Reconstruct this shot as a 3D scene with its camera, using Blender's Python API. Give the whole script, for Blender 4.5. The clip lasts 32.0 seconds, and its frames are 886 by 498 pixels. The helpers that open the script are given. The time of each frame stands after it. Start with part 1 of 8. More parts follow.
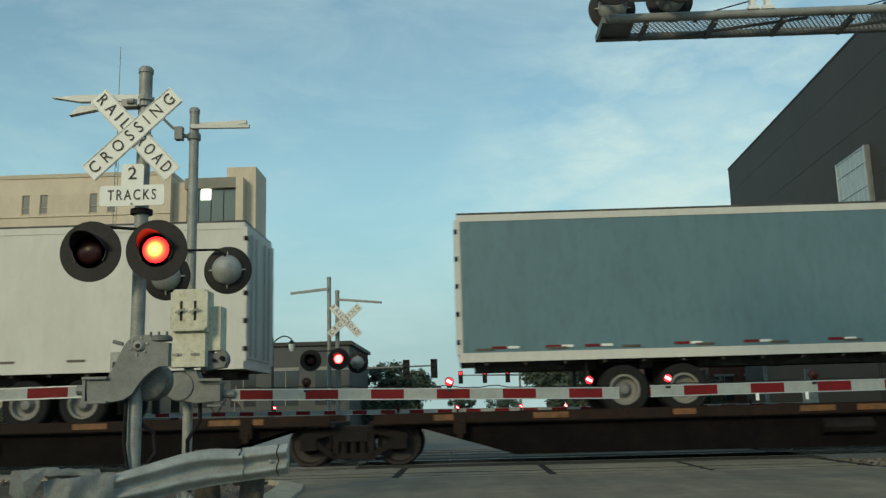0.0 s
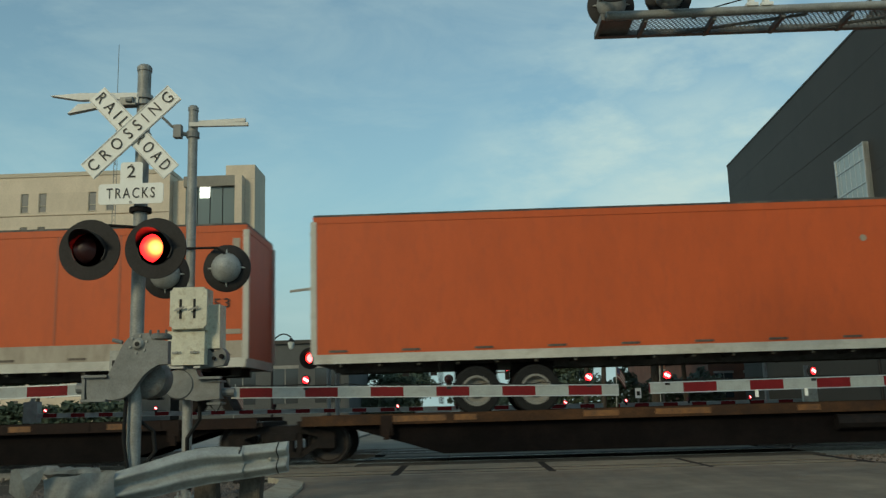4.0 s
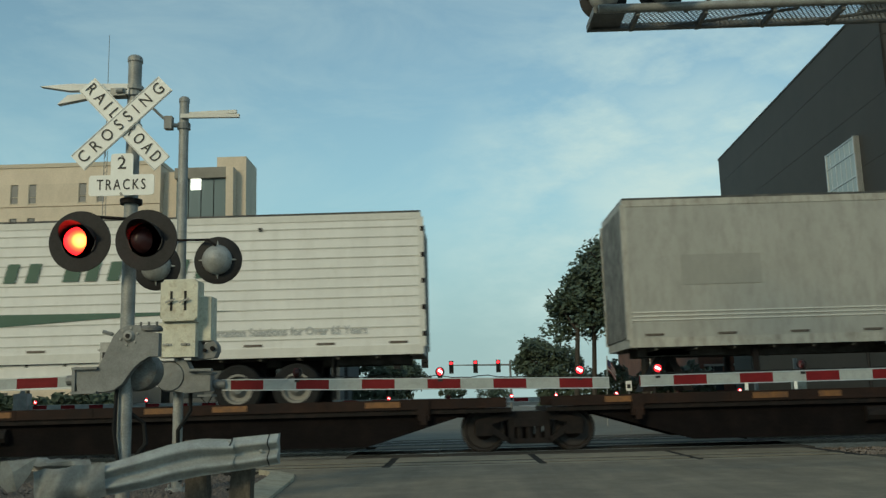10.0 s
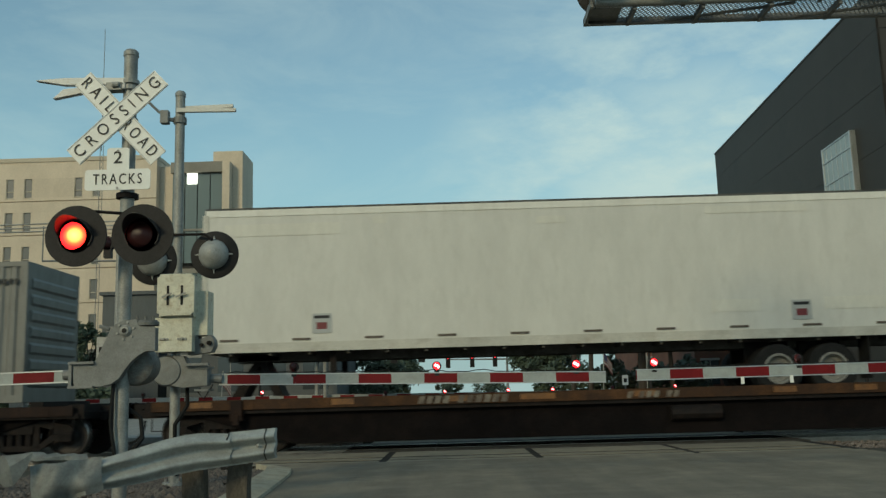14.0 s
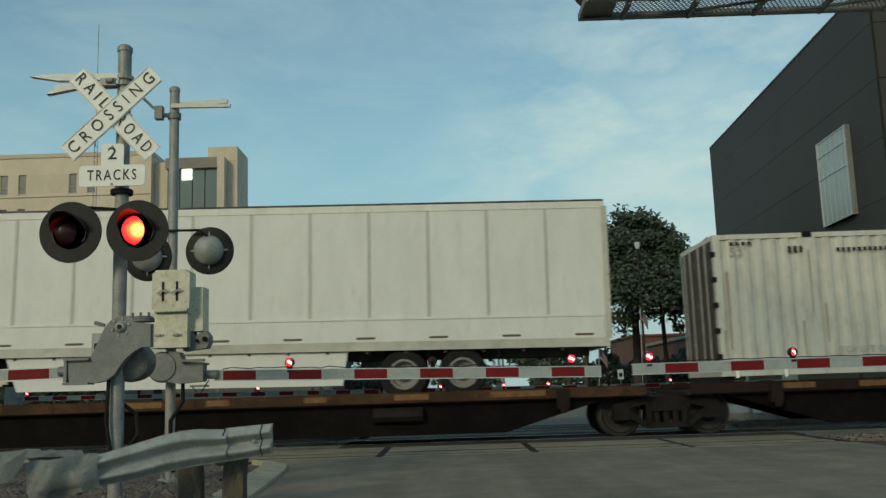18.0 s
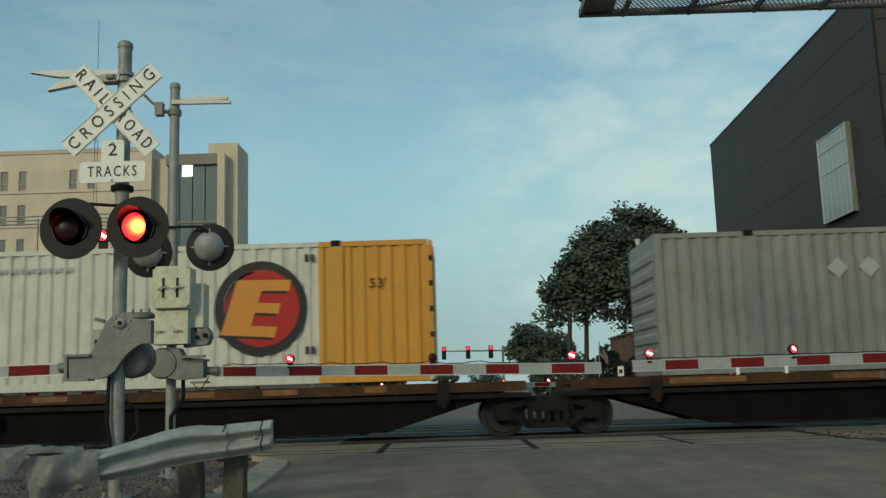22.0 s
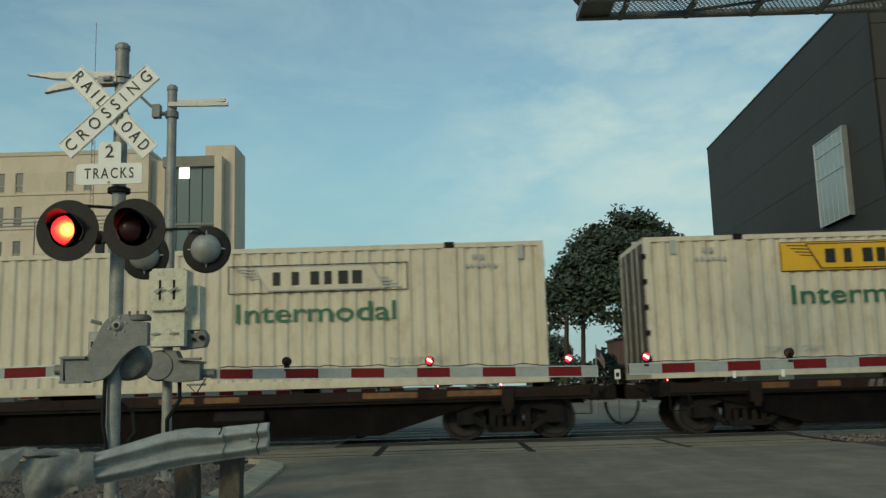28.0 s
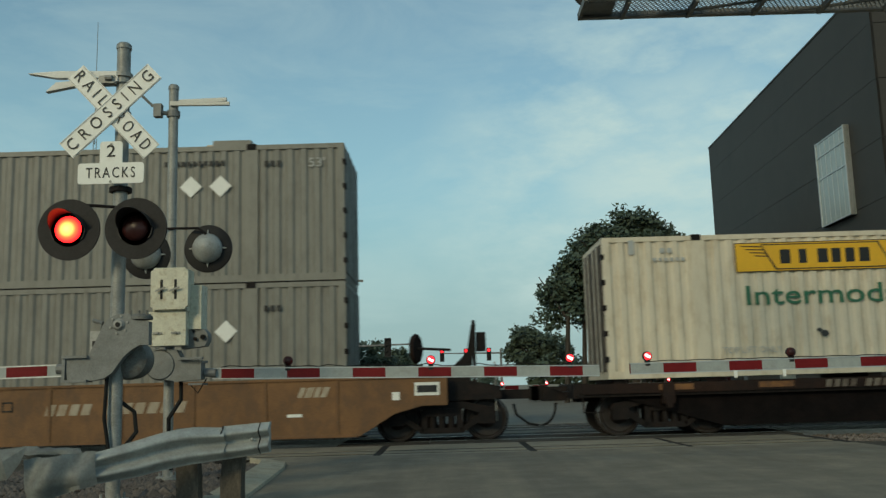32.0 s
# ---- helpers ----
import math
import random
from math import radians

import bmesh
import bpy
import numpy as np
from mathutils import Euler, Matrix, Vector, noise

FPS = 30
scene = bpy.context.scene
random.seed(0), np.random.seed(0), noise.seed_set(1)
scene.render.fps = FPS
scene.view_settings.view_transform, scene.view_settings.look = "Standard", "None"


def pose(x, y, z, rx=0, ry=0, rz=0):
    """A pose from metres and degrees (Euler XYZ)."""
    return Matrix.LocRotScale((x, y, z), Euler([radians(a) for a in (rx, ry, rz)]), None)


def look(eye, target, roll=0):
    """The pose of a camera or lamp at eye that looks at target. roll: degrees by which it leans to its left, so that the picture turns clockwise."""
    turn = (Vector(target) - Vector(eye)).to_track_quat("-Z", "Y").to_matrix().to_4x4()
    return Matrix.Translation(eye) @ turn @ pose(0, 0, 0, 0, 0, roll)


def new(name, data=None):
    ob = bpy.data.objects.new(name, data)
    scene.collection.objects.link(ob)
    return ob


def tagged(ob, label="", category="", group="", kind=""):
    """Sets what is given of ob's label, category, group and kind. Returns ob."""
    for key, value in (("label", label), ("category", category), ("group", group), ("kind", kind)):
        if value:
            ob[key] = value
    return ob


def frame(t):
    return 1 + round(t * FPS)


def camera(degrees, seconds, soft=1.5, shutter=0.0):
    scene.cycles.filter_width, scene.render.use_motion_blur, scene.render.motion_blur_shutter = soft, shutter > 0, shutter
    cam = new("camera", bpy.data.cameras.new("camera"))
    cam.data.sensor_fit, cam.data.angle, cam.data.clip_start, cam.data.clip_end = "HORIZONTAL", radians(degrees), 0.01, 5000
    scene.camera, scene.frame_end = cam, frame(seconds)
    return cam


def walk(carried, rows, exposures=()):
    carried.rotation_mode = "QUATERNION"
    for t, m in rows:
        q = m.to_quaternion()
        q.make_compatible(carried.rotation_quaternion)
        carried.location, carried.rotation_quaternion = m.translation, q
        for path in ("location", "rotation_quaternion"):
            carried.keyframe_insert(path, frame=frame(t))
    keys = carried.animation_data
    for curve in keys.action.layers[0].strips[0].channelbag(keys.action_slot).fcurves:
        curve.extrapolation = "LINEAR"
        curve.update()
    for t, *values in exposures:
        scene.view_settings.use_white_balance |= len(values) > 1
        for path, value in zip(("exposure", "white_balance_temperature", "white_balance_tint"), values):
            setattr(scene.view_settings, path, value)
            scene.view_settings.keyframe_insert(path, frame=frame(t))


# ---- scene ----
# the camera is held in a waiting car: it stays in its place and turns a little; one lens for all
cam = camera(52.2, 32.0, 1.4, 0.08)


def turned(tilt, yaw, roll):
    """The camera's pose from its tilt above the level, its turn to the left and its roll, in degrees."""
    return Matrix.Translation((0, 0, 1.0)) @ Matrix.Rotation(radians(yaw), 4, "Z") @ Matrix.Rotation(radians(90 + tilt), 4, "X") @ Matrix.Rotation(radians(roll), 4, "Z")


walk(cam, [
    (0.0, turned(10.109, 1.191, -1.498)),
    (0.5, turned(9.952, 1.254, -1.495)),
    (1.0, turned(9.926, 1.200, -1.510)),
    (1.5, turned(9.918, 1.149, -1.536)),
    (2.0, turned(9.929, 1.163, -1.594)),
    (2.5, turned(9.941, 1.218, -1.659)),
    (3.0, turned(9.920, 1.191, -1.635)),
    (3.5, turned(9.955, 1.162, -1.659)),
    (5.5, turned(9.873, 0.994, -1.504)),
    (6.0, turned(9.825, 0.860, -1.531)),
    (6.5, turned(9.768, 0.848, -1.530)),
    (7.0, turned(9.706, 0.847, -1.544)),
    (7.5, turned(9.702, 0.796, -1.542)),
    (8.0, turned(9.679, 0.661, -1.496)),
    (8.5, turned(9.608, 0.660, -1.556)),
    (9.0, turned(9.541, 0.714, -1.583)),
    (9.5, turned(9.486, 0.666, -1.589)),
    (10.0, turned(9.470, 0.614, -1.562)),
    (10.5, turned(9.427, 0.516, -1.633)),
    (11.0, turned(9.371, 0.464, -1.650)),
    (11.5, turned(9.370, 0.491, -1.649)),
    (12.0, turned(9.345, 0.517, -1.551)),
    (12.5, turned(9.313, 0.413, -1.640)),
    (13.0, turned(9.275, 0.340, -1.632)),
    (13.5, turned(9.207, 0.360, -1.665)),
    (14.0, turned(9.111, 0.414, -1.618)),
    (14.5, turned(9.071, 0.379, -1.565)),
    (16.5, turned(8.988, 0.241, -1.697)),
    (17.0, turned(8.851, 0.276, -1.763)),
    (17.5, turned(8.808, 0.213, -1.765)),
    (18.0, turned(8.799, 0.126, -1.826)),
    (18.5, turned(8.776, 0.130, -1.808)),
    (19.0, turned(8.680, 0.169, -1.735)),
    (19.5, turned(8.631, 0.119, -1.776)),
    (20.0, turned(8.637, 0.010, -1.737)),
    (20.5, turned(8.626, -0.002, -1.806)),
    (21.0, turned(8.639, 0.090, -1.858)),
    (21.5, turned(8.619, 0.173, -1.853)),
    (22.0, turned(8.583, 0.153, -1.772)),
    (22.5, turned(8.617, 0.085, -1.807)),
    (23.0, turned(8.671, 0.000, -1.800)),
    (23.5, turned(8.668, 0.018, -1.801)),
    (24.0, turned(8.730, 0.048, -1.739)),
    (24.5, turned(8.823, 0.024, -1.731)),
    (25.0, turned(8.845, -0.041, -1.683)),
    (25.5, turned(8.812, -0.068, -1.671)),
    (27.5, turned(8.808, -0.016, -1.632)),
    (28.0, turned(8.754, -0.043, -1.673)),
    (28.5, turned(8.716, -0.020, -1.699)),
    (29.0, turned(8.697, 0.033, -1.665)),
    (29.5, turned(8.710, 0.109, -1.704)),
    (30.0, turned(8.694, 0.109, -1.652)),
    (30.5, turned(8.726, 0.045, -1.662)),
    (31.0, turned(8.733, 0.014, -1.684)),
    (31.5, turned(8.763, 0.038, -1.647)),
    (32.0, turned(8.720, 0.045, -1.649))], exposures=[(t, stops - 0.52, 6430, -6) for t, stops in ((0.0, 0.25), (0.5, 0.16), (1.0, 0.05), (6.0, 0.06), (9.0, 0.14), (10.0, 0.14), (12.0, 0.0), (14.0, 0.06), (19.0, 0.03), (23.0, 0.05), (32.0, 0.02))])

# ---- sky and light: late, soft daylight under thin cloud ----
world = bpy.data.worlds.new("sky")
scene.world = world
world.use_nodes = True
wn, wl = world.node_tree.nodes, world.node_tree.links
wn.clear()
SUN_UP, SUN_ROUND = radians(24), radians(208)
sky = wn.new("ShaderNodeTexSky")
sky.sky_type, sky.sun_disc, sky.sun_elevation, sky.sun_rotation = "NISHITA", False, SUN_UP, SUN_ROUND
sky.air_density, sky.dust_density, sky.ozone_density = 1.15, 0.7, 1.15
wtc = wn.new("ShaderNodeTexCoord")
wmap = wn.new("ShaderNodeMapping")
wmap.inputs["Scale"].default_value = (2.2, 2.2, 6.5)
wmap.inputs["Rotation"].default_value = (0, radians(20), 0)
wl.new(wtc.outputs["Generated"], wmap.inputs["Vector"])
cl = wn.new("ShaderNodeTexNoise")
cl.inputs["Scale"].default_value, cl.inputs["Detail"].default_value, cl.inputs["Roughness"].default_value = 1.7, 9, 0.62
cl.inputs["Distortion"].default_value = 0.5
wl.new(wmap.outputs["Vector"], cl.inputs["Vector"])
cr = wn.new("ShaderNodeValToRGB")
cr.color_ramp.elements[0].position, cr.color_ramp.elements[1].position = 0.42, 0.80
cr.color_ramp.elements[0].color = (0.01, 0.01, 0.01, 1)
cr.color_ramp.elements[1].color = (0.4, 0.4, 0.4, 1)
wl.new(cl.outputs["Fac"], cr.inputs["Fac"])
# a brighter bank of thin cloud low in the sky beyond the crossing
toward = wn.new("ShaderNodeVectorMath")
toward.operation = "DOT_PRODUCT"
wl.new(wtc.outputs["Generated"], toward.inputs[0])
toward.inputs[1].default_value = (0.262, 0.945, 0.195)
near = wn.new("ShaderNodeMapRange")
near.inputs["From Min"].default_value, near.inputs["From Max"].default_value = 0.955, 1.0
near.inputs["To Min"].default_value, near.inputs["To Max"].default_value = 0.0, 0.9
wl.new(toward.outputs["Value"], near.inputs["Value"])
wisp = wn.new("ShaderNodeTexNoise")
wmap2 = wn.new("ShaderNodeMapping")
wmap2.inputs["Scale"].default_value = (5.0, 5.0, 11.0)
wmap2.inputs["Rotation"].default_value = (0, radians(24), 0)
wl.new(wtc.outputs["Generated"], wmap2.inputs["Vector"])
wl.new(wmap2.outputs["Vector"], wisp.inputs["Vector"])
wisp.inputs["Scale"].default_value, wisp.inputs["Detail"].default_value, wisp.inputs["Roughness"].default_value = 1.6, 8, 0.6
wr = wn.new("ShaderNodeValToRGB")
wr.color_ramp.elements[0].position, wr.color_ramp.elements[1].position = 0.40, 0.66
wl.new(wisp.outputs["Fac"], wr.inputs["Fac"])
prod = wn.new("ShaderNodeMath")
prod.operation = "MULTIPLY"
wl.new(near.outputs["Result"], prod.inputs[0])
wl.new(wr.outputs["Color"], prod.inputs[1])
core = wn.new("ShaderNodeMapRange")
core.interpolation_type = "SMOOTHSTEP"
core.inputs["From Min"].default_value, core.inputs["From Max"].default_value = 0.984, 1.0
core.inputs["To Min"].default_value, core.inputs["To Max"].default_value = 0.0, 0.75
wl.new(toward.outputs["Value"], core.inputs["Value"])
puff = wn.new("ShaderNodeValToRGB")
puff.color_ramp.elements[0].position, puff.color_ramp.elements[1].position = 0.36, 0.66
puff.color_ramp.elements[0].color, puff.color_ramp.elements[1].color = (1, 1, 1, 1), (0.1, 0.1, 0.1, 1)
wl.new(wisp.outputs["Fac"], puff.inputs["Fac"])
dense = wn.new("ShaderNodeMath")
dense.operation = "MULTIPLY"
wl.new(core.outputs["Result"], dense.inputs[0])
wl.new(puff.outputs["Color"], dense.inputs[1])
thick = wn.new("ShaderNodeMath")
thick.operation = "MAXIMUM"
wl.new(prod.outputs["Value"], thick.inputs[0])
wl.new(dense.outputs["Value"], thick.inputs[1])
both = wn.new("ShaderNodeMath")
both.operation, both.use_clamp = "ADD", True
wl.new(thick.outputs["Value"], both.inputs[0])
wl.new(cr.outputs["Color"], both.inputs[1])
# pale blue haze towards the horizon
up = wn.new("ShaderNodeSeparateXYZ")
wl.new(wtc.outputs["Generated"], up.inputs["Vector"])
haze = wn.new("ShaderNodeMapRange")
haze.interpolation_type = "SMOOTHSTEP"
haze.inputs["From Min"].default_value, haze.inputs["From Max"].default_value = -0.02, 0.46
haze.inputs["To Min"].default_value, haze.inputs["To Max"].default_value = 0.92, 0.2
wl.new(up.outputs["Z"], haze.inputs["Value"])
veil = wn.new("ShaderNodeMix")
veil.data_type = "RGBA"
wl.new(haze.outputs["Result"], veil.inputs["Factor"])
wl.new(sky.outputs["Color"], veil.inputs["A"])
veil.inputs["B"].default_value = (2.9, 4.85, 5.75, 1)
low_haze = wn.new("ShaderNodeMapRange")
low_haze.interpolation_type = "SMOOTHSTEP"
low_haze.inputs["From Min"].default_value, low_haze.inputs["From Max"].default_value = 0.0, 0.24
low_haze.inputs["To Min"].default_value, low_haze.inputs["To Max"].default_value = 0.85, 0.0
wl.new(up.outputs["Z"], low_haze.inputs["Value"])
grey = wn.new("ShaderNodeMix")
grey.data_type = "RGBA"
wl.new(low_haze.outputs["Result"], grey.inputs["Factor"])
wl.new(veil.outputs["Result"], grey.inputs["A"])
grey.inputs["B"].default_value = (3.3, 4.15, 4.3, 1)
mixc = wn.new("ShaderNodeMix")
mixc.data_type = "RGBA"
wl.new(both.outputs["Value"], mixc.inputs["Factor"])
wl.new(grey.outputs["Result"], mixc.inputs["A"])
mixc.inputs["B"].default_value = (5.4, 6.25, 6.35, 1)
bg = wn.new("ShaderNodeBackground")
bg.inputs["Strength"].default_value = 0.15
wl.new(mixc.outputs["Result"], bg.inputs["Color"])
wo = wn.new("ShaderNodeOutputWorld")
wl.new(bg.outputs["Background"], wo.inputs["Surface"])
sun = new("sun", bpy.data.lights.new("sun", "SUN"))
sun.data.energy, sun.data.angle, sun.data.color = 1.75, radians(12), (1.0, 0.77, 0.48)
# the sky's sun stands behind the camera, a little to its left
sun.matrix_world = look((0, 0, 60), (60 * math.cos(SUN_UP) * -math.sin(SUN_ROUND), 60 * math.cos(SUN_UP) * -math.cos(SUN_ROUND), 60 - 60 * math.sin(SUN_UP)))

# ---- materials ----
def material(name, color, rough=0.6, metal=0.0, var=0.18, scale=1.6, grain=45.0, bump=0.12, dirt=None, dirt_at=0.6, streak=1.0, glow=0.0, each=0.0, spec=0.5):
    """A worn surface: large stains, fine grain and relief; dirt in upright streaks where streak is high."""
    m = bpy.data.materials.new(name)
    m.use_nodes = True
    n, l = m.node_tree.nodes, m.node_tree.links
    b = n["Principled BSDF"]
    b.inputs["Roughness"].default_value, b.inputs["Metallic"].default_value = rough, metal
    b.inputs["Specular IOR Level"].default_value = spec
    tc = n.new("ShaderNodeTexCoord")
    mp = n.new("ShaderNodeMapping")
    mp.inputs["Scale"].default_value = (streak, streak, 1.0)
    l.new(tc.outputs["Object"], mp.inputs["Vector"])
    big = n.new("ShaderNodeTexNoise")
    big.inputs["Scale"].default_value, big.inputs["Detail"].default_value, big.inputs["Roughness"].default_value = scale, 6, 0.65
    l.new(mp.outputs["Vector"], big.inputs["Vector"])
    fine = n.new("ShaderNodeTexNoise")
    fine.inputs["Scale"].default_value, fine.inputs["Detail"].default_value = grain, 4
    l.new(tc.outputs["Object"], fine.inputs["Vector"])
    ramp = n.new("ShaderNodeValToRGB")
    e = ramp.color_ramp.elements
    e[0].position, e[1].position = 0.3, 0.7
    e[0].color = (*[c * (1 - var) for c in color], 1)
    e[1].color = (*[min(1, c * (1 + var)) for c in color], 1)
    l.new(big.outputs["Fac"], ramp.inputs["Fac"])
    out = ramp.outputs["Color"]
    mx = n.new("ShaderNodeMix")
    mx.data_type, mx.blend_type = "RGBA", "MULTIPLY"
    mx.inputs["Factor"].default_value = min(1.0, var * 2.2)
    fr = n.new("ShaderNodeValToRGB")
    fr.color_ramp.elements[0].position, fr.color_ramp.elements[1].position = 0.3, 0.62
    fr.color_ramp.elements[0].color = (0.55, 0.55, 0.55, 1)
    l.new(fine.outputs["Fac"], fr.inputs["Fac"])
    l.new(out, mx.inputs["A"])
    l.new(fr.outputs["Color"], mx.inputs["B"])
    out = mx.outputs["Result"]
    if dirt:
        d = n.new("ShaderNodeTexNoise")
        d.inputs["Scale"].default_value, d.inputs["Detail"].default_value, d.inputs["Roughness"].default_value = scale * 1.7, 8, 0.7
        l.new(mp.outputs["Vector"], d.inputs["Vector"])
        dr = n.new("ShaderNodeValToRGB")
        dr.color_ramp.elements[0].position, dr.color_ramp.elements[1].position = dirt_at - 0.12, dirt_at + 0.14
        l.new(d.outputs["Fac"], dr.inputs["Fac"])
        dm = n.new("ShaderNodeMix")
        dm.data_type = "RGBA"
        l.new(dr.outputs["Color"], dm.inputs["Factor"])
        l.new(out, dm.inputs["A"])
        dm.inputs["B"].default_value = (*dirt, 1)
        out = dm.outputs["Result"]
    if each:
        oi = n.new("ShaderNodeObjectInfo")
        hs = n.new("ShaderNodeHueSaturation")
        mr = n.new("ShaderNodeMapRange")
        mr.inputs["To Min"].default_value, mr.inputs["To Max"].default_value = 1 - each, 1 + each
        l.new(oi.outputs["Random"], mr.inputs["Value"])
        l.new(mr.outputs["Result"], hs.inputs["Value"])
        l.new(out, hs.inputs["Color"])
        out = hs.outputs["Color"]
    l.new(out, b.inputs["Base Color"])
    if bump:
        bp = n.new("ShaderNodeBump")
        bp.inputs["Strength"].default_value, bp.inputs["Distance"].default_value = bump, 0.02
        l.new(fine.outputs["Fac"], bp.inputs["Height"])
        l.new(bp.outputs["Normal"], b.inputs["Normal"])
    if glow:
        b.inputs["Emission Color"].default_value = (*color, 1)
        b.inputs["Emission Strength"].default_value = glow
    return m


def glass(name, color=(0.1, 0.13, 0.14), rough=0.06):
    m = bpy.data.materials.new(name)
    m.use_nodes = True
    b = m.node_tree.nodes["Principled BSDF"]
    b.inputs["Base Color"].default_value = (*color, 1)
    b.inputs["Roughness"].default_value, b.inputs["Specular IOR Level"].default_value = rough, 0.8
    return m


GALV = material("galvanised_steel", (0.32, 0.32, 0.30), 0.55, 0.22, 0.25, 5, 60, 0.08, (0.25, 0.24, 0.22), 0.66)
CAST = material("grey_painted_casting", (0.20, 0.205, 0.20), 0.6, 0.15, 0.2, 6, 70, 0.1, (0.16, 0.14, 0.12), 0.66)
CREAM = material("cream_enamel", (0.64, 0.62, 0.50), 0.5, 0.0, 0.14, 7, 60, 0.1, (0.30, 0.22, 0.11), 0.64)
BLACK = material("matt_black_paint", (0.021, 0.0195, 0.0198), 0.6, 0.0, 0.3, 4, 60, 0.05, spec=0.25)
RUBBER = material("tyre_rubber", (0.018, 0.018, 0.018), 0.85, 0.0, 0.25, 6, 80, 0.15, spec=0.2)
SIGNWHITE = material("reflective_white_sheeting", (0.80, 0.80, 0.76), 0.45, 0.0, 0.05, 5, 70, 0.02, (0.55, 0.52, 0.46), 0.74)
LETTER = material("black_letter_paint", (0.02, 0.02, 0.02), 0.6, 0.0, 0.1, 6, 70, 0.0)
REDSTRIPE = material("red_reflective_stripe", (0.16, 0.011, 0.014), 0.55, 0.0, 0.15, 6, 70, 0.03, spec=0.15)
WHITESTRIPE = material("white_reflective_stripe", (0.34, 0.365, 0.355), 0.45, 0.0, 0.12, 6, 70, 0.03, (0.26, 0.26, 0.24), 0.62)
ALU = material("bare_aluminium", (0.55, 0.56, 0.56), 0.35, 0.75, 0.1, 5, 50, 0.05)
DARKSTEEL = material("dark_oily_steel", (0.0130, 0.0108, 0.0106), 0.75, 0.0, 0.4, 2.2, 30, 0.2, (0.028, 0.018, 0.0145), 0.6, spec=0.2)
# centre beams: darker and duller than the other underframe steel
BEAMSTEEL = material("near_black_beam_paint", (0.0068, 0.0054, 0.0056), 0.8, 0.0, 0.4, 1.4, 30, 0.2, (0.013, 0.0088, 0.008), 0.6, spec=0.1)
# paler than steel: missing haze and fill light under trailers put into the colour
CHASSIS = material("lightened_grey_chassis", (0.12, 0.112, 0.10), 0.8, 0.0, 0.3, 2.0, 30, 0.1, (0.06, 0.054, 0.047), 0.55, spec=0.2)
RUSTSILL = material("rusty_brown_sill_paint", (0.030, 0.015, 0.0098), 0.75, 0.0, 0.45, 1.1, 30, 0.15, (0.015, 0.010, 0.009), 0.50, spec=0.2)
YELLOWPATCH = material("yellow_reflector_patch", (0.22, 0.095, 0.024), 0.6, 0.0, 0.3, 5, 50, 0.05, (0.08, 0.04, 0.02), 0.56)
WHEELSTEEL = material("worn_wheel_steel", (0.03, 0.024, 0.022), 0.55, 0.3, 0.3, 4, 40, 0.1)
WELLTAN = material("ochre_well_car_paint", (0.185, 0.092, 0.034), 0.7, 0.0, 0.25, 1.2, 30, 0.1, (0.10, 0.055, 0.028), 0.58, 1.5)
RAILSTEEL = material("polished_rail_head", (0.32, 0.30, 0.28), 0.3, 0.9, 0.2, 3, 40, 0.05)
GRAVEL = material("ballast_stone", (0.19, 0.158, 0.135), 0.95, 0.0, 0.4, 5, 25, 0.6, (0.09, 0.075, 0.066), 0.56, each=0.3)
CONCRETE = material("weathered_concrete", (0.29, 0.28, 0.255), 0.85, 0.0, 0.2, 1.5, 35, 0.25, (0.17, 0.16, 0.145), 0.6)
WOOD = material("weathered_timber", (0.10, 0.084, 0.062), 0.85, 0.0, 0.35, 4, 40, 0.4, (0.045, 0.037, 0.03), 0.56, 3.0)
SLEEPERWOOD = material("creosoted_sleeper", (0.07, 0.055, 0.045), 0.9, 0.0, 0.3, 3, 40, 0.4)


# ---- mesh tools ----
def box(bm, x0, x1, y0, y1, z0, z1):
    v = [bm.verts.new(p) for p in ((x0, y0, z0), (x1, y0, z0), (x1, y1, z0), (x0, y1, z0), (x0, y0, z1), (x1, y0, z1), (x1, y1, z1), (x0, y1, z1))]
    for f in ((3, 2, 1, 0), (4, 5, 6, 7), (0, 1, 5, 4), (1, 2, 6, 5), (2, 3, 7, 6), (3, 0, 4, 7)):
        bm.faces.new([v[i] for i in f])
    return v


def tube(bm, p, q, r, n=12, r2=None, caps=True):
    p, q = Vector(p), Vector(q)
    a = (q - p).normalized()
    u = a.orthogonal().normalized()
    w = a.cross(u)
    r2 = r if r2 is None else r2
    rings = [[bm.verts.new(c + (u * math.cos(k * math.tau / n) + w * math.sin(k * math.tau / n)) * rr) for k in range(n)] for c, rr in ((p, r), (q, r2))]
    for k in range(n):
        bm.faces.new((rings[0][k], rings[0][(k + 1) % n], rings[1][(k + 1) % n], rings[1][k]))
    if caps:
        bm.faces.new(rings[0][::-1])
        bm.faces.new(rings[1])


def lathe(bm, p, axis, prof, n=20):
    """Turns the profile of (along, radius) pairs round the axis at p."""
    p, a = Vector(p), Vector(axis).normalized()
    u = a.orthogonal().normalized()
    w = a.cross(u)
    rings = [[bm.verts.new(p + a * s + (u * math.cos(k * math.tau / n) + w * math.sin(k * math.tau / n)) * max(r, 1e-4)) for k in range(n)] for s, r in prof]
    for i in range(len(rings) - 1):
        for k in range(n):
            bm.faces.new((rings[i][k], rings[i][(k + 1) % n], rings[i + 1][(k + 1) % n], rings[i + 1][k]))
    bm.faces.new(rings[0][::-1])
    bm.faces.new(rings[-1])


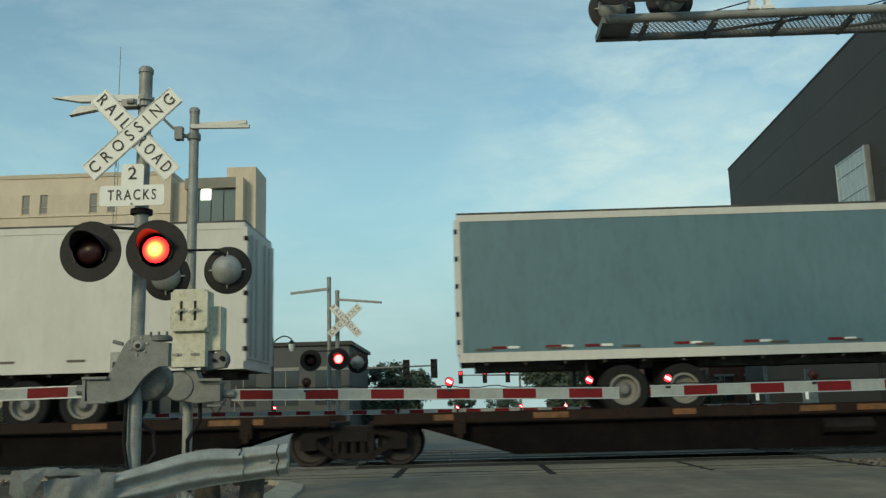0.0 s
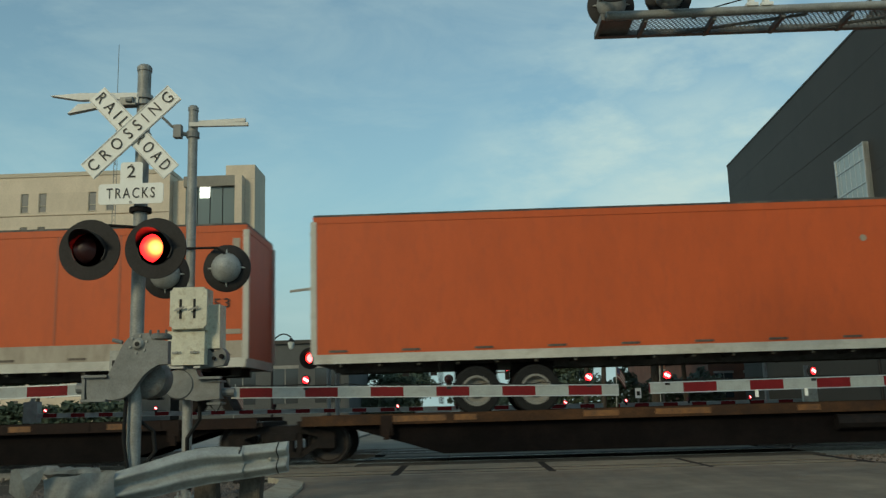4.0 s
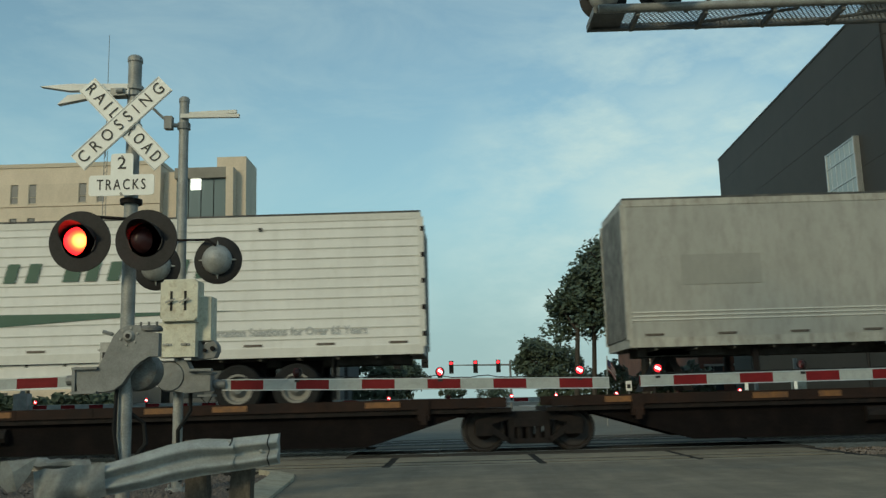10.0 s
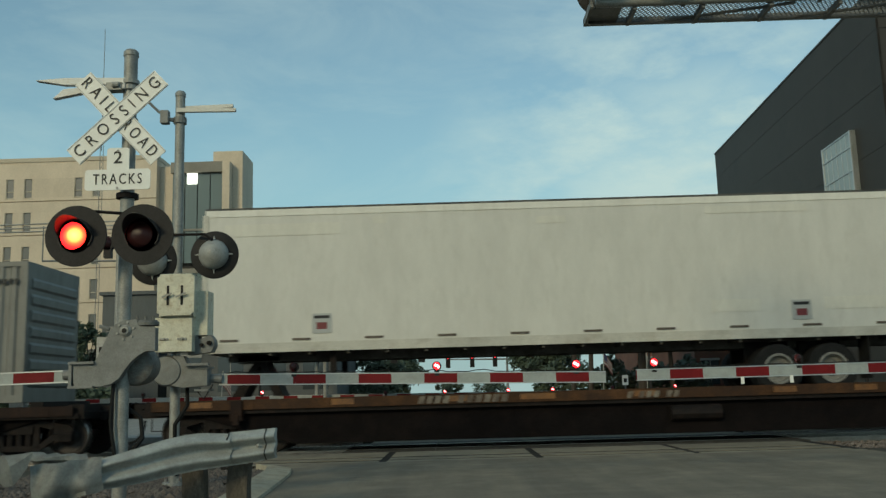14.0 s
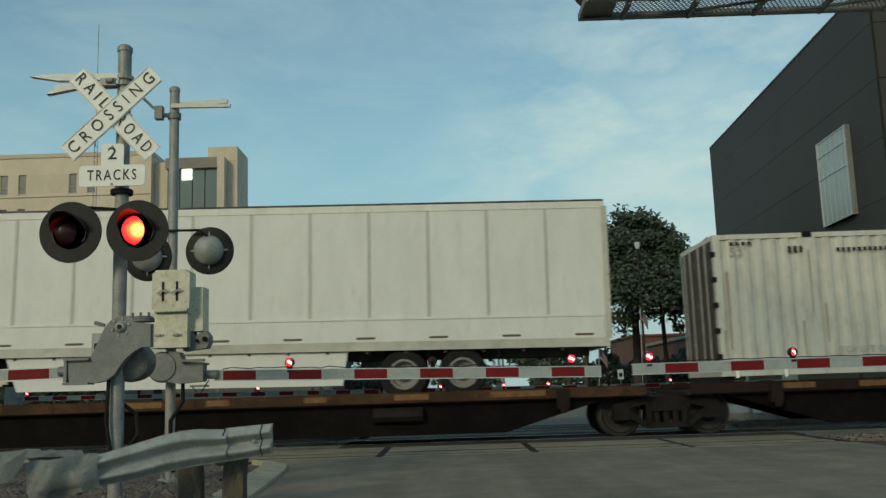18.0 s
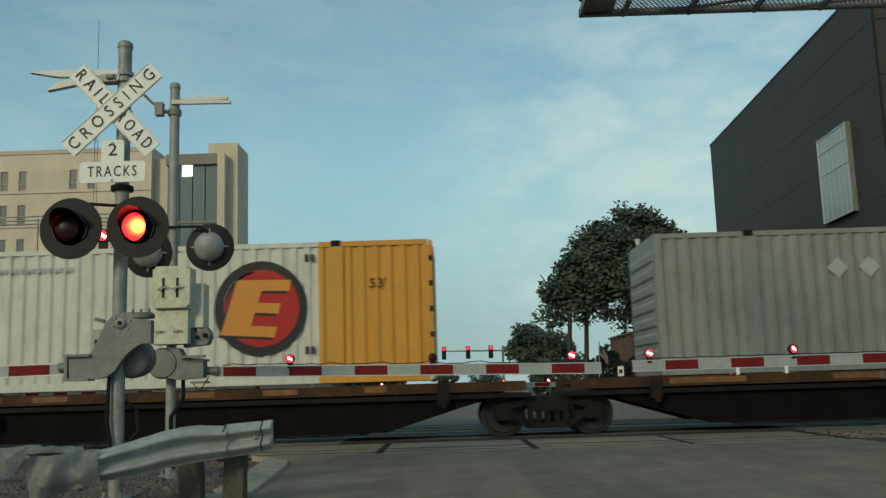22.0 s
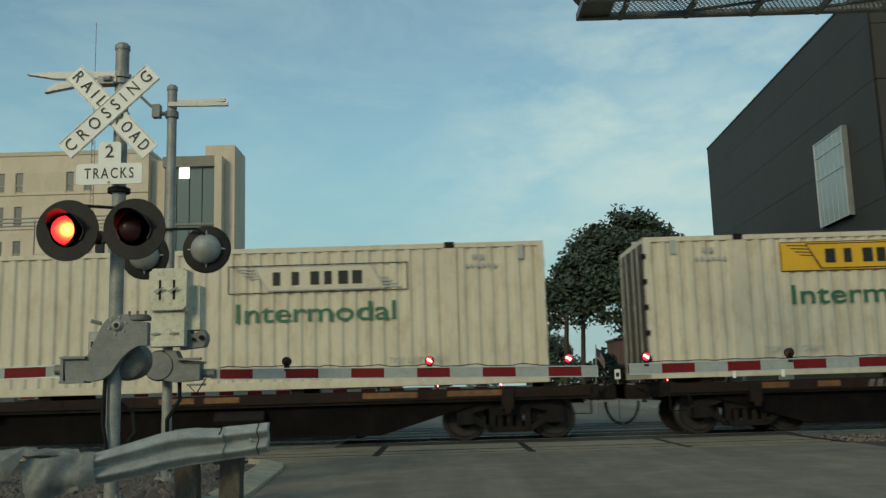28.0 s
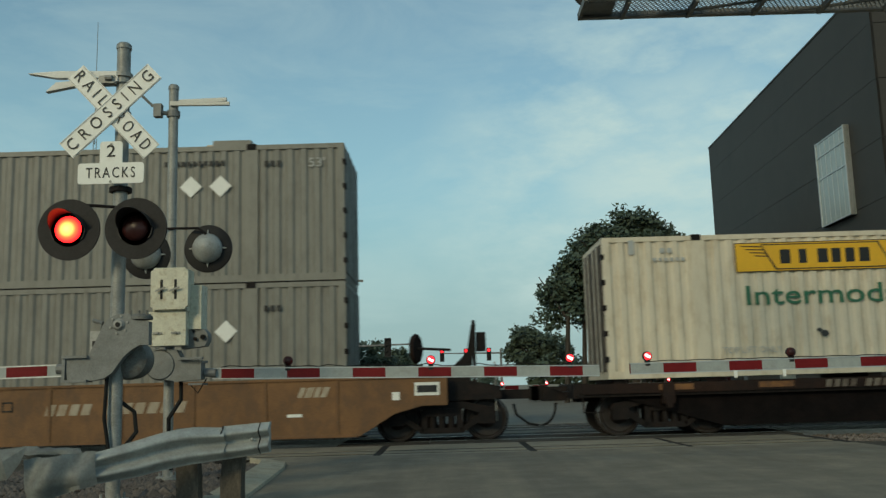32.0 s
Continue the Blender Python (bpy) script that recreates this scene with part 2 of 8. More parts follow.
def slab(bm, pts, y0, y1):
    """A plate with the outline pts in x and z, from y0 to y1."""
    a = [bm.verts.new((x, y0, z)) for x, z in pts]
    b = [bm.verts.new((x, y1, z)) for x, z in pts]
    k = len(pts)
    bm.faces.new(a)
    bm.faces.new(b[::-1])
    for i in range(k):
        bm.faces.new((a[i], b[i], b[(i + 1) % k], a[(i + 1) % k]))


def pipe(bm, pts, r, n=6):
    """A bent round bar through the points."""
    ps = [Vector(p) for p in pts]
    rings = []
    u = None
    for i, p in enumerate(ps):
        a = (ps[min(i + 1, len(ps) - 1)] - ps[max(i - 1, 0)]).normalized()
        u = a.orthogonal().normalized() if u is None else (u - a * u.dot(a)).normalized()
        w = a.cross(u)
        rings.append([bm.verts.new(p + (u * math.cos(k * math.tau / n) + w * math.sin(k * math.tau / n)) * r) for k in range(n)])
    for a, b in zip(rings, rings[1:]):
        for k in range(n):
            bm.faces.new((a[k], a[(k + 1) % n], b[(k + 1) % n], b[k]))
    bm.faces.new(rings[0][::-1])
    bm.faces.new(rings[-1])


def soften(bm, w=0.01, seg=1):
    bmesh.ops.bevel(bm, geom=[e for e in bm.edges if len(e.link_faces) == 2 and e.calc_face_angle(0) > 0.6], offset=w, segments=seg, affect="EDGES")


def part(name, bm, mat, parent=None, label="", smooth=False):
    me = bpy.data.meshes.new(name)
    bmesh.ops.recalc_face_normals(bm, faces=bm.faces[:])
    bm.to_mesh(me)
    bm.free()
    me.materials.append(mat)
    if smooth:
        me.shade_smooth()
        me.set_sharp_from_angle(angle=radians(40))
    ob = new(name, me)
    ob.parent = parent
    if label:
        ob["label"] = label
    return ob


def again(name, mesh, parent, m=None, mat=None):
    """One more object on the same mesh."""
    ob = new(name, mesh)
    ob.parent = parent
    if m is not None:
        ob.matrix_local = m
    return ob


def thing(name, label, category, group="", m=None, kind=""):
    ob = new(name)
    ob.empty_display_size = 0.2
    if m is not None:
        ob.matrix_basis = m
    return tagged(ob, label, category, group, kind)


def quickbox(name, mat, parent, dims, label="", bevel=0.0):
    bm = bmesh.new()
    box(bm, *dims)
    if bevel:
        soften(bm, bevel)
    return part(name, bm, mat, parent, label)


def words(text, height, mat, parent, m, name="lettering", width=None, shear=0.0, bold=0.0, label="", space=1.0):
    """Flat letters of a built-in font as a thin mesh; they stand in the x-z plane of m, centred, and face -y."""
    cu = bpy.data.curves.new(name, "FONT")
    cu.body, cu.size, cu.align_x, cu.align_y, cu.shear, cu.offset, cu.extrude, cu.resolution_u = text, height * 1.4, "CENTER", "CENTER", shear, bold, 0.002, 3
    cu.space_character = space
    tmp = new(name, cu)
    me = bpy.data.meshes.new_from_object(tmp.evaluated_get(bpy.context.evaluated_depsgraph_get()))
    bpy.data.objects.remove(tmp)
    if width:
        xs = [v.co.x for v in me.vertices]
        k = width / max(1e-6, max(xs) - min(xs))
        for v in me.vertices:
            v.co.x *= k
    me.materials.clear()
    me.materials.append(mat)
    ob = new(name, me)
    ob.parent = parent
    ob.matrix_local = m @ Matrix.Rotation(radians(90), 4, "X")
    if label:
        ob["label"] = label
    return ob


def bars(name, mat, parent, x, z, y, widths, height, gap, lean=0.0, label=""):
    """A row of plain bars in place of writing, from x to the right, standing on z."""
    bm = bmesh.new()
    for w in widths:
        if w > 0:
            slab(bm, [(x, z), (x + w, z), (x + w + lean, z + height), (x + lean, z + height)], y - 0.004, y + 0.004)
        x += abs(w) + gap
    return tagged(part(name, bm, mat, parent, label), kind="stuff")

# ---- ground, road and tracks ----
TRACK_FAR, TRACK_BACK = 19.8, 24.0
ASPHALT = material("worn_grey_asphalt", (0.232, 0.205, 0.163), 0.9, 0.0, 0.2, 1.1, 38, 0.5, (0.165, 0.147, 0.118), 0.565, spec=0.2)


def worn_along(m, low, high, across=0.75, along=0.06):
    """Wear in long bands along the road: wheel tracks, drips and seams."""
    n, l = m.node_tree.nodes, m.node_tree.links
    base = n["Principled BSDF"].inputs["Base Color"]
    src = base.links[0].from_socket
    tc = n.new("ShaderNodeTexCoord")
    mp = n.new("ShaderNodeMapping")
    mp.inputs["Scale"].default_value = (across, along, 1.0)
    mp.inputs["Location"].default_value = (0.35, 0.0, 0.0)
    l.new(tc.outputs["Object"], mp.inputs["Vector"])
    nz = n.new("ShaderNodeTexNoise")
    nz.inputs["Scale"].default_value, nz.inputs["Detail"].default_value, nz.inputs["Roughness"].default_value = 1.3, 7, 0.62
    l.new(mp.outputs["Vector"], nz.inputs["Vector"])
    rp = n.new("ShaderNodeValToRGB")
    e = rp.color_ramp.elements
    e[0].position, e[1].position = 0.36, 0.62
    e[0].color, e[1].color = (*low, 1), (*high, 1)
    l.new(nz.outputs["Fac"], rp.inputs["Fac"])
    mx = n.new("ShaderNodeMix")
    mx.data_type, mx.blend_type = "RGBA", "MULTIPLY"
    mx.inputs["Factor"].default_value = 1.0
    l.new(src, mx.inputs["A"])
    l.new(rp.outputs["Color"], mx.inputs["B"])
    l.new(mx.outputs["Result"], base)


worn_along(ASPHALT, (0.74, 0.74, 0.75), (1.1, 1.08, 1.03))
ROADPALE = material("pale_concrete_road", (0.2, 0.185, 0.155), 0.9, 0.0, 0.15, 0.5, 45, 0.2, (0.15, 0.14, 0.118), 0.6, spec=0.2)
EARTH = material("dry_earth_and_gravel", (0.058, 0.051, 0.043), 0.95, 0.0, 0.35, 1.0, 25, 0.5, (0.035, 0.038, 0.024), 0.56)
GRASSM = material("mown_grass", (0.05, 0.085, 0.03), 0.9, 0.0, 0.35, 1.5, 30, 0.5)
KERBM = material("worn_tan_kerb_concrete", (0.40, 0.36, 0.275), 0.9, 0.0, 0.18, 2.5, 40, 0.3, (0.23, 0.2, 0.145), 0.62, spec=0.2)
PANEL = material("rubbed_crossing_panel", (0.25, 0.222, 0.172), 0.85, 0.0, 0.2, 1.2, 40, 0.25, (0.15, 0.135, 0.108), 0.6, each=0.12, spec=0.2)
TARBED = material("black_joint_filler", (0.028, 0.027, 0.026), 0.9, 0.0, 0.3, 2.0, 40, 0.3, spec=0.2)
# panels at the rails: the train's shadow is put into their darker colour
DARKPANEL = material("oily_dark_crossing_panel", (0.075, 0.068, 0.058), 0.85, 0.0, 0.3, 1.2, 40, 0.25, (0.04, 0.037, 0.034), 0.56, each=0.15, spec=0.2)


def sheet(name, mat, x0, x1, y0, y1, z0, z1, label, category):
    ob = quickbox(name, mat, None, (x0, x1, y0, y1, z0, z1))
    return tagged(ob, label, category, kind="structure")


RL, RR = -1.95, 6.7
sheet("ground", EARTH, -2500, 2500, -2500, 2500, -0.5, -0.14, "dry brown earth and gravel that reaches the horizon", "ground")
sheet("road", ASPHALT, -3.2, RR, -60, 15.33, -0.3, 0.0, "worn grey asphalt road up to the tracks", "road")
sheet("road_between", ASPHALT, RL, RR, 21.40, 22.40, -0.3, -0.004, "strip of asphalt between the two tracks", "road")
sheet("road_beyond", ROADPALE, -4.2, 8.0, 25.62, 400, -0.3, 0.0, "pale concrete road beyond the tracks", "road")
sheet("pavement", CONCRETE, -60, -4.25, 27.0, 60, -0.3, 0.06, "pale concrete pavement beyond the tracks", "pavement")
sheet("pavement_right", CONCRETE, 8.05, 11.4, 27.0, 120, -0.3, 0.1, "concrete pavement along the dark hall", "pavement")
sheet("grass_verge", GRASSM, 11.5, 60, 23.6, 34, -0.3, 0.0, "mown green grass verge by the tracks", "grass")

# kerb along the road's edge, in separate stones, turning away before the tracks
KERB = [(-1.75, -6.0), (-1.77, -3.0), (-1.8, 0.0), (-1.84, 3.0), (-1.9, 5.5), (-1.96, 7.5), (-2.02, 9.3), (-2.1, 10.7), (-2.19, 12.0), (-2.28, 13.2), (-2.42, 14.1), (-2.75, 14.7)]
KERBW = 0.44
kerb = thing("kerb", "worn pale concrete kerb at the roadside", "kerb", kind="structure")
for (ax_, ay), (bx_, by) in zip(KERB, KERB[1:]):
    d = Vector((bx_ - ax_, by - ay, 0)).normalized()
    nrm = Vector((-d.y, d.x, 0)) * KERBW
    bm = bmesh.new()
    g = 0.006
    a, b = Vector((ax_, ay, 0)) + d * g, Vector((bx_, by, 0)) - d * g
    lo = [bm.verts.new((p.x, p.y, -0.3)) for p in (a, b, b + nrm, a + nrm)]
    hi = [bm.verts.new((p.x, p.y, zz)) for p, zz in ((a + nrm * 0.2, 0.035), (b + nrm * 0.2, 0.035), (b + nrm, 0.085), (a + nrm, 0.085))]
    bm.faces.new(lo[::-1])
    bm.faces.new(hi)
    for i in range(4):
        bm.faces.new((lo[i], lo[(i + 1) % 4], hi[(i + 1) % 4], hi[i]))
    part("kerb_stone", bm, KERBM, kerb)


def kerb_x(y):
    """Where the kerb's face lies at y."""
    for (xa, ya), (xb, yb) in zip(KERB, KERB[1:]):
        if ya <= y <= yb:
            return xa + (xb - xa) * (y - ya) / (yb - ya)
    return KERB[-1][0] if y > 0 else KERB[0][0]


# earth bank behind the kerb
bm = bmesh.new()
NX, NY = 26, 22
grid = []
for i in range(NX + 1):
    col = []
    for j in range(NY + 1):
        y = -4 + 19.3 * j / NY
        x = -12.0 + (12.0 + kerb_x(y) - KERBW + 0.06) * i / NX
        z = 0.03 + 0.05 * noise.noise((x * 0.9, y * 0.9, 3.1)) + 0.03 * noise.noise((x * 3, y * 3, 1.7)) - (0.12 if y > 13.5 else 0)
        col.append(bm.verts.new((x, y, z)))
    grid.append(col)
for i in range(NX):
    for j in range(NY):
        bm.faces.new((grid[i][j], grid[i + 1][j], grid[i + 1][j + 1], grid[i][j + 1]))
tagged(part("gravel_bank", bm, EARTH, None, smooth=True), "uneven gravelly earth behind the kerb", "ground", kind="structure")

for nm, yc in (("front", TRACK_FAR), ("back", TRACK_BACK)):
    for side in (-1, 1):
        yr = yc + side * 0.7525
        bm = bmesh.new()
        box(bm, -800, 800, yr - 0.035, yr + 0.035, -0.04, 0.0)
        box(bm, -800, 800, yr - 0.009, yr + 0.009, -0.135, -0.04)
        box(bm, -800, 800, yr - 0.07, yr + 0.07, -0.16, -0.135)
        tagged(part("rail", bm, RAILSTEEL), "long worn steel rail with a polished head", "rail", "rails of the two tracks", "structure")
    # crossing panels: three rows of slabs with open flangeways
    cp = thing("crossing_panels", "rubbed concrete crossing panels between the rails", "road", "crossing panels", kind="structure")
    for y0, y1 in ((yc - 1.58, yc - 0.80), (yc - 0.66, yc + 0.66), (yc + 0.80, yc + 1.58)):
        n = 5
        for k in range(n):
            x0, x1 = RL - 0.3 + (RR + 0.3 - RL + 0.3) * k / n, RL - 0.3 + (RR + 0.3 - RL + 0.3) * (k + 1) / n
            bm = bmesh.new()
            box(bm, x0 + 0.012, x1 - 0.012, y0 + 0.01, y1 - 0.01, -0.25, -0.006 + random.uniform(-0.006, 0.004))
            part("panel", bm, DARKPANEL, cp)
    # header panels before the rails
    if nm == "front":
        for y0, y1 in ((15.36, 15.68), (15.93, 16.42), (16.70, 18.0)):
            for k in range(4):
                x0, x1 = -3.85 + 2.63 * k, min(-3.85 + 2.63 * (k + 1), RR + 0.2)
                bm = bmesh.new()
                box(bm, x0 + 0.07, x1 - 0.07, y0, y1, -0.3, -0.006 + random.uniform(-0.003, 0.003))
                soften(bm, 0.012)
                part("panel", bm, PANEL, cp)
        sheet("joint_bed", TARBED, -3.9, RR + 0.15, 15.34, 18.2, -0.3, -0.014, "black filler in the joints of the crossing panels", "road")
    # sleepers outside the road
    sl = thing("sleepers", "dark creosoted timber sleepers in ballast", "sleeper", "sleepers of the two tracks", kind="structure")
    base = None
    for side, x0, d, cnt in (("l", RL - 0.7, -0.55, 36), ("r", RR + 0.7, 0.55, 36)):
        for k in range(cnt):
            if base is None:
                bm = bmesh.new()
                box(bm, -0.115, 0.115, -1.3, 1.3, -0.3, -0.14)
                base = part("sleeper", bm, SLEEPERWOOD, sl)
                base.matrix_local = Matrix.Translation((x0, yc, 0.0))
            else:
                again("sleeper", base.data, sl, pose(x0 + d * k, yc + random.uniform(-0.05, 0.05), random.uniform(-0.01, 0.01), 0, 0, random.uniform(-2, 2)))


def rocks(name, spots, label, mat=GRAVEL, lo=0.02, hi=0.06):
    """Loose stones as one joined mesh."""
    rnd = random.Random(7)
    vs, fs = [], []
    for x, y, z, s in spots:
        r = s or rnd.uniform(lo, hi)
        k = len(vs)
        a = rnd.uniform(0, 6.3)
        ring = [(r * rnd.uniform(0.7, 1.2) * math.cos(a + q * 1.257), r * rnd.uniform(0.7, 1.2) * math.sin(a + q * 1.257)) for q in range(5)]
        vs.append((x, y, z - r * 0.4))
        vs += [(x + p, y + q, z + rnd.uniform(-0.1, 0.25) * r) for p, q in ring]
        vs.append((x + rnd.uniform(-0.2, 0.2) * r, y, z + r * rnd.uniform(0.5, 0.9)))
        for i in range(5):
            j = (i + 1) % 5
            fs += [(k, k + 1 + j, k + 1 + i), (k + 6, k + 1 + i, k + 1 + j)]
    me = bpy.data.meshes.new(name)
    me.from_pydata(vs, [], fs)
    me.materials.append(mat)
    return tagged(new(name, me), label, "gravel", kind="stuff")


rg = random.Random(3)
spots = []
for _ in range(7000):
    y = rg.uniform(7.4, 14.8)
    x = rg.uniform(-6.2, kerb_x(y) - KERBW - 0.03)
    spots.append((x, y, 0.05 + 0.05 * noise.noise((x * 0.9, y * 0.9, 3.1)) - (0.12 if y > 13.5 else 0), None))
for _ in range(60):
    spots.append((rg.uniform(-3.4, -2.5), rg.uniform(9.0, 10.6), 0.06, rg.uniform(0.06, 0.12)))
rocks("gravel", spots, "loose grey and brown stones behind the kerb")
spots = []
for yc in (TRACK_FAR, TRACK_BACK):
    for _ in range(9000):
        x = rg.choice((rg.uniform(-19, RL - 0.35), rg.uniform(RR + 0.35, 15), rg.uniform(RR + 0.35, 15)))
        y = yc + rg.uniform(-2.5, 2.5)
        spots.append((x, y, -0.125 - max(0, abs(y - yc) - 1.5) * 0.03 + rg.uniform(-0.01, 0.02), None))
rocks("ballast", spots, "crushed stone ballast along both tracks", hi=0.055)
# dark flange marks and cracks in the asphalt, patched strip at the tracks
bm = bmesh.new()
for x0, y0, ln, a in ((-1.9, 13.6, 0.9, 20), (1.3, 14.9, 1.1, -20), (3.2, 14.0, 2.0, -35), (-1.6, 12.2, 0.6, 50)):
    c, s_ = math.cos(radians(a)), math.sin(radians(a))
    x, y = x0, y0
    for k in range(9):
        nx, ny = x + c * ln / 9 + rg.uniform(-0.03, 0.03), y + s_ * ln / 9 + rg.uniform(-0.03, 0.03)
        if ny < 15.3:
            w = rg.uniform(0.005, 0.014)
            f = [bm.verts.new((x, y - w, 0.004)), bm.verts.new((nx, ny - w, 0.004)), bm.verts.new((nx, ny + w, 0.004)), bm.verts.new((x, y + w, 0.004))]
            bm.faces.new(f)
        x, y = nx, ny
tagged(part("tar_seams", bm, BLACK), "thin black tar seams in the asphalt", "road", kind="stuff")


# the ground lies a little below the level from which heights are taken
for ob in list(scene.collection.objects):
    if ob.parent is None and ob.type in {"MESH", "EMPTY"}:
        ob.location.z -= 0.08

# ---- the train: articulated flat cars with road trailers and containers ----
SIDE, MID, DECK, AX = -1.3, TRACK_FAR, 1.06, 0.44


def run(t):
    """Metres that the train has gone at t seconds."""
    u = (t - 16) / 16
    return 351.057 * u - 0.5324 * u * u - 0.5442 * u ** 3 + 351.0454


TRAIN, WHEELS = [], []


def riding(name, label, category, group, s):
    ob = thing(name, label, category, group, Matrix.Translation((s, MID, 0)))
    TRAIN.append((ob, s))
    return ob


# rail wheels, side frames: one mesh each
def wheelset_mesh():
    bm = bmesh.new()
    for y in (-0.78, 0.78):
        o = 1 if y > 0 else -1
        lathe(bm, (0, y, 0), (0, o, 0), [(-0.09, AX + 0.025), (-0.06, AX + 0.025), (-0.05, AX), (0.03, AX - 0.003), (0.05, AX - 0.024), (0.052, AX - 0.06), (0.01, AX - 0.09), (0.0, 0.2), (0.05, 0.14), (0.16, 0.1), (0.2, 0.085)], 28)
    tube(bm, (0, -0.75, 0), (0, 0.75, 0), 0.085, 12)
    for y in (-0.985, 0.985):
        for k in range(3):
            a = k * math.tau / 3
            tube(bm, (0.05 * math.cos(a), y - 0.01, 0.05 * math.sin(a)), (0.05 * math.cos(a), y + 0.01, 0.05 * math.sin(a)), 0.016, 6)
    return bm


def side_frame_bm(y):
    bm = bmesh.new()
    b = 0.915
    slab(bm, [(-b - 0.2, 0.56), (-b - 0.15, 0.66), (-0.45, 0.79), (0.45, 0.79), (b + 0.15, 0.66), (b + 0.2, 0.56), (b + 0.1, 0.5), (0.42, 0.65), (-0.42, 0.65), (-b - 0.1, 0.5)], y - 0.07, y + 0.07)
    for s in (-1, 1):
        slab(bm, [(s * 0.42, 0.66), (s * 0.3, 0.66), (s * 0.3, 0.2), (s * 0.42, 0.2)], y - 0.06, y + 0.06)
        slab(bm, [(s * (b - 0.13), 0.56), (s * (b - 0.03), 0.47), (s * 0.42, 0.16), (s * 0.3, 0.2)], y - 0.06, y + 0.06)
        slab(bm, [(s * (b + 0.17), 0.56), (s * (b + 0.17), 0.34), (s * (b - 0.17), 0.34), (s * (b - 0.17), 0.56)], y - 0.09, y + 0.09)
    slab(bm, [(-0.42, 0.16), (0.42, 0.16), (0.36, 0.27), (-0.36, 0.27)], y - 0.07, y + 0.07)
    for k in range(3):
        x = -0.19 + 0.19 * k
        tube(bm, (x, y, 0.27), (x, y, 0.52), 0.075, 8)
    slab(bm, [(-0.3, 0.5), (0.3, 0.5), (0.3, 0.66), (-0.3, 0.66)], y - 0.1, y + 0.1)
    return bm


WM, FRAMES = None, []


def truck(car, x):
    """A two-axle truck under a joint of the car: side frames, bolster and turning wheel sets."""
    global WM
    tr = new("truck")
    tr.parent = car
    tr.matrix_local = Matrix.Translation((x, 0, -0.08))
    tr["label"] = "dark oily two-axle rail truck"
    if WM is None:
        WM = part("wheel_set", wheelset_mesh(), WHEELSTEEL, tr, smooth=True)
        WM.data.materials.append(RAILSTEEL)
        for p in WM.data.polygons:
            q = math.hypot(p.center.x, p.center.z)
            if q > AX - 0.03 and abs(p.normal.y) < 0.85:
                p.material_index = 1
        FRAMES.extend(part("side_frame", side_frame_bm(y), DARKSTEEL, tr) for y in (-1.0, 1.0))
        bm = bmesh.new()
        box(bm, -0.22, 0.22, -1.0, 1.0, 0.5, 0.72)
        box(bm, -1.15, 1.15, -0.5, 0.5, 0.70, 0.8)
        FRAMES.append(part("bolster", bm, DARKSTEEL, tr))
        first = WM
    else:
        for f in FRAMES:
            again(f.name.split(".")[0], f.data, tr)
        first = again("wheel_set", WM.data, tr)
    second = again("wheel_set", WM.data, tr)
    for ob, dx in ((first, -0.915), (second, 0.915)):
        ob.matrix_local = Matrix.Translation((dx, 0, AX))
        WHEELS.append((ob, dx, car["s"] + x))


OCHRESILL = material("worn_ochre_sill_paint", (0.09, 0.043, 0.019), 0.75, 0.0, 0.4, 1.1, 30, 0.15, (0.03, 0.018, 0.013), 0.52, spec=0.2)


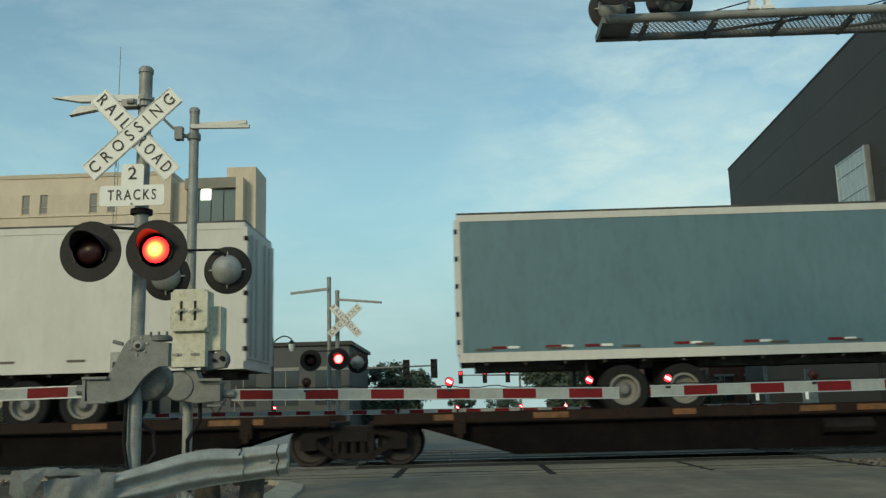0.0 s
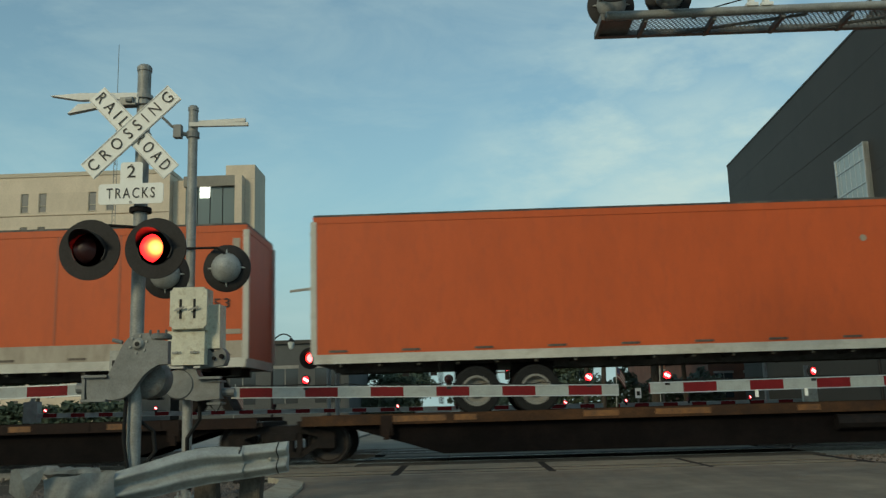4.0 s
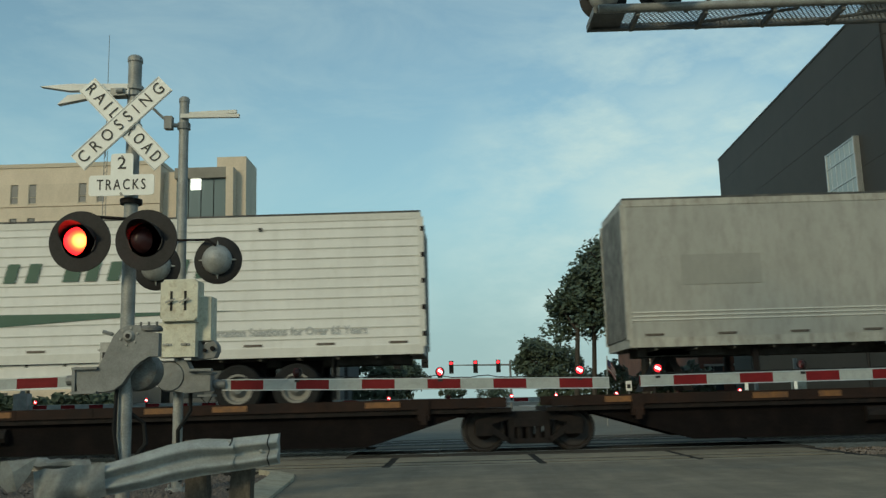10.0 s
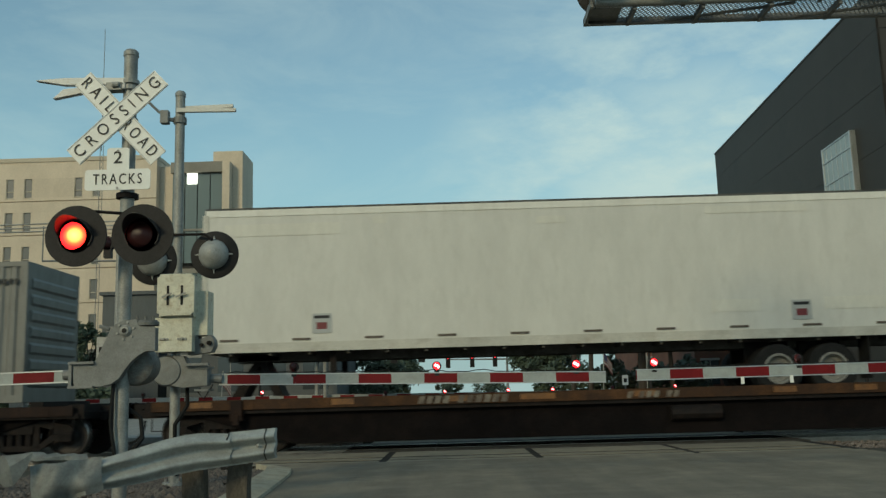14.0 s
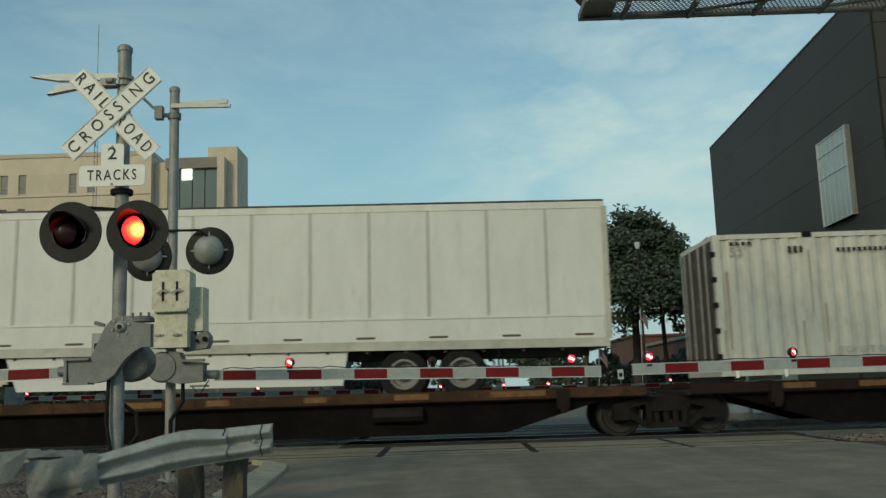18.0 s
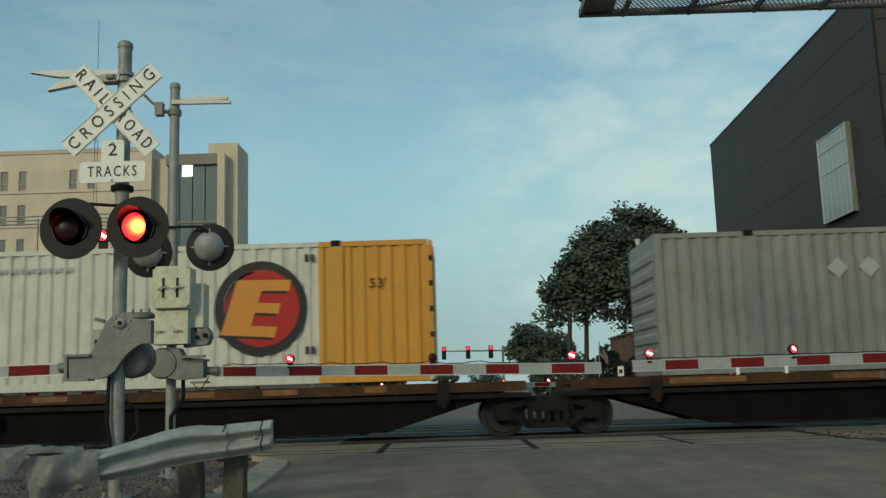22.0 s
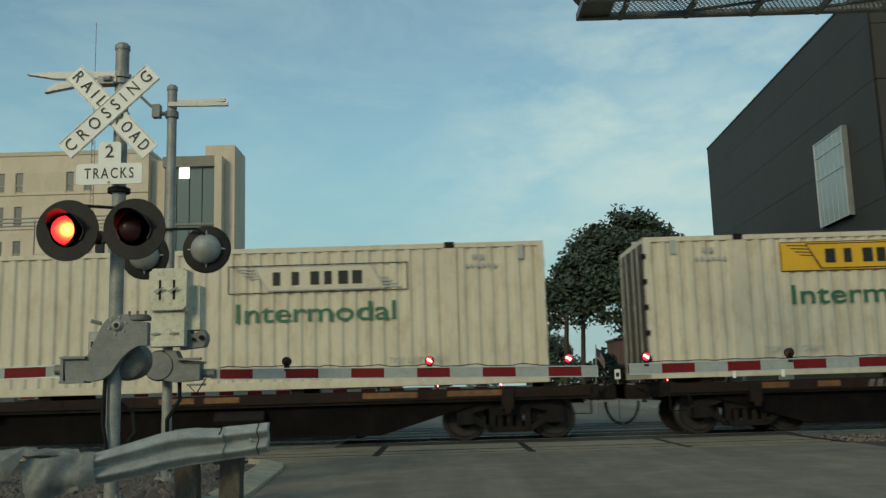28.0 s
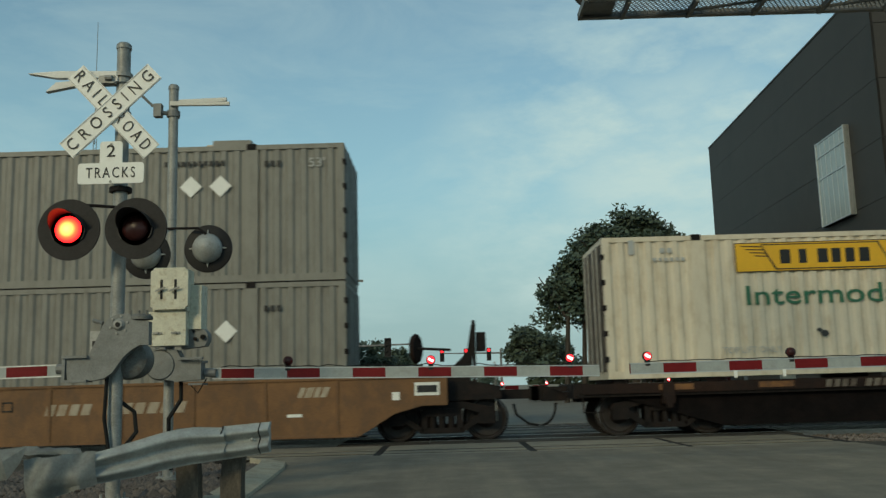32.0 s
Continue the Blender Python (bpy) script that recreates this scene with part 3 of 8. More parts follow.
def spine_car(platforms, joints, front, back, kind, sill, nose=0.0):
    """One articulated car: a deck for each (x0, x1), trucks at the joints, couplers at its ends."""
    s = (platforms[0][1] + platforms[-1][0]) / 2
    car = riding("flat_car", "rusty brown articulated intermodal flat car on oily trucks", "rail car", "flat cars of the train", s)
    car["s"] = s
    for i, (x0, x1) in enumerate(platforms):
        x0, x1 = x0 - s, x1 - s
        pl = new("platform")
        pl.parent = car
        bm = bmesh.new()
        box(bm, x0, x1, -1.28, 1.28, DECK - 0.34, DECK - 0.25)
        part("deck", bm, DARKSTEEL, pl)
        for k in range(4):
            xk = x0 + 0.9 + (x1 - x0 - 1.8) * k / 3
            quickbox("pedestal", DARKSTEEL, pl, (xk - 0.14, xk + 0.14, -1.2, 1.2, DECK - 0.26, DECK + 0.012 if kind[i][2] else sill - 0.05))
        low, cut = (0.17, x0 + (x1 - x0) * kind[i][1]) if kind[i][1] else (0.0, x0)
        for y in (-1.33, 1.33):
            bm = bmesh.new()
            o = 0.05 if y < 0 else -0.05
            if cut > x0:
                box(bm, x0 + 0.1, cut, min(y, y + o), max(y, y + o), sill - 0.36, sill - low)
            box(bm, max(cut, x0 + 0.1), x1 - 0.1, min(y, y + o), max(y, y + o), sill - 0.20, sill)
            for k in range(12):
                xk = x0 + 0.6 + (x1 - x0 - 1.2) * k / 11
                if xk < cut:
                    continue
                box(bm, xk - 0.03, xk + 0.03, min(y - o * 0.3, y), max(y - o * 0.3, y), sill - 0.20, sill)
            part("side_sill", bm, OCHRESILL if kind[i][0] else RUSTSILL, pl, "worn ochre side sill" if kind[i][0] else "rusty brown side sill")
        bm = bmesh.new()
        a, b = x0 + 1.35, x1 - 1.35 - (nose if i == 0 else 0.0)
        for y in (-1.15, 0.95):
            slab(bm, [(a - 1.1, sill - 0.11), (a - 0.2, 0.62), (a + 1.6, 0.09), (b - 1.6, 0.09), (b + 0.2, 0.62), (b + 1.1, sill - 0.11)], y, y + 0.2)
        box(bm, a + 1.4, b - 1.4, -0.95, 0.95, 0.30, 0.42)
        box(bm, x0 + 0.1, x1 - 0.1, -0.35, 0.35, 0.62, DECK - 0.26)
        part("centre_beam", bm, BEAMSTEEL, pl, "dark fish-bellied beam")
        rnd = random.Random(int(-s * 10) + i)
        for k in range(7):
            xk = x0 + 0.8 + (x1 - x0 - 2.4) * (k + rnd.random() * 0.6) / 7
            w = rnd.choice((0.45, 0.7, 0.7, 1.1))
            if xk < cut:
                continue
            quickbox("reflector", YELLOWPATCH, pl, (xk, xk + w, -1.346, -1.33, sill - 0.15, sill - 0.035))
        for xk in (x0 + 1.7, x1 - 1.9):
            bm = bmesh.new()
            box(bm, xk, xk + 0.24, -1.38, -1.15, sill - 0.42, sill - 0.02)
            box(bm, xk + 0.06, xk + 0.18, -1.42, -1.36, sill - 0.5, sill - 0.3)
            part("bracket", bm, RUSTSILL, pl)
        bm = bmesh.new()
        xm = (x0 + x1) / 2 + rnd.uniform(-3, 3)
        tube(bm, (xm, -1.2, 0.5), (xm + 1.0, -1.2, 0.5), 0.16, 10)
        part("air_reservoir", bm, DARKSTEEL, pl)
    for x in joints:
        truck(car, x - s)
    for xe, d, on in ((front, 1, "front"), (back, -1, "back")):
        if xe is None:
            continue
        x = xe - s
        bm = bmesh.new()
        box(bm, min(x, x - d * 1.2), max(x, x - d * 1.2), -0.14, 0.14, 0.72, 0.92)
        box(bm, min(x - d * 0.15, x + d * 0.16), max(x - d * 0.15, x + d * 0.16), -0.2, 0.2, 0.68, 0.98)
        part("coupler", bm, DARKSTEEL, car)
        bm = bmesh.new()
        a, b = sorted((x - d * 0.62, x - d * 0.95))
        box(bm, a, b, -1.2, 1.2, 0.70, DECK - 0.06)
        a, b = sorted((x - d * 0.1, x - d * 0.62))
        box(bm, a, b, -0.3, 0.3, 0.66, DECK - 0.1)
        part("end_sill", bm, DARKSTEEL, car)
        bm = bmesh.new()
        xs = x - d * 0.8
        pipe(bm, [(xs, -1.24, 0.95), (xs, -1.28, 0.42), (xs - d * 0.4, -1.28, 0.42), (xs - d * 0.4, -1.24, 0.95)], 0.016)
        part("step_iron", bm, DARKSTEEL, car)
        bm = bmesh.new()
        pipe(bm, [(x - d * 0.55, -1.2, 0.86), (x - d * 0.5, -0.5, 0.84), (x - d * 0.2, -0.2, 0.95), (x - d * 0.05, -0.1, 1.0)], 0.014)
        part("uncoupling_lever", bm, DARKSTEEL, car)
        bm = bmesh.new()
        pipe(bm, [(x - d * (0.02 + 0.33 * math.sin(q * 0.1963)), -0.36, 0.62 - 0.46 * math.cos(q * 0.1963)) for q in range(9)], 0.028)
        part("brake_hose", bm, RUBBER, car)
    return car


PAINT, CROSS = {}, []


def paint(key, color, dirt=(0.2, 0.19, 0.17), at=0.62, var=0.065, rough=0.5, spec=0.5):
    if key not in PAINT:
        PAINT[key] = material(key, color, rough, 0.0, var, 0.9, 40, 0.03, dirt, at - 0.03, 3.0, spec=spec)
    return PAINT[key]


WHITE_P = paint("dull_white_trailer_paint", (0.625, 0.61, 0.56), (0.54, 0.525, 0.475), 0.65)
CLEAN_P = paint("clean_white_trailer_paint", (0.72, 0.71, 0.675), (0.60, 0.585, 0.54), 0.68)
ORANGE_P = paint("faded_orange_trailer_paint", (0.54, 0.098, 0.024), (0.44, 0.085, 0.026), 0.63, spec=0.3)
BLUE_P = paint("blue_grey_trailer_paint", (0.115, 0.20, 0.235), (0.09, 0.15, 0.175), 0.62)
GREY_P = paint("silver_grey_trailer_paint", (0.355, 0.35, 0.315), (0.26, 0.25, 0.22), 0.6)
CREAM_P = paint("cream_container_paint", (0.64, 0.575, 0.45), (0.45, 0.37, 0.25), 0.64)
WCONT_P = paint("off_white_container_paint", (0.62, 0.60, 0.53), (0.42, 0.39, 0.33), 0.64)
GCONT_P = paint("grey_container_paint", (0.25, 0.255, 0.23), (0.175, 0.17, 0.15), 0.62)
DGCONT_P = paint("dark_grey_container_paint", (0.225, 0.21, 0.18), (0.165, 0.152, 0.128), 0.63)
GREEN_L = paint("green_livery_paint", (0.035, 0.14, 0.075), (0.05, 0.13, 0.08), 0.68)
LIME_L = paint("lime_livery_paint", (0.125, 0.27, 0.045), (0.12, 0.22, 0.06), 0.68)
DARKGREEN_L = paint("dark_green_livery_paint", (0.018, 0.034, 0.030), (0.03, 0.045, 0.04), 0.68, spec=0.25)
YELLOW_L = paint("yellow_livery_paint", (0.74, 0.43, 0.03), (0.6, 0.35, 0.04), 0.68, spec=0.3)
ORANGE_L = paint("bright_orange_livery_paint", (0.66, 0.118, 0.022), (0.52, 0.10, 0.025), 0.68, spec=0.3)
PURPLE_L = paint("purple_livery_paint", (0.045, 0.03, 0.12), (0.05, 0.04, 0.12), 0.68)
MAROON_L = paint("maroon_livery_paint", (0.16, 0.025, 0.03), (0.14, 0.03, 0.03), 0.68)
INK_L = paint("faded_black_livery_paint", (0.024, 0.025, 0.026), (0.05, 0.05, 0.05), 0.66, spec=0.25)
BLUEGREY_L = paint("pale_grey_livery_paint", (0.40, 0.41, 0.40), (0.34, 0.34, 0.33), 0.68)
DIRTY_P = paint("dirty_white_skirt_paint", (0.38, 0.33, 0.26), (0.26, 0.215, 0.165), 0.58)


RIMPAINT = material("dusty_pale_wheel_paint", (0.25, 0.24, 0.215), 0.6, 0.0, 0.25, 6, 50, 0.05, (0.13, 0.12, 0.1), 0.58)
DIRTYRAIL = material("grimy_trailer_rail", (0.53, 0.51, 0.45), 0.55, 0.0, 0.15, 1.2, 40, 0.05, (0.34, 0.305, 0.25), 0.63)
MARKER_P = paint("dark_brown_marker_strip", (0.06, 0.04, 0.03), (0.2, 0.17, 0.13), 0.6)
TOPRAIL_P = paint("pale_roof_rail_paint", (0.74, 0.72, 0.655), (0.60, 0.575, 0.51), 0.66)
DARKEDGE = material("dark_roof_edge", (0.05, 0.05, 0.05), 0.7, 0.0, 0.3, 1.0, 40, 0.05, (0.16, 0.15, 0.13), 0.6)


def trailer(s, length, label, skin, seams=1.22, ribs=None, skirt=None, top=5.0, bottom=2.0, bogie="left", reefer=None, grille=True, rail=None, post=None, axles=(3.3, 4.5), under=None, frame_paint=None, crown=None, group="trailers on the flat cars"):
    """A box trailer that stands on its wheels and hitch; s: its middle. bogie: the end that bears the axles."""
    L = length / 2
    ob = riding("trailer", label, "trailer", group, s)
    rail = rail or DIRTYRAIL
    y0, y1 = SIDE, -SIDE
    bm = bmesh.new()
    box(bm, -L, L, y0, y1, bottom + 0.12, top - 0.06)
    soften(bm, 0.03)
    part("body", bm, skin, ob)
    # roof and floor rails
    for z0, z1, nm in ((top - 0.14, top, "top_rail"), (bottom - 0.06, bottom + 0.13, "bottom_rail")):
        bm = bmesh.new()
        for y in (y0 - 0.012, y1 - 0.03):
            box(bm, -L - 0.01, L + 0.01, y, y + 0.042, z0, z1)
        for x in (-L - 0.012, L - 0.03):
            box(bm, x, x + 0.042, y0, y1, z0, z1)
        part(nm, bm, crown if crown and nm == "top_rail" else (TOPRAIL_P if skin in (WHITE_P, CLEAN_P) else skin) if nm == "top_rail" and rail is DIRTYRAIL else frame_paint or rail, ob)
    bm = bmesh.new()
    box(bm, -L + 0.0, L - 0.0, y0 - 0.004, y1 + 0.004, top + 0.002, top + 0.045)
    part("roof", bm, DARKEDGE, ob, "dark edge of the roof sheet")
    me = None
    for x in (-L, L):
        for y in (y0, y1):
            if me is None:
                bm = bmesh.new()
                slab(bm, [(-0.06, bottom + 0.1), (0.06, bottom + 0.1), (0.06, top - 0.1), (-0.06, top - 0.1)], -0.016, 0.05)
                me = part("corner_post", bm, frame_paint or rail, ob)
                me.matrix_local = Matrix.Translation((x, y, 0))
            else:
                again("corner_post", me.data, ob, Matrix.Translation((x, y, 0)) @ Matrix.Rotation(0 if y < 0 else math.pi, 4, "Z"))
    if seams:
        n = max(2, round(length / seams))
        w = ribs or 0.022
        me = None
        for k in range(1, n):
            x = -L + length * k / n
            if me is None:
                bm = bmesh.new()
                low_ = bottom + (0.49 if skirt else 0.13)
                slab(bm, [(-w, low_), (w, low_), (w, top - 0.14), (-w, top - 0.14)], -0.010, 0.004)
                me = part("side_post", bm, post or skin, ob)
                me.matrix_local = Matrix.Translation((x, y0, 0))
            else:
                again("side_post", me.data, ob, Matrix.Translation((x, y0, 0)))
    if skirt:
        bm = bmesh.new()
        box(bm, -L + 0.03, L - 0.03, y0 - 0.008, y0, bottom + 0.1, bottom + 0.48)
        part("kick_panel", bm, skirt, ob, "dirty lower panel")
    # marker lights, rub marks
    me = None
    nm_ = 11 if length > 10 else 6
    for k in range(nm_):
        x = -L + 0.5 + (length - 1.0) * k / (nm_ - 1)
        if me is None:
            me = quickbox("marker_strip", MARKER_P, ob, (-0.19, 0.19, -0.02, 0.0, bottom + 0.17, bottom + 0.215))
            me.matrix_local = Matrix.Translation((x, y0, 0))
        else:
            again("marker_strip", me.data, ob, Matrix.Translation((x, y0, 0)))
    if under:
        a, b, z0, z1 = under
        bm = bmesh.new()
        slab(bm, [(a, z1), (a + 0.25, z0), (b - 0.1, z0), (b, z1)], y0 + 0.06, y0 + 0.08)
        part("side_skirt", bm, skin, ob, "side skirt under the floor")
    # rear doors at the bogie end, nose at the other
    d = -1 if bogie == "left" else 1
    xr, xn = d * L, -d * L
    for y in (y0 + 0.08, 0.02):
        dl = quickbox("door", frame_paint or skin, ob, (min(xr, xr + d * 0.03), max(xr, xr + d * 0.03), y, y + 1.18, bottom + 0.16, top - 0.16))
        bm = bmesh.new()
        for yy in (y + 0.35, y + 0.8):
            tube(bm, (xr + d * 0.055, yy, bottom + 0.2), (xr + d * 0.055, yy, top - 0.2), 0.018, 6)
        part("lock_rod", bm, GALV, dl)
    me = None
    for k in range(5):
        z = bottom + 0.35 + (top - bottom - 0.7) * k / 4
        if me is None:
            me = quickbox("hinge", DARKSTEEL if rail is WHITE_P else frame_paint or rail, ob, (-0.035, 0.035, -0.03, 0.1, -0.05, 0.05))
            me.matrix_local = Matrix.Translation((xr + d * 0.03, y0, z))
        else:
            again("hinge", me.data, ob, Matrix.Translation((xr + d * 0.03, y0, z)))
    # chassis and bogie
    for y in (-0.5, 0.42):
        quickbox("chassis_rail", CHASSIS, ob, (-L + 0.3, L - 0.3, y, y + 0.08, bottom - 0.22, bottom - 0.02))
    for k in range(int(length / 0.8)):
        m = Matrix.Translation((-L + 0.5 + 0.8 * k, 0, bottom))
        if not CROSS:
            CROSS.append(quickbox("cross_member", CHASSIS, ob, (0.0, 0.06, y0 + 0.05, y1 - 0.05, -0.12, -0.02)))
            CROSS[0].matrix_local = m
        else:
            again("cross_member", CROSS[0].data, ob, m)
    r = 0.5
    ax = [xr - d * axles[0], xr - d * axles[1]] if length > 10 else [xr - d * (axles[0] if axles[0] < 3 else 1.6)]
    zc = DECK + r - 0.24
    bm = bmesh.new()
    box(bm, min(ax) - 0.6, max(ax) + 0.6, -0.6, 0.6, zc - 0.02, zc + 0.14)
    for x in ax:
        tube(bm, (x, -1.1, zc), (x, 1.1, zc), 0.07, 8)
        box(bm, x - 0.45, x + 0.45, -0.55, -0.45, zc + 0.1, bottom - 0.1)
        box(bm, x - 0.45, x + 0.45, 0.45, 0.55, zc + 0.1, bottom - 0.1)
    bg_ = part("bogie", bm, DARKSTEEL, ob)
    for x in ax:
        for yy in (-1.0, 1.0):
            o = 1 if yy > 0 else -1
            wh = new("wheel")
            wh.parent = ob
            wh.matrix_local = Matrix.Translation((x, yy, zc))
            bm = bmesh.new()
            lathe(bm, (0, 0, 0), (0, o, 0), [(-0.26, 0.3), (-0.26, r - 0.04), (-0.22, r), (0.2, r), (0.24, r - 0.04), (0.24, 0.3), (0.1, 0.29)], 24)
            part("tyre", bm, RUBBER, wh, smooth=True)
            bm = bmesh.new()
            lathe(bm, (0, 0, 0), (0, o, 0), [(0.0, 0.295), (0.22, 0.31), (0.245, 0.31), (0.245, 0.265), (0.2, 0.255), (0.12, 0.25), (0.1, 0.17)], 20)
            part("rim", bm, RIMPAINT, wh, smooth=True)
            bm = bmesh.new()
            lathe(bm, (0, 0, 0), (0, o, 0), [(0.06, 0.2), (0.11, 0.17), (0.15, 0.12), (0.22, 0.09), (0.23, 0.02)], 14)
            part("hub", bm, CAST, wh, smooth=True)
    # mud flaps, landing legs and the hitch under the nose
    xf = ax[0] + d * 0.75
    for yy in (-1.25, 0.75):
        quickbox("mud_flap", RUBBER, ob, (xf - 0.01, xf + 0.01, yy, yy + 0.5, DECK + 0.02, bottom - 0.05))
    xl = xn + d * (2.6 if length > 10 else 1.6)
    for yy in (-1.05, 0.93):
        bm = bmesh.new()
        box(bm, xl - 0.06, xl + 0.06, yy, yy + 0.12, DECK + 0.35, bottom - 0.05)
        box(bm, xl - 0.15, xl + 0.15, yy - 0.06, yy + 0.18, DECK + 0.30, DECK + 0.35)
        part("landing_leg", bm, DARKSTEEL, ob)
    bm = bmesh.new()
    xh = xn + d * 0.95
    slab(bm, [(xh - 0.6, DECK), (xh - 0.35, DECK), (xh + 0.05, bottom - 0.18), (xh - 0.1, bottom - 0.18)], -0.4, 0.4)
    slab(bm, [(xh + 0.5, DECK), (xh + 0.3, DECK), (xh - 0.05, bottom - 0.18), (xh + 0.1, bottom - 0.18)], -0.4, 0.4)
    box(bm, xh - 0.45, xh + 0.45, -0.5, 0.5, bottom - 0.2, bottom - 0.07)
    part("hitch", bm, DARKSTEEL, ob)
    if reefer:
        q = 1 if reefer == "right" else -1
        xe = q * L
        bm = bmesh.new()
        box(bm, min(xe, xe + q * 0.5), max(xe, xe + q * 0.5), -1.0, 1.0, bottom + 0.75, top - 0.12)
        soften(bm, 0.1, 3)
        ru = part("cooling_unit", bm, CLEAN_P, ob, "white cooling unit with a black grille", True)
        bm = bmesh.new()
        xs = sorted((xe + q * 0.06, xe + q * 0.48))
        if grille:
            box(bm, xs[0], xs[1], -1.012, -0.99, top - 1.25, top - 0.2)
        box(bm, min(xe + q * 0.49, xe + q * 0.515), max(xe + q * 0.49, xe + q * 0.515), -0.85, 0.85, top - 1.2, top - 0.3)
        box(bm, xs[0] + 0.1, xs[1] - 0.08, -1.012, -0.99, top - 2.0, top - 1.75)
        part("grille", bm, BLACK, ru)
    return ob


GRIMEDOOR = material("grimy_container_door", (0.17, 0.14, 0.105), 0.7, 0.0, 0.45, 2.2, 30, 0.15, (0.03, 0.024, 0.02), 0.47, 2.5)


def ribbed_side(bm, x0, x1, y, z0, z1, pitch, deep, out):
    """A wall of upright pressed ribs; out: the way it faces along y."""
    n = max(4, round((x1 - x0) / pitch))
    p = (x1 - x0) / n
    prof = []
    for k in range(n):
        a = x0 + k * p
        prof += [(a, y), (a + p * 0.34, y), (a + p * 0.52, y - out * deep), (a + p * 0.82, y - out * deep)]
    prof.append((x1, y))
    lo = [bm.verts.new((x, yy, z0)) for x, yy in prof]
    hi = [bm.verts.new((x, yy, z1)) for x, yy in prof]
    for i in range(len(prof) - 1):
        bm.faces.new((lo[i], lo[i + 1], hi[i + 1], hi[i]))


def container(s, label, skin, bottom=DECK + 0.01, height=2.9, length=15.88, frame_mat=None, louvre=None, group="containers on the flat cars", posts=True, pitch=0.28, rail=None, deep=0.036, ribbed_ends=False, doors_at=1):
    L, t = length / 2, bottom + height
    ob = riding("container", label, "container", group, s)
    rail = rail or skin
    bm = bmesh.new()
    ribbed_side(bm, -L + 0.06, L - 0.06, SIDE + 0.012, bottom + 0.1, t - 0.08, pitch, deep, -1)
    ribbed_side(bm, -L + 0.06, L - 0.06, -SIDE - 0.012, bottom + 0.1, t - 0.08, pitch, deep, 1)
    part("side_wall", bm, skin, ob)
    bm = bmesh.new()
    box(bm, -L + 0.03, L - 0.03, SIDE + 0.1, -SIDE - 0.1, t - 0.07, t - 0.02)
    part("roof", bm, skin, ob)
    for nm, z0, z1 in (("top_rail", t - 0.1, t), ("bottom_rail", bottom, bottom + 0.15)):
        bm = bmesh.new()
        for y in (SIDE, -SIDE - 0.08):
            box(bm, -L, L, y, y + 0.08, z0, z1)
        for x in (-L, L - 0.08):
            box(bm, x, x + 0.08, SIDE + 0.08, -SIDE - 0.08, z0, z1)
        part(nm, bm, rail, ob)
    for x in (-L, L - 0.14):
        for y in (SIDE - 0.003, -SIDE - 0.137):
            quickbox("corner_post", rail, ob, (x, x + 0.14, y, y + 0.14, bottom, t))
    if posts:
        for x in (-L + 1.95, L - 1.95):
            quickbox("lift_post", rail, ob, (x - 0.14, x + 0.14, SIDE - 0.004, SIDE + 0.05, bottom + 0.1, t))
            for y in (SIDE - 0.02, -SIDE - 0.14):
                quickbox("lift_casting", DARKSTEEL, ob, (x - 0.1, x + 0.1, y, y + 0.16, t - 0.10, t + 0.02))
    # doors at one end, pressed front wall at the other
    for y in () if ribbed_ends else (SIDE + 0.15, 0.01):
        dl = quickbox("door", skin if doors_at > 0 else GRIMEDOOR, ob, (doors_at * L - 0.02, doors_at * L + 0.02, y, y + 1.13, bottom + 0.16, t - 0.11))
        bm = bmesh.new()
        for yy in (y + 0.3, y + 0.8):
            tube(bm, (doors_at * (L + 0.05), yy, bottom + 0.1), (doors_at * (L + 0.05), yy, t - 0.12), 0.02, 6)
        part("lock_rod", bm, GALV, dl)
    for k in range(0 if ribbed_ends else 5):
        z = bottom + 0.4 + (height - 0.8) * k / 4
        quickbox("hinge", DARKSTEEL, ob, (doors_at * L - 0.035, doors_at * L + 0.035, SIDE - 0.014, SIDE + 0.16, z - 0.055, z + 0.055))
    q = -doors_at
    quickbox("front_wall", skin, ob, (min(q * L, q * (L - 0.05)), max(q * L, q * (L - 0.05)), SIDE + 0.14, -SIDE - 0.14, bottom + 0.15, t - 0.1))
    for k in range(7):
        z = bottom + 0.35 + k * (height - 0.7) / 6.5
        bm = bmesh.new()
        slab(bm, [(q * (L + 0.035), z), (q * L, z - 0.05), (q * L, z + 0.2), (q * (L + 0.035), z + 0.14)], SIDE + 0.2, -SIDE - 0.2)
        part("front_rib", bm, skin, ob)
        if ribbed_ends:
            bm = bmesh.new()
            slab(bm, [(L + 0.035, z), (L - 0.04, z - 0.05), (L - 0.04, z + 0.2), (L + 0.035, z + 0.14)], SIDE + 0.2, -SIDE - 0.2)
            part("end_rib", bm, skin, ob)
    if ribbed_ends:
        quickbox("end_wall", skin, ob, (L - 0.05, L, SIDE + 0.14, -SIDE - 0.14, bottom + 0.15, t - 0.1))
    return ob


def diamond(parent, x, z, r, mat=None, y=None):
    bm = bmesh.new()
    y = SIDE - 0.014 if y is None else y
    slab(bm, [(x - r, z), (x, z - r), (x + r, z), (x, z + r)], y - 0.003, y + 0.012)
    part("placard", bm, mat or SIGNWHITE, parent)


def holder(parent, x, z, r, mat, wide=0.045):
    """An empty diamond placard holder: four flat strips."""
    q = r - wide
    for a, b in ((1, 1), (-1, 1), (-1, -1), (1, -1)):
        bm = bmesh.new()
        slab(bm, [(x + a * r, z), (x, z + b * r), (x, z + b * q), (x + a * q, z)], SIDE - 0.022, SIDE - 0.002)
        part("placard_strip", bm, mat, parent)


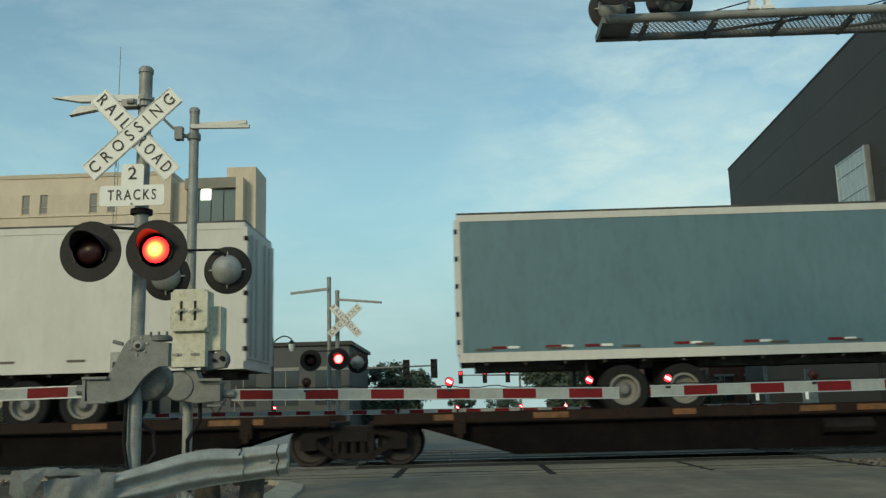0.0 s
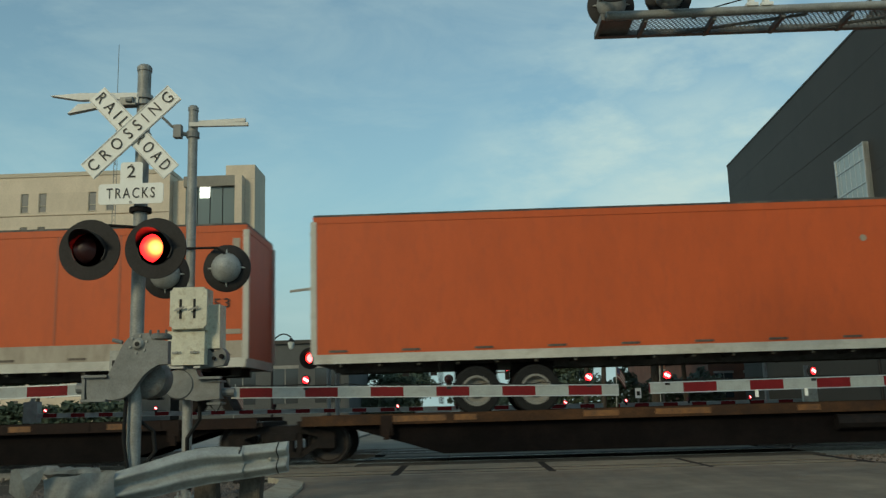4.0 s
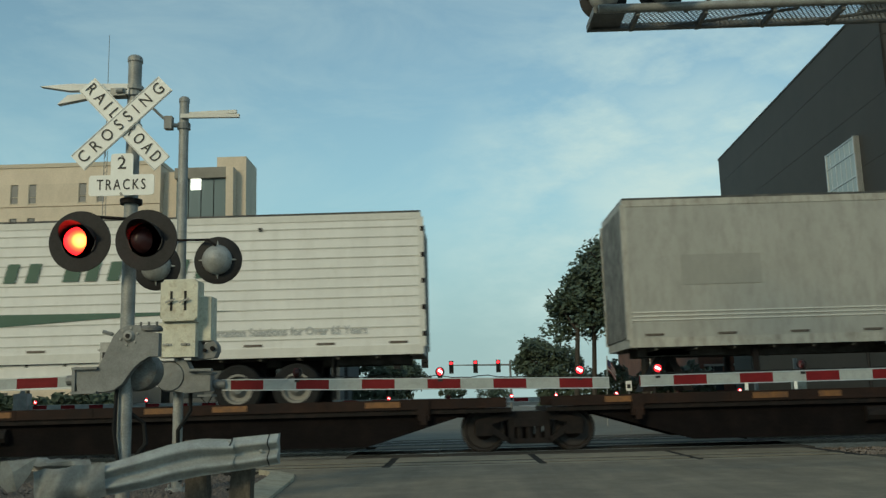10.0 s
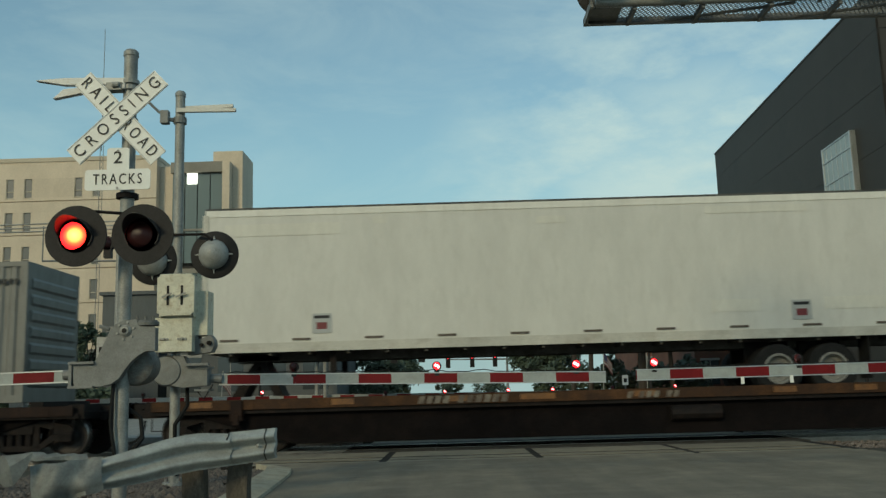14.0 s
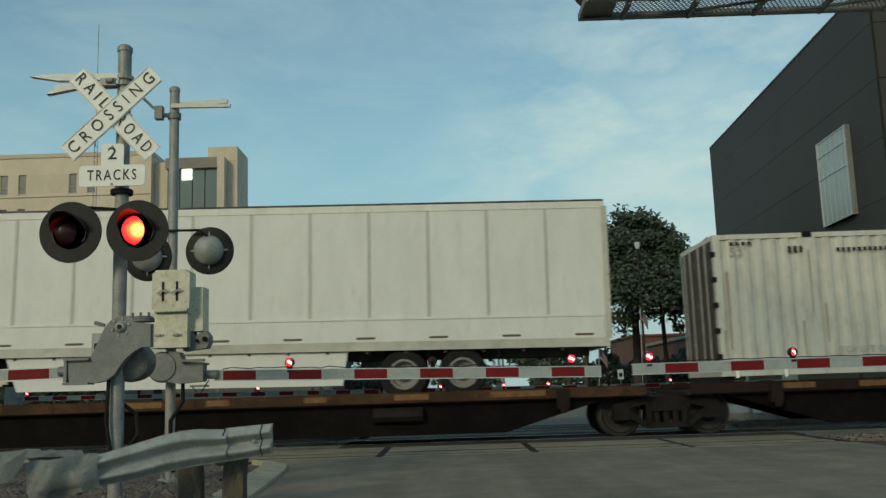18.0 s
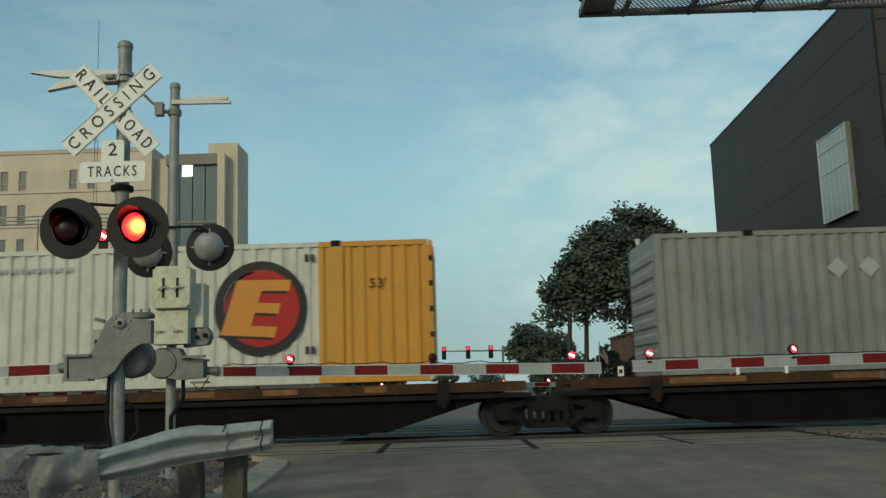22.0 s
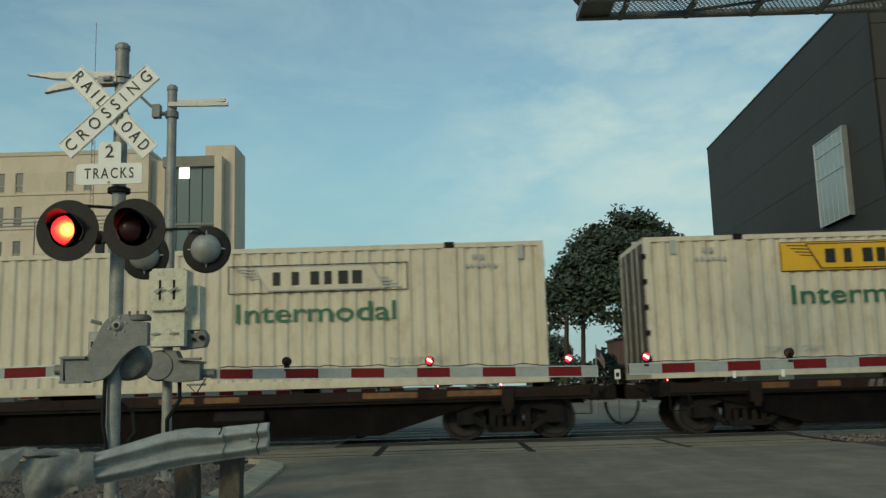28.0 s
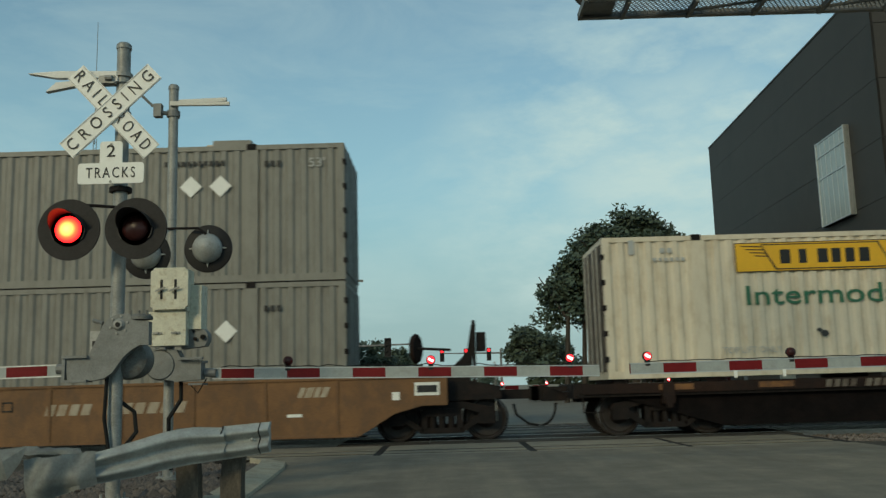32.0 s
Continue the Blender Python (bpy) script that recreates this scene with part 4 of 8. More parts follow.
def sign(parent, name, mat, pts, out=0.014, label=""):
    bm = bmesh.new()
    slab(bm, pts, SIDE - out - 0.004, SIDE - out + 0.012)
    return part(name, bm, mat, parent, label)


def rect(x0, x1, z0, z1):
    return [(x0, z0), (x1, z0), (x1, z1), (x0, z1)]


def at(x, z, out=0.02):
    return Matrix.Translation((x, SIDE - out, z))

# ---- the loads, from the head of the train to its tail: the middle of each at the start of the clip ----
PLACE = {0: 7.85, 1: -12.41, 2: -31.36, 3: -48.58, 4: -65.66, 5: -82.81, 6: -100.1, 7: -119.51, 8: -136.65, 9: -153.83, 10: -171.10, 11: -188.74, 12: -207.92,
         13: -227.95, 14: -246.42, 15: -261.75, 16: -271.05, 17: -280.25, 18: -289.44, 19: -304.28, 20: -323.85, 21: -343.4, 22: -362.93, 23: -381.45}
PLACE.update({24: -399.57, 25: -416.87, 26: -434.38, 27: -451.81, 28: -470.34, 29: -490.85, 30: -509.42, 31: -527.63, 32: -548.46, 33: -566.03, 34: -583.75,
              35: -601.71, 36: -619.66, 37: -637.09, 38: -654.64, 39: -671.68, 40: -689.82, 41: -711.14})
FULL, PUP = 15.88, 8.3
SPAN = {1: 15.75, 3: 16.15, 4: 16.15, 9: 16.15, 11: 16.15, 12: 15.75, 14: 15.95, 32: 16.3, 15: PUP, 16: PUP, 17: PUP, 18: PUP}


def end(i, d):
    return PLACE[i] + d * SPAN.get(i, FULL) / 2


# how high the side sills of each articulated car reach
SILL = {0: 0.95, 2: 0.90, 7: 0.93, 12: 1.02, 15: 1.0, 20: 0.97, 23: 0.95, 28: 1.05, 31: 0.97, 36: 0.98}
# articulated cars: the loads on each platform, from the leading one
for loads in ([[0], [1]], [[2], [3], [4], [5], [6]], [[7], [8], [9], [10], [11]], [[12], [13], [14]], [[15, 16], [17, 18], [19]], [[20], [21], [22]],
              [[23], [24], [25], [26], [27]], [[28], [29], [30]], [[31], [32], [33], [34], [35]], [[36], [37], [38], [39], [40]]):
    first, last = loads[0][0], loads[-1][-1]
    lead = end(first, 1) + 0.9 if first == 0 else {36: -610.1}.get(first, (end(first, 1) + end(first - 1, -1)) / 2)
    tail = {40: -699.1, 35: -610.1}.get(last, (end(last, -1) + end(last + 1, 1)) / 2)
    cuts = [lead]
    for a, b in zip(loads, loads[1:]):
        cuts.append(-499.23 if b[0] == 30 else (end(a[-1], -1) + end(b[0], 1)) / 2)
    cuts.append(tail)
    decks = []
    for k in range(len(loads)):
        hi = cuts[k] - (0.7 if k == 0 else 0.35)
        lo = cuts[k + 1] + (0.7 if k == len(loads) - 1 else 0.35)
        decks.append((lo, hi))
    spine_car(decks, [lead - {36: 2.43, 31: 3.15}.get(first, 2.0)] + cuts[1:-1] + [tail + {35: 2.38, 40: 2.5}.get(last, 2.2)], None if first == 0 else lead, tail, [(bool({4, 5, 18, 19, 24, 28, 29, 30, 32} & set(q)), {31: 0.72, 32: 0.52, 33: 0.4, 36: 0.3}.get(q[0], 0.0), not (q[0] < 20 or q[0] in (24, 25, 26, 38))) for q in loads], SILL[first], {31: 1.9, 36: 1.4}.get(first, 0.0))

def plain(i, label, skin, **k):
    return trailer(PLACE[i], SPAN.get(i, FULL), label, skin, **k)


def leaning(ob, angle, at_x, drop=0.0):
    """Tips the box of a trailer on its wheels and hitch, about the end at at_x."""
    m = Matrix.Translation((at_x, 0, 2.0 - drop)) @ Matrix.Rotation(angle, 4, "Y") @ Matrix.Translation((-at_x, 0, -2.0))
    for c in ob.children:
        if c.name.split(".")[0] not in ("wheel", "bogie", "hitch", "landing_leg", "mud_flap"):
            c.matrix_basis = m @ c.matrix_basis


def letter_bars(parent, mat, x0, x1, z0, z1, counts, lean=0.0, name="name_bar", out=0.02, gapword=0.7, fat=0.84):
    """Upright bars in place of a name: one for each character, in groups for its words."""
    units = sum(counts) + gapword * (len(counts) - 1)
    p = (x1 - x0) / units
    h = z1 - z0
    small = h < 0.16
    rnd = random.Random(sum(counts) * 7 + int(h * 100))
    bm = bmesh.new()
    x = x0
    for c in counts:
        for _ in range(c):
            w = p * (fat if small else rnd.choice((0.56, 0.66, 0.74, 0.8)))
            slab(bm, [(x, z0), (x + w, z0), (x + w + lean, z1), (x + lean, z1)], SIDE - out - 0.003, SIDE - out + 0.008)
            if not small:
                part(name, bm, mat, parent)
                bm = bmesh.new()
            x += p
        x += p * gapword
    if small:
        return tagged(part(name, bm, mat, parent), kind="stuff")
    bm.free()


def ring(parent, name, mat, cx, cz, rx, rz, width, out=0.018, n=28, label="", lean=0.0):
    bm = bmesh.new()
    a, b = [], []
    for k in range(n):
        t = k * math.tau / n
        ca, sa = math.cos(t), math.sin(t)
        a.append(bm.verts.new((cx + ca * rx + lean * sa * rz, SIDE - out, cz + sa * rz)))
        b.append(bm.verts.new((cx + ca * (rx - width) + lean * sa * (rz - width), SIDE - out, cz + sa * (rz - width))))
    for k in range(n):
        bm.faces.new((a[k], a[(k + 1) % n], b[(k + 1) % n], b[k]))
    bmesh.ops.solidify(bm, geom=bm.faces[:], thickness=0.004)
    return part(name, bm, mat, parent, label)


def arc(parent, name, mat, cx, cz, rx, rz, wx, wz, a0, a1, out=0.018, n=26):
    """A flat curved stroke of an ellipse from a0 to a1 degrees, thicker at its sides than at its top."""
    bm = bmesh.new()
    rows = []
    for k in range(n + 1):
        t = radians(a0 + (a1 - a0) * k / n)
        ca, sa = math.cos(t), math.sin(t)
        rows.append([bm.verts.new((cx + ca * q, SIDE - out - d, cz + sa * r)) for q, r, d in ((rx, rz, 0), (rx - wx, rz - wz, 0), (rx - wx, rz - wz, -0.004), (rx, rz, -0.004))])
    for a, b in zip(rows, rows[1:]):
        for i in range(4):
            bm.faces.new((a[i], a[(i + 1) % 4], b[(i + 1) % 4], b[i]))
    if a1 - a0 < 359:
        bm.faces.new(rows[0])
        bm.faces.new(rows[-1][::-1])
    else:
        bmesh.ops.remove_doubles(bm, verts=bm.verts[:], dist=1e-5)
    return part(name, bm, mat, parent)


def disc_pts(cx, cz, rx, rz, n=28):
    return [(cx + rx * math.cos(k * math.tau / n), cz + rz * math.sin(k * math.tau / n)) for k in range(n)]


def stencil(parent, x, z, w, h=0.10, mat=None):
    """A faded line of small stencilled marks."""
    n = max(2, int(w / 0.11))
    return letter_bars(parent, mat or BLUEGREY_L, x, x + w, z, z + h, [n], name="stencil", out=0.016, fat=0.6)


# darker than the trailer skins: the shading of ribs and posts is painted in
RIB_P = paint("white_paint_with_rib_shade", (0.50, 0.49, 0.44), (0.36, 0.35, 0.31), 0.6)
# box trailers of the leading half
t0_ = plain(0, "blue-grey box trailer with a pale frame on a flat car", BLUE_P, seams=0, rail=WHITE_P)
for k, x in enumerate((-7.3, -6.2, -5.4, -3.6, -2.2, -0.5, 1.3, 2.6, 4.2, 5.8)):
    sign(t0_, "reflector_tape", REDSTRIPE, rect(x, x + 0.32, 2.2, 2.25))
    sign(t0_, "reflector_tape", SIGNWHITE, rect(x + 0.33, x + 0.56, 2.2, 2.25))
t1_ = plain(1, "dull white refrigerated trailer on a flat car", WHITE_P, seams=0, bogie="right", reefer="left", rail=WHITE_P)
diamond(t1_, -1.2, 2.62, 0.15, BLUEGREY_L)
diamond(t1_, -0.8, 2.62, 0.15, BLUEGREY_L)
stencil(t1_, -7.6, 2.45, 0.5, 0.14, INK_L)
BROWN_P = paint("dirty_brown_panel_paint", (0.27, 0.195, 0.13), (0.17, 0.115, 0.075), 0.58)
PALESKIRT_P = paint("dirty_pale_skirt_paint", (0.53, 0.505, 0.44), (0.38, 0.35, 0.29), 0.6)
SEAM_P = paint("weathered_orange_seam_paint", (0.37, 0.078, 0.026), (0.25, 0.06, 0.026), 0.58)
# a darker orange-brown for one trailer's rails, posts and doors
DARKORANGE_P = paint("dark_orange_frame_paint", (0.15, 0.055, 0.028), (0.06, 0.035, 0.025), 0.56)
for i in (2, 4, 6, 8):
    ob = plain(i, "faded orange box trailer with a dirty pale lower panel" if i not in (2, 8) else "faded orange box trailer with a dirty brown lower panel", ORANGE_P, seams=1.3, skirt=PALESKIRT_P if i == 4 else DIRTY_P if i not in (2, 8) else BROWN_P, crown=TOPRAIL_P if i == 4 else None, frame_paint=DARKORANGE_P if i == 2 else None, axles=(1.7, 2.9) if i == 4 else (3.3, 4.5), post=SEAM_P, top={4: 4.88, 8: 4.85, 6: 4.9}.get(i, 5.0), bottom=1.93 if i == 4 else 2.0)
    words("53", 0.2, INK_L, ob, at(7.45, 3.25), width=0.34)
    if i == 4:
        holder(ob, -0.75, 2.75, 0.17, SEAM_P)
        holder(ob, -0.3, 2.75, 0.17, SEAM_P)
    sign(ob, "worn_patch", DIRTY_P, rect(7.45, 7.85, 2.62, 2.72))
    sign(ob, "worn_patch", DIRTY_P, rect(7.66, 7.81, 4.3, 4.62))
    if i == 2:
        leaning(ob, -0.008, 8.0)
t3_ = plain(3, "plain white box trailer on a flat car", WHITE_P, seams=0, top=4.95)
for x in (-5.6, 4.9):
    sign(t3_, "notice", BLUEGREY_L, rect(x, x + 0.42, 2.3, 2.74), label="small grey notice with a red-brown mark")
    sign(t3_, "notice_mark", INK_L, rect(x + 0.04, x + 0.38, 2.6, 2.7), out=0.02)
    sign(t3_, "notice_mark", DIRTY_P, rect(x + 0.08, x + 0.34, 2.34, 2.57), out=0.02)
    sign(t3_, "notice_mark", MAROON_L, rect(x + 0.15, x + 0.25, 2.37, 2.54), out=0.026)
for x0, x1, z0, z1 in ((2.2, 2.95, 4.52, 4.66), (-1.4, -0.1, 2.13, 2.3), (-4.4, -2.2, 2.14, 2.34), (4.0, 4.9, 2.13, 2.26)):
    sign(t3_, "patched_strip", CLEAN_P, rect(x0, x1, z0, z1), out=0.008)
stencil(t3_, 2.26, 4.56, 0.63, 0.06)
leaning(t3_, -0.0105, 8.0, 0.02)
GRIMENOSE = material("soot_stained_grey_paint", (0.25, 0.245, 0.215), 0.7, 0.0, 0.4, 1.8, 30, 0.1, (0.055, 0.05, 0.042), 0.52, 2.0)
t5_ = plain(5, "plain red-orange box trailer on a flat car", ORANGE_P, seams=0)
quickbox("end_panel", GRIMENOSE, t5_, (7.95, 7.975, SIDE + 0.06, -SIDE - 0.06, 2.2, 4.82), "grimy brown end wall")
for k in range(5):
    quickbox("end_bracket", BLUEGREY_L, t5_, (7.93, 7.99, SIDE - 0.02, SIDE + 0.09, 2.35 + 0.56 * k, 2.49 + 0.56 * k))
sign(t5_, "rust_spot", DIRTY_P, disc_pts(3.4, 4.2, 0.07, 0.07, 10))
GRIMESEAM_P = paint("grimy_seam_paint", (0.33, 0.305, 0.26), (0.24, 0.22, 0.18), 0.58)
for i in (7, 9):
    ob = plain(i, "white panelled box trailer with a framed sign", WHITE_P, seams=1.25, ribs=0.03, post=GRIMESEAM_P, top=4.93, under=(-1.64, 3.55, 1.14, 1.94))
    for a in (rect(5.04, 6.68, 4.39, 4.44), rect(5.04, 6.68, 3.66, 3.71), rect(5.04, 5.09, 3.66, 4.44), rect(6.63, 6.68, 3.66, 4.44)):
        sign(ob, "sign_border", INK_L, a)
    letter_bars(ob, GREEN_L, 5.25, 6.5, 3.93, 4.16, [7], 0.05)
    sign(ob, "sign_line", INK_L, rect(5.4, 6.5, 4.24, 4.27))
    sign(ob, "sign_line", BLUEGREY_L, rect(5.7, 6.45, 3.8, 3.84))
    if i == 9:
        words("BEST", 0.3, INK_L, ob, at(7.4, 2.5) @ Matrix.Rotation(radians(-9), 4, "Y"), width=0.85, shear=0.2, label="hand-painted dark word")
go = plain(10, "white refrigerated trailer with maroon stripes and a round emblem", CLEAN_P, seams=0, reefer="right", grille=False, top=4.92, axles=(3.9, 5.0))
sign(go, "maroon_stripe", MAROON_L, rect(-7.8, 3.12, 3.02, 3.2))
sign(go, "maroon_stripe", MAROON_L, rect(5.64, 7.9, 3.07, 3.27))
sign(go, "black_stripe", INK_L, [(-7.8, 3.24), (-0.4, 3.24), (0.0, 3.3), (-7.8, 3.3)])
sign(go, "black_stripe", INK_L, [(0.0, 2.96), (0.5, 2.92), (3.12, 2.92), (3.12, 2.98)])
sign(go, "black_stripe", INK_L, rect(5.65, 7.9, 2.96, 3.02))
letter_bars(go, SIGNWHITE, -6.7, -4.25, 3.05, 3.17, [15], 0.02)
letter_bars(go, SIGNWHITE, -3.7, -1.95, 3.05, 3.17, [3, 3, 4], 0.02)
arc(go, "emblem_arc", INK_L, 3.47, 3.69, 0.62, 0.38, 0.19, 0.10, 42, 322)
sign(go, "emblem_bar", INK_L, rect(3.52, 4.06, 3.64, 3.73), out=0.019)
sign(go, "emblem_bar", INK_L, rect(3.90, 4.06, 3.44, 3.636), out=0.019)
arc(go, "emblem_arc", INK_L, 4.80, 3.74, 0.70, 0.38, 0.20, 0.10, 0, 360, 0.024)
arc(go, "emblem_swash", MAROON_L, 4.66, 4.05, 0.58, 0.46, 0.13, 0.17, 5, 172, 0.019)
sign(go, "emblem_swash", MAROON_L, [(4.42, 3.46), (4.66, 3.46), (5.08, 3.84), (4.86, 3.94)], out=0.027)
sign(go, "emblem_plate", MAROON_L, [(3.79, 3.02), (5.24, 3.02), (5.44, 3.28), (4.12, 3.28)], out=0.016)
letter_bars(go, SIGNWHITE, 4.1, 5.1, 3.08, 3.2, [9], 0.03, out=0.022)
words("TRANSPORTATION SERVICES", 0.21, INK_L, go, at(4.42, 2.58), width=3.5, shear=0.2, bold=0.008)
t11_ = plain(11, "plain red-orange box trailer with a pale lower rail", ORANGE_P, seams=0, bogie="right", top=4.91)
words("53", 0.2, INK_L, t11_, at(-7.5, 3.35), width=0.34)
sign(t11_, "dark_patch", DIRTY_P, rect(-7.75, -7.5, 2.4, 2.5))
sign(t11_, "dark_patch", MAROON_L, rect(-7.75, -6.95, 2.16, 2.42))
sign(t11_, "worn_patch", DIRTY_P, disc_pts(-2.47, 4.14, 0.06, 0.06, 10))
GREYRAIL_P = paint("dull_grey_rail_paint", (0.42, 0.405, 0.355), (0.22, 0.20, 0.165), 0.58)
t12_ = plain(12, "silver-grey box trailer with pale bands", GREY_P, seams=0, bogie="right", rail=GREYRAIL_P, under=(-2.7, 3.85, 1.38, 1.94))
for x in (-0.26, 0.22):
    diamond(t12_, x, 2.88, 0.2, CREAM_P)
for z in (2.48, 2.56, 2.64):
    sign(t12_, "pale_band", WHITE_P, rect(-7.8, 7.75, z, z + 0.025))
sign(t12_, "darker_patch", paint("unfaded_grey_paint", (0.295, 0.29, 0.258), (0.25, 0.245, 0.215), 0.6), rect(-6.74, -5.1, 3.2, 3.82), out=0.006)
quickbox("nose_panel", GRIMENOSE, t12_, (-7.915, -7.87, SIDE + 0.06, -SIDE - 0.06, 2.14, 4.85), "soot-stained grey nose")
letter_bars(t12_, paint("navy_livery_paint", (0.045, 0.07, 0.13)), 6.2, 6.95, 3.85, 4.1, [5], 0.05)
sign(t12_, "emblem_swash", MAROON_L, [(6.35, 4.12), (6.95, 4.17), (6.9, 4.22), (6.45, 4.18)])
sign(t12_, "sign_line", PURPLE_L, rect(6.35, 6.95, 3.76, 3.81))
words("53", 0.17, INK_L, t12_, at(7.55, 2.76), width=0.28)
FGREEN_L = paint("deep_green_livery_paint", (0.022, 0.085, 0.055), (0.035, 0.095, 0.065), 0.68)
for i in (13, 25):
    ob = plain(i, "white refrigerated trailer with a green emblem and swoosh", CLEAN_P, seams=0, bogie="right", reefer="left", grille=False, rail=WHITE_P, top=4.88 if i == 13 else 4.84, axles=(2.6, 3.8), under=(-3.6, 3.05, 1.42, 1.93) if i == 13 else None)
    me = None
    for k in range(13):
        z = 2.3 + 2.5 * k / 12
        if me is None:
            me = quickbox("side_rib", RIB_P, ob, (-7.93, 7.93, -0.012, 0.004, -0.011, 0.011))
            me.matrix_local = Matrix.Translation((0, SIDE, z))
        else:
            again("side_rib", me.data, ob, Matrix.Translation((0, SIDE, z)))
    ring(ob, "emblem_ring", FGREEN_L, -6.1, 3.82, 1.03, 0.6, 0.13)
    for k in range(3):
        x, z = -6.62 + 0.38 * k, 3.92 - 0.13 * k
        for r in (rect(x, x + 0.1, z - 0.32, z + 0.2), rect(x, x + 0.42, z + 0.12, z + 0.2), rect(x, x + 0.32, z - 0.08, z)):
            sign(ob, "emblem_bar", FGREEN_L, [(a + 0.25 * (b - z), b) for a, b in r], out=0.02)
    letter_bars(ob, FGREEN_L, -4.75, 3.7, 3.62, 4.02, [6, 4, 7], 0.1, out=0.022)
    sign(ob, "green_swoosh", FGREEN_L, [(-7.93, 2.14), (-4.75, 2.14), (-3.3, 2.42), (-1.0, 2.70), (1.5, 2.84), (4.0, 2.92), (-1.0, 2.97), (-7.93, 2.97)], out=0.018)
    letter_bars(ob, SIGNWHITE, -7.1, -5.2, 2.48, 2.6, [14], 0.0, out=0.024)
    words("Refrigerated Transportation Solutions for Over 65 Years" if i == 13 else "Refrigerated Transportation Solutions Since 1943", 0.17, BLUEGREY_L, ob, at(4.35, 2.46, 0.024), width=4.9, bold=0.003)
    for x in (-4.9, 4.6):
        sign(ob, "marker_lamp", INK_L, disc_pts(x, 4.6, 0.045, 0.045, 10), out=0.03)
t14_ = plain(14, "white panelled box trailer on a flat car", WHITE_P, seams=1.2, ribs=0.04, post=BLUEGREY_L, bogie="right", axles=(2.8, 4.0), under=(-4.0, 1.9, 1.2, 1.93))
diamond(t14_, -0.6, 2.75, 0.2, BLUEGREY_L)
diamond(t14_, -0.1, 2.75, 0.2, BLUEGREY_L)
for i, bears, axle in ((15, "right", 1.7), (17, "left", 1.1)):
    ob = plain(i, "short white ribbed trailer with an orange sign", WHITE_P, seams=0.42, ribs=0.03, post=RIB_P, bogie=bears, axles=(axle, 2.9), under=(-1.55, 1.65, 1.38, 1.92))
    sign(ob, "sign_border", INK_L, [(1.03, 4.42), (1.12, 3.67), (3.52, 3.67), (3.6, 4.42), (2.3, 4.5)], out=0.02)
    sign(ob, "sign_plate", ORANGE_L, [(1.10, 4.38), (1.17, 3.72), (3.47, 3.72), (3.53, 4.38), (2.3, 4.45)], out=0.026)
    letter_bars(ob, INK_L, 1.38, 3.28, 3.87, 4.27, [6], 0.0, out=0.034)
    for x in (-1.1, 1.4):
        for dx in (0.0, 0.16):
            sign(ob, "vent", INK_L, rect(x + dx, x + dx + 0.1, 4.6, 4.69), out=0.018)
    if i == 17:
        diamond(ob, -2.9, 2.56, 0.2, INK_L)
        diamond(ob, -3.5, 2.5, 0.2, BLUEGREY_L)
        diamond(ob, -2.1, 2.6, 0.2, BLUEGREY_L)
        stencil(ob, -3.2, 2.3, 1.0, 0.16)
FADEOR = paint("faded_orange_band_paint", (0.60, 0.30, 0.17), (0.55, 0.35, 0.25), 0.5)
y16 = plain(16, "short grey-white trailer with a yellow and orange band", WHITE_P, seams=0, bogie="right", axles=(1.5, 2.9))
sign(y16, "yellow_band", YELLOW_L, rect(-4.15, -2.18, 4.15, 4.67))
sign(y16, "sign_plate", ORANGE_L, rect(-2.1, -0.7, 4.15, 4.68))
letter_bars(y16, INK_L, -2.0, -0.8, 4.27, 4.58, [6], 0.0, out=0.022)
for k in range(10):
    w = 0.31
    mt = ORANGE_L if k < 4 else (FADEOR if k < 7 else BLUEGREY_L)
    sign(y16, "orange_band", mt, rect(-0.6 + w * k, -0.6 + w * k + w - 0.002, 4.17, 4.67))
for x, z in ((2.3, 3.2), (3.55, 3.1), (2.9, 2.8), (3.5, 2.7)):
    diamond(y16, x, z, 0.16, BLUEGREY_L)
sign(y16, "notice", SIGNWHITE, rect(-1.6, -1.35, 2.8, 2.95))
abf = plain(18, "short white trailer with a dark emblem and yellow bar", WHITE_P, seams=0, bogie="right", axles=(1.0, 2.9), under=(-3.6, 2.6, 1.2, 1.92))
for pts in ([(-1.04, 3.2), (-0.78, 3.2), (-0.65, 3.42), (-0.29, 3.42), (-0.27, 3.2), (-0.04, 3.2), (0.03, 4.32), (-0.25, 4.32)],
            [(-0.03, 3.18), (0.72, 3.18), (0.95, 3.4), (0.97, 3.65), (0.89, 3.76), (1.07, 3.95), (1.05, 4.2), (0.92, 4.33), (0.17, 4.33)],
            [(1.05, 3.18), (1.35, 3.18), (1.43, 3.64), (1.79, 3.64), (1.84, 3.86), (1.47, 3.86), (1.52, 4.1), (1.97, 4.1), (2.03, 4.33), (1.27, 4.33)]):
    sign(abf, "emblem_bar", DARKGREEN_L, pts, out=0.018)
for pts in ([(-0.54, 3.62), (-0.27, 3.62), (-0.22, 4.05)], [(0.29, 3.42), (0.62, 3.42), (0.65, 3.62), (0.33, 3.62)], [(0.37, 3.88), (0.73, 3.88), (0.77, 4.08), (0.41, 4.08)]):
    sign(abf, "emblem_gap", WHITE_P, pts, out=0.024)
sign(abf, "yellow_bar", YELLOW_L, [(-0.72, 2.72), (0.08, 2.72), (0.14, 3.0), (-0.66, 3.0)])
words("Freight", 0.28, DARKGREEN_L, abf, at(0.98, 2.86), width=1.4, bold=0.006)
sign(abf, "badge", DARKGREEN_L, rect(2.73, 4.14, 3.16, 3.5))
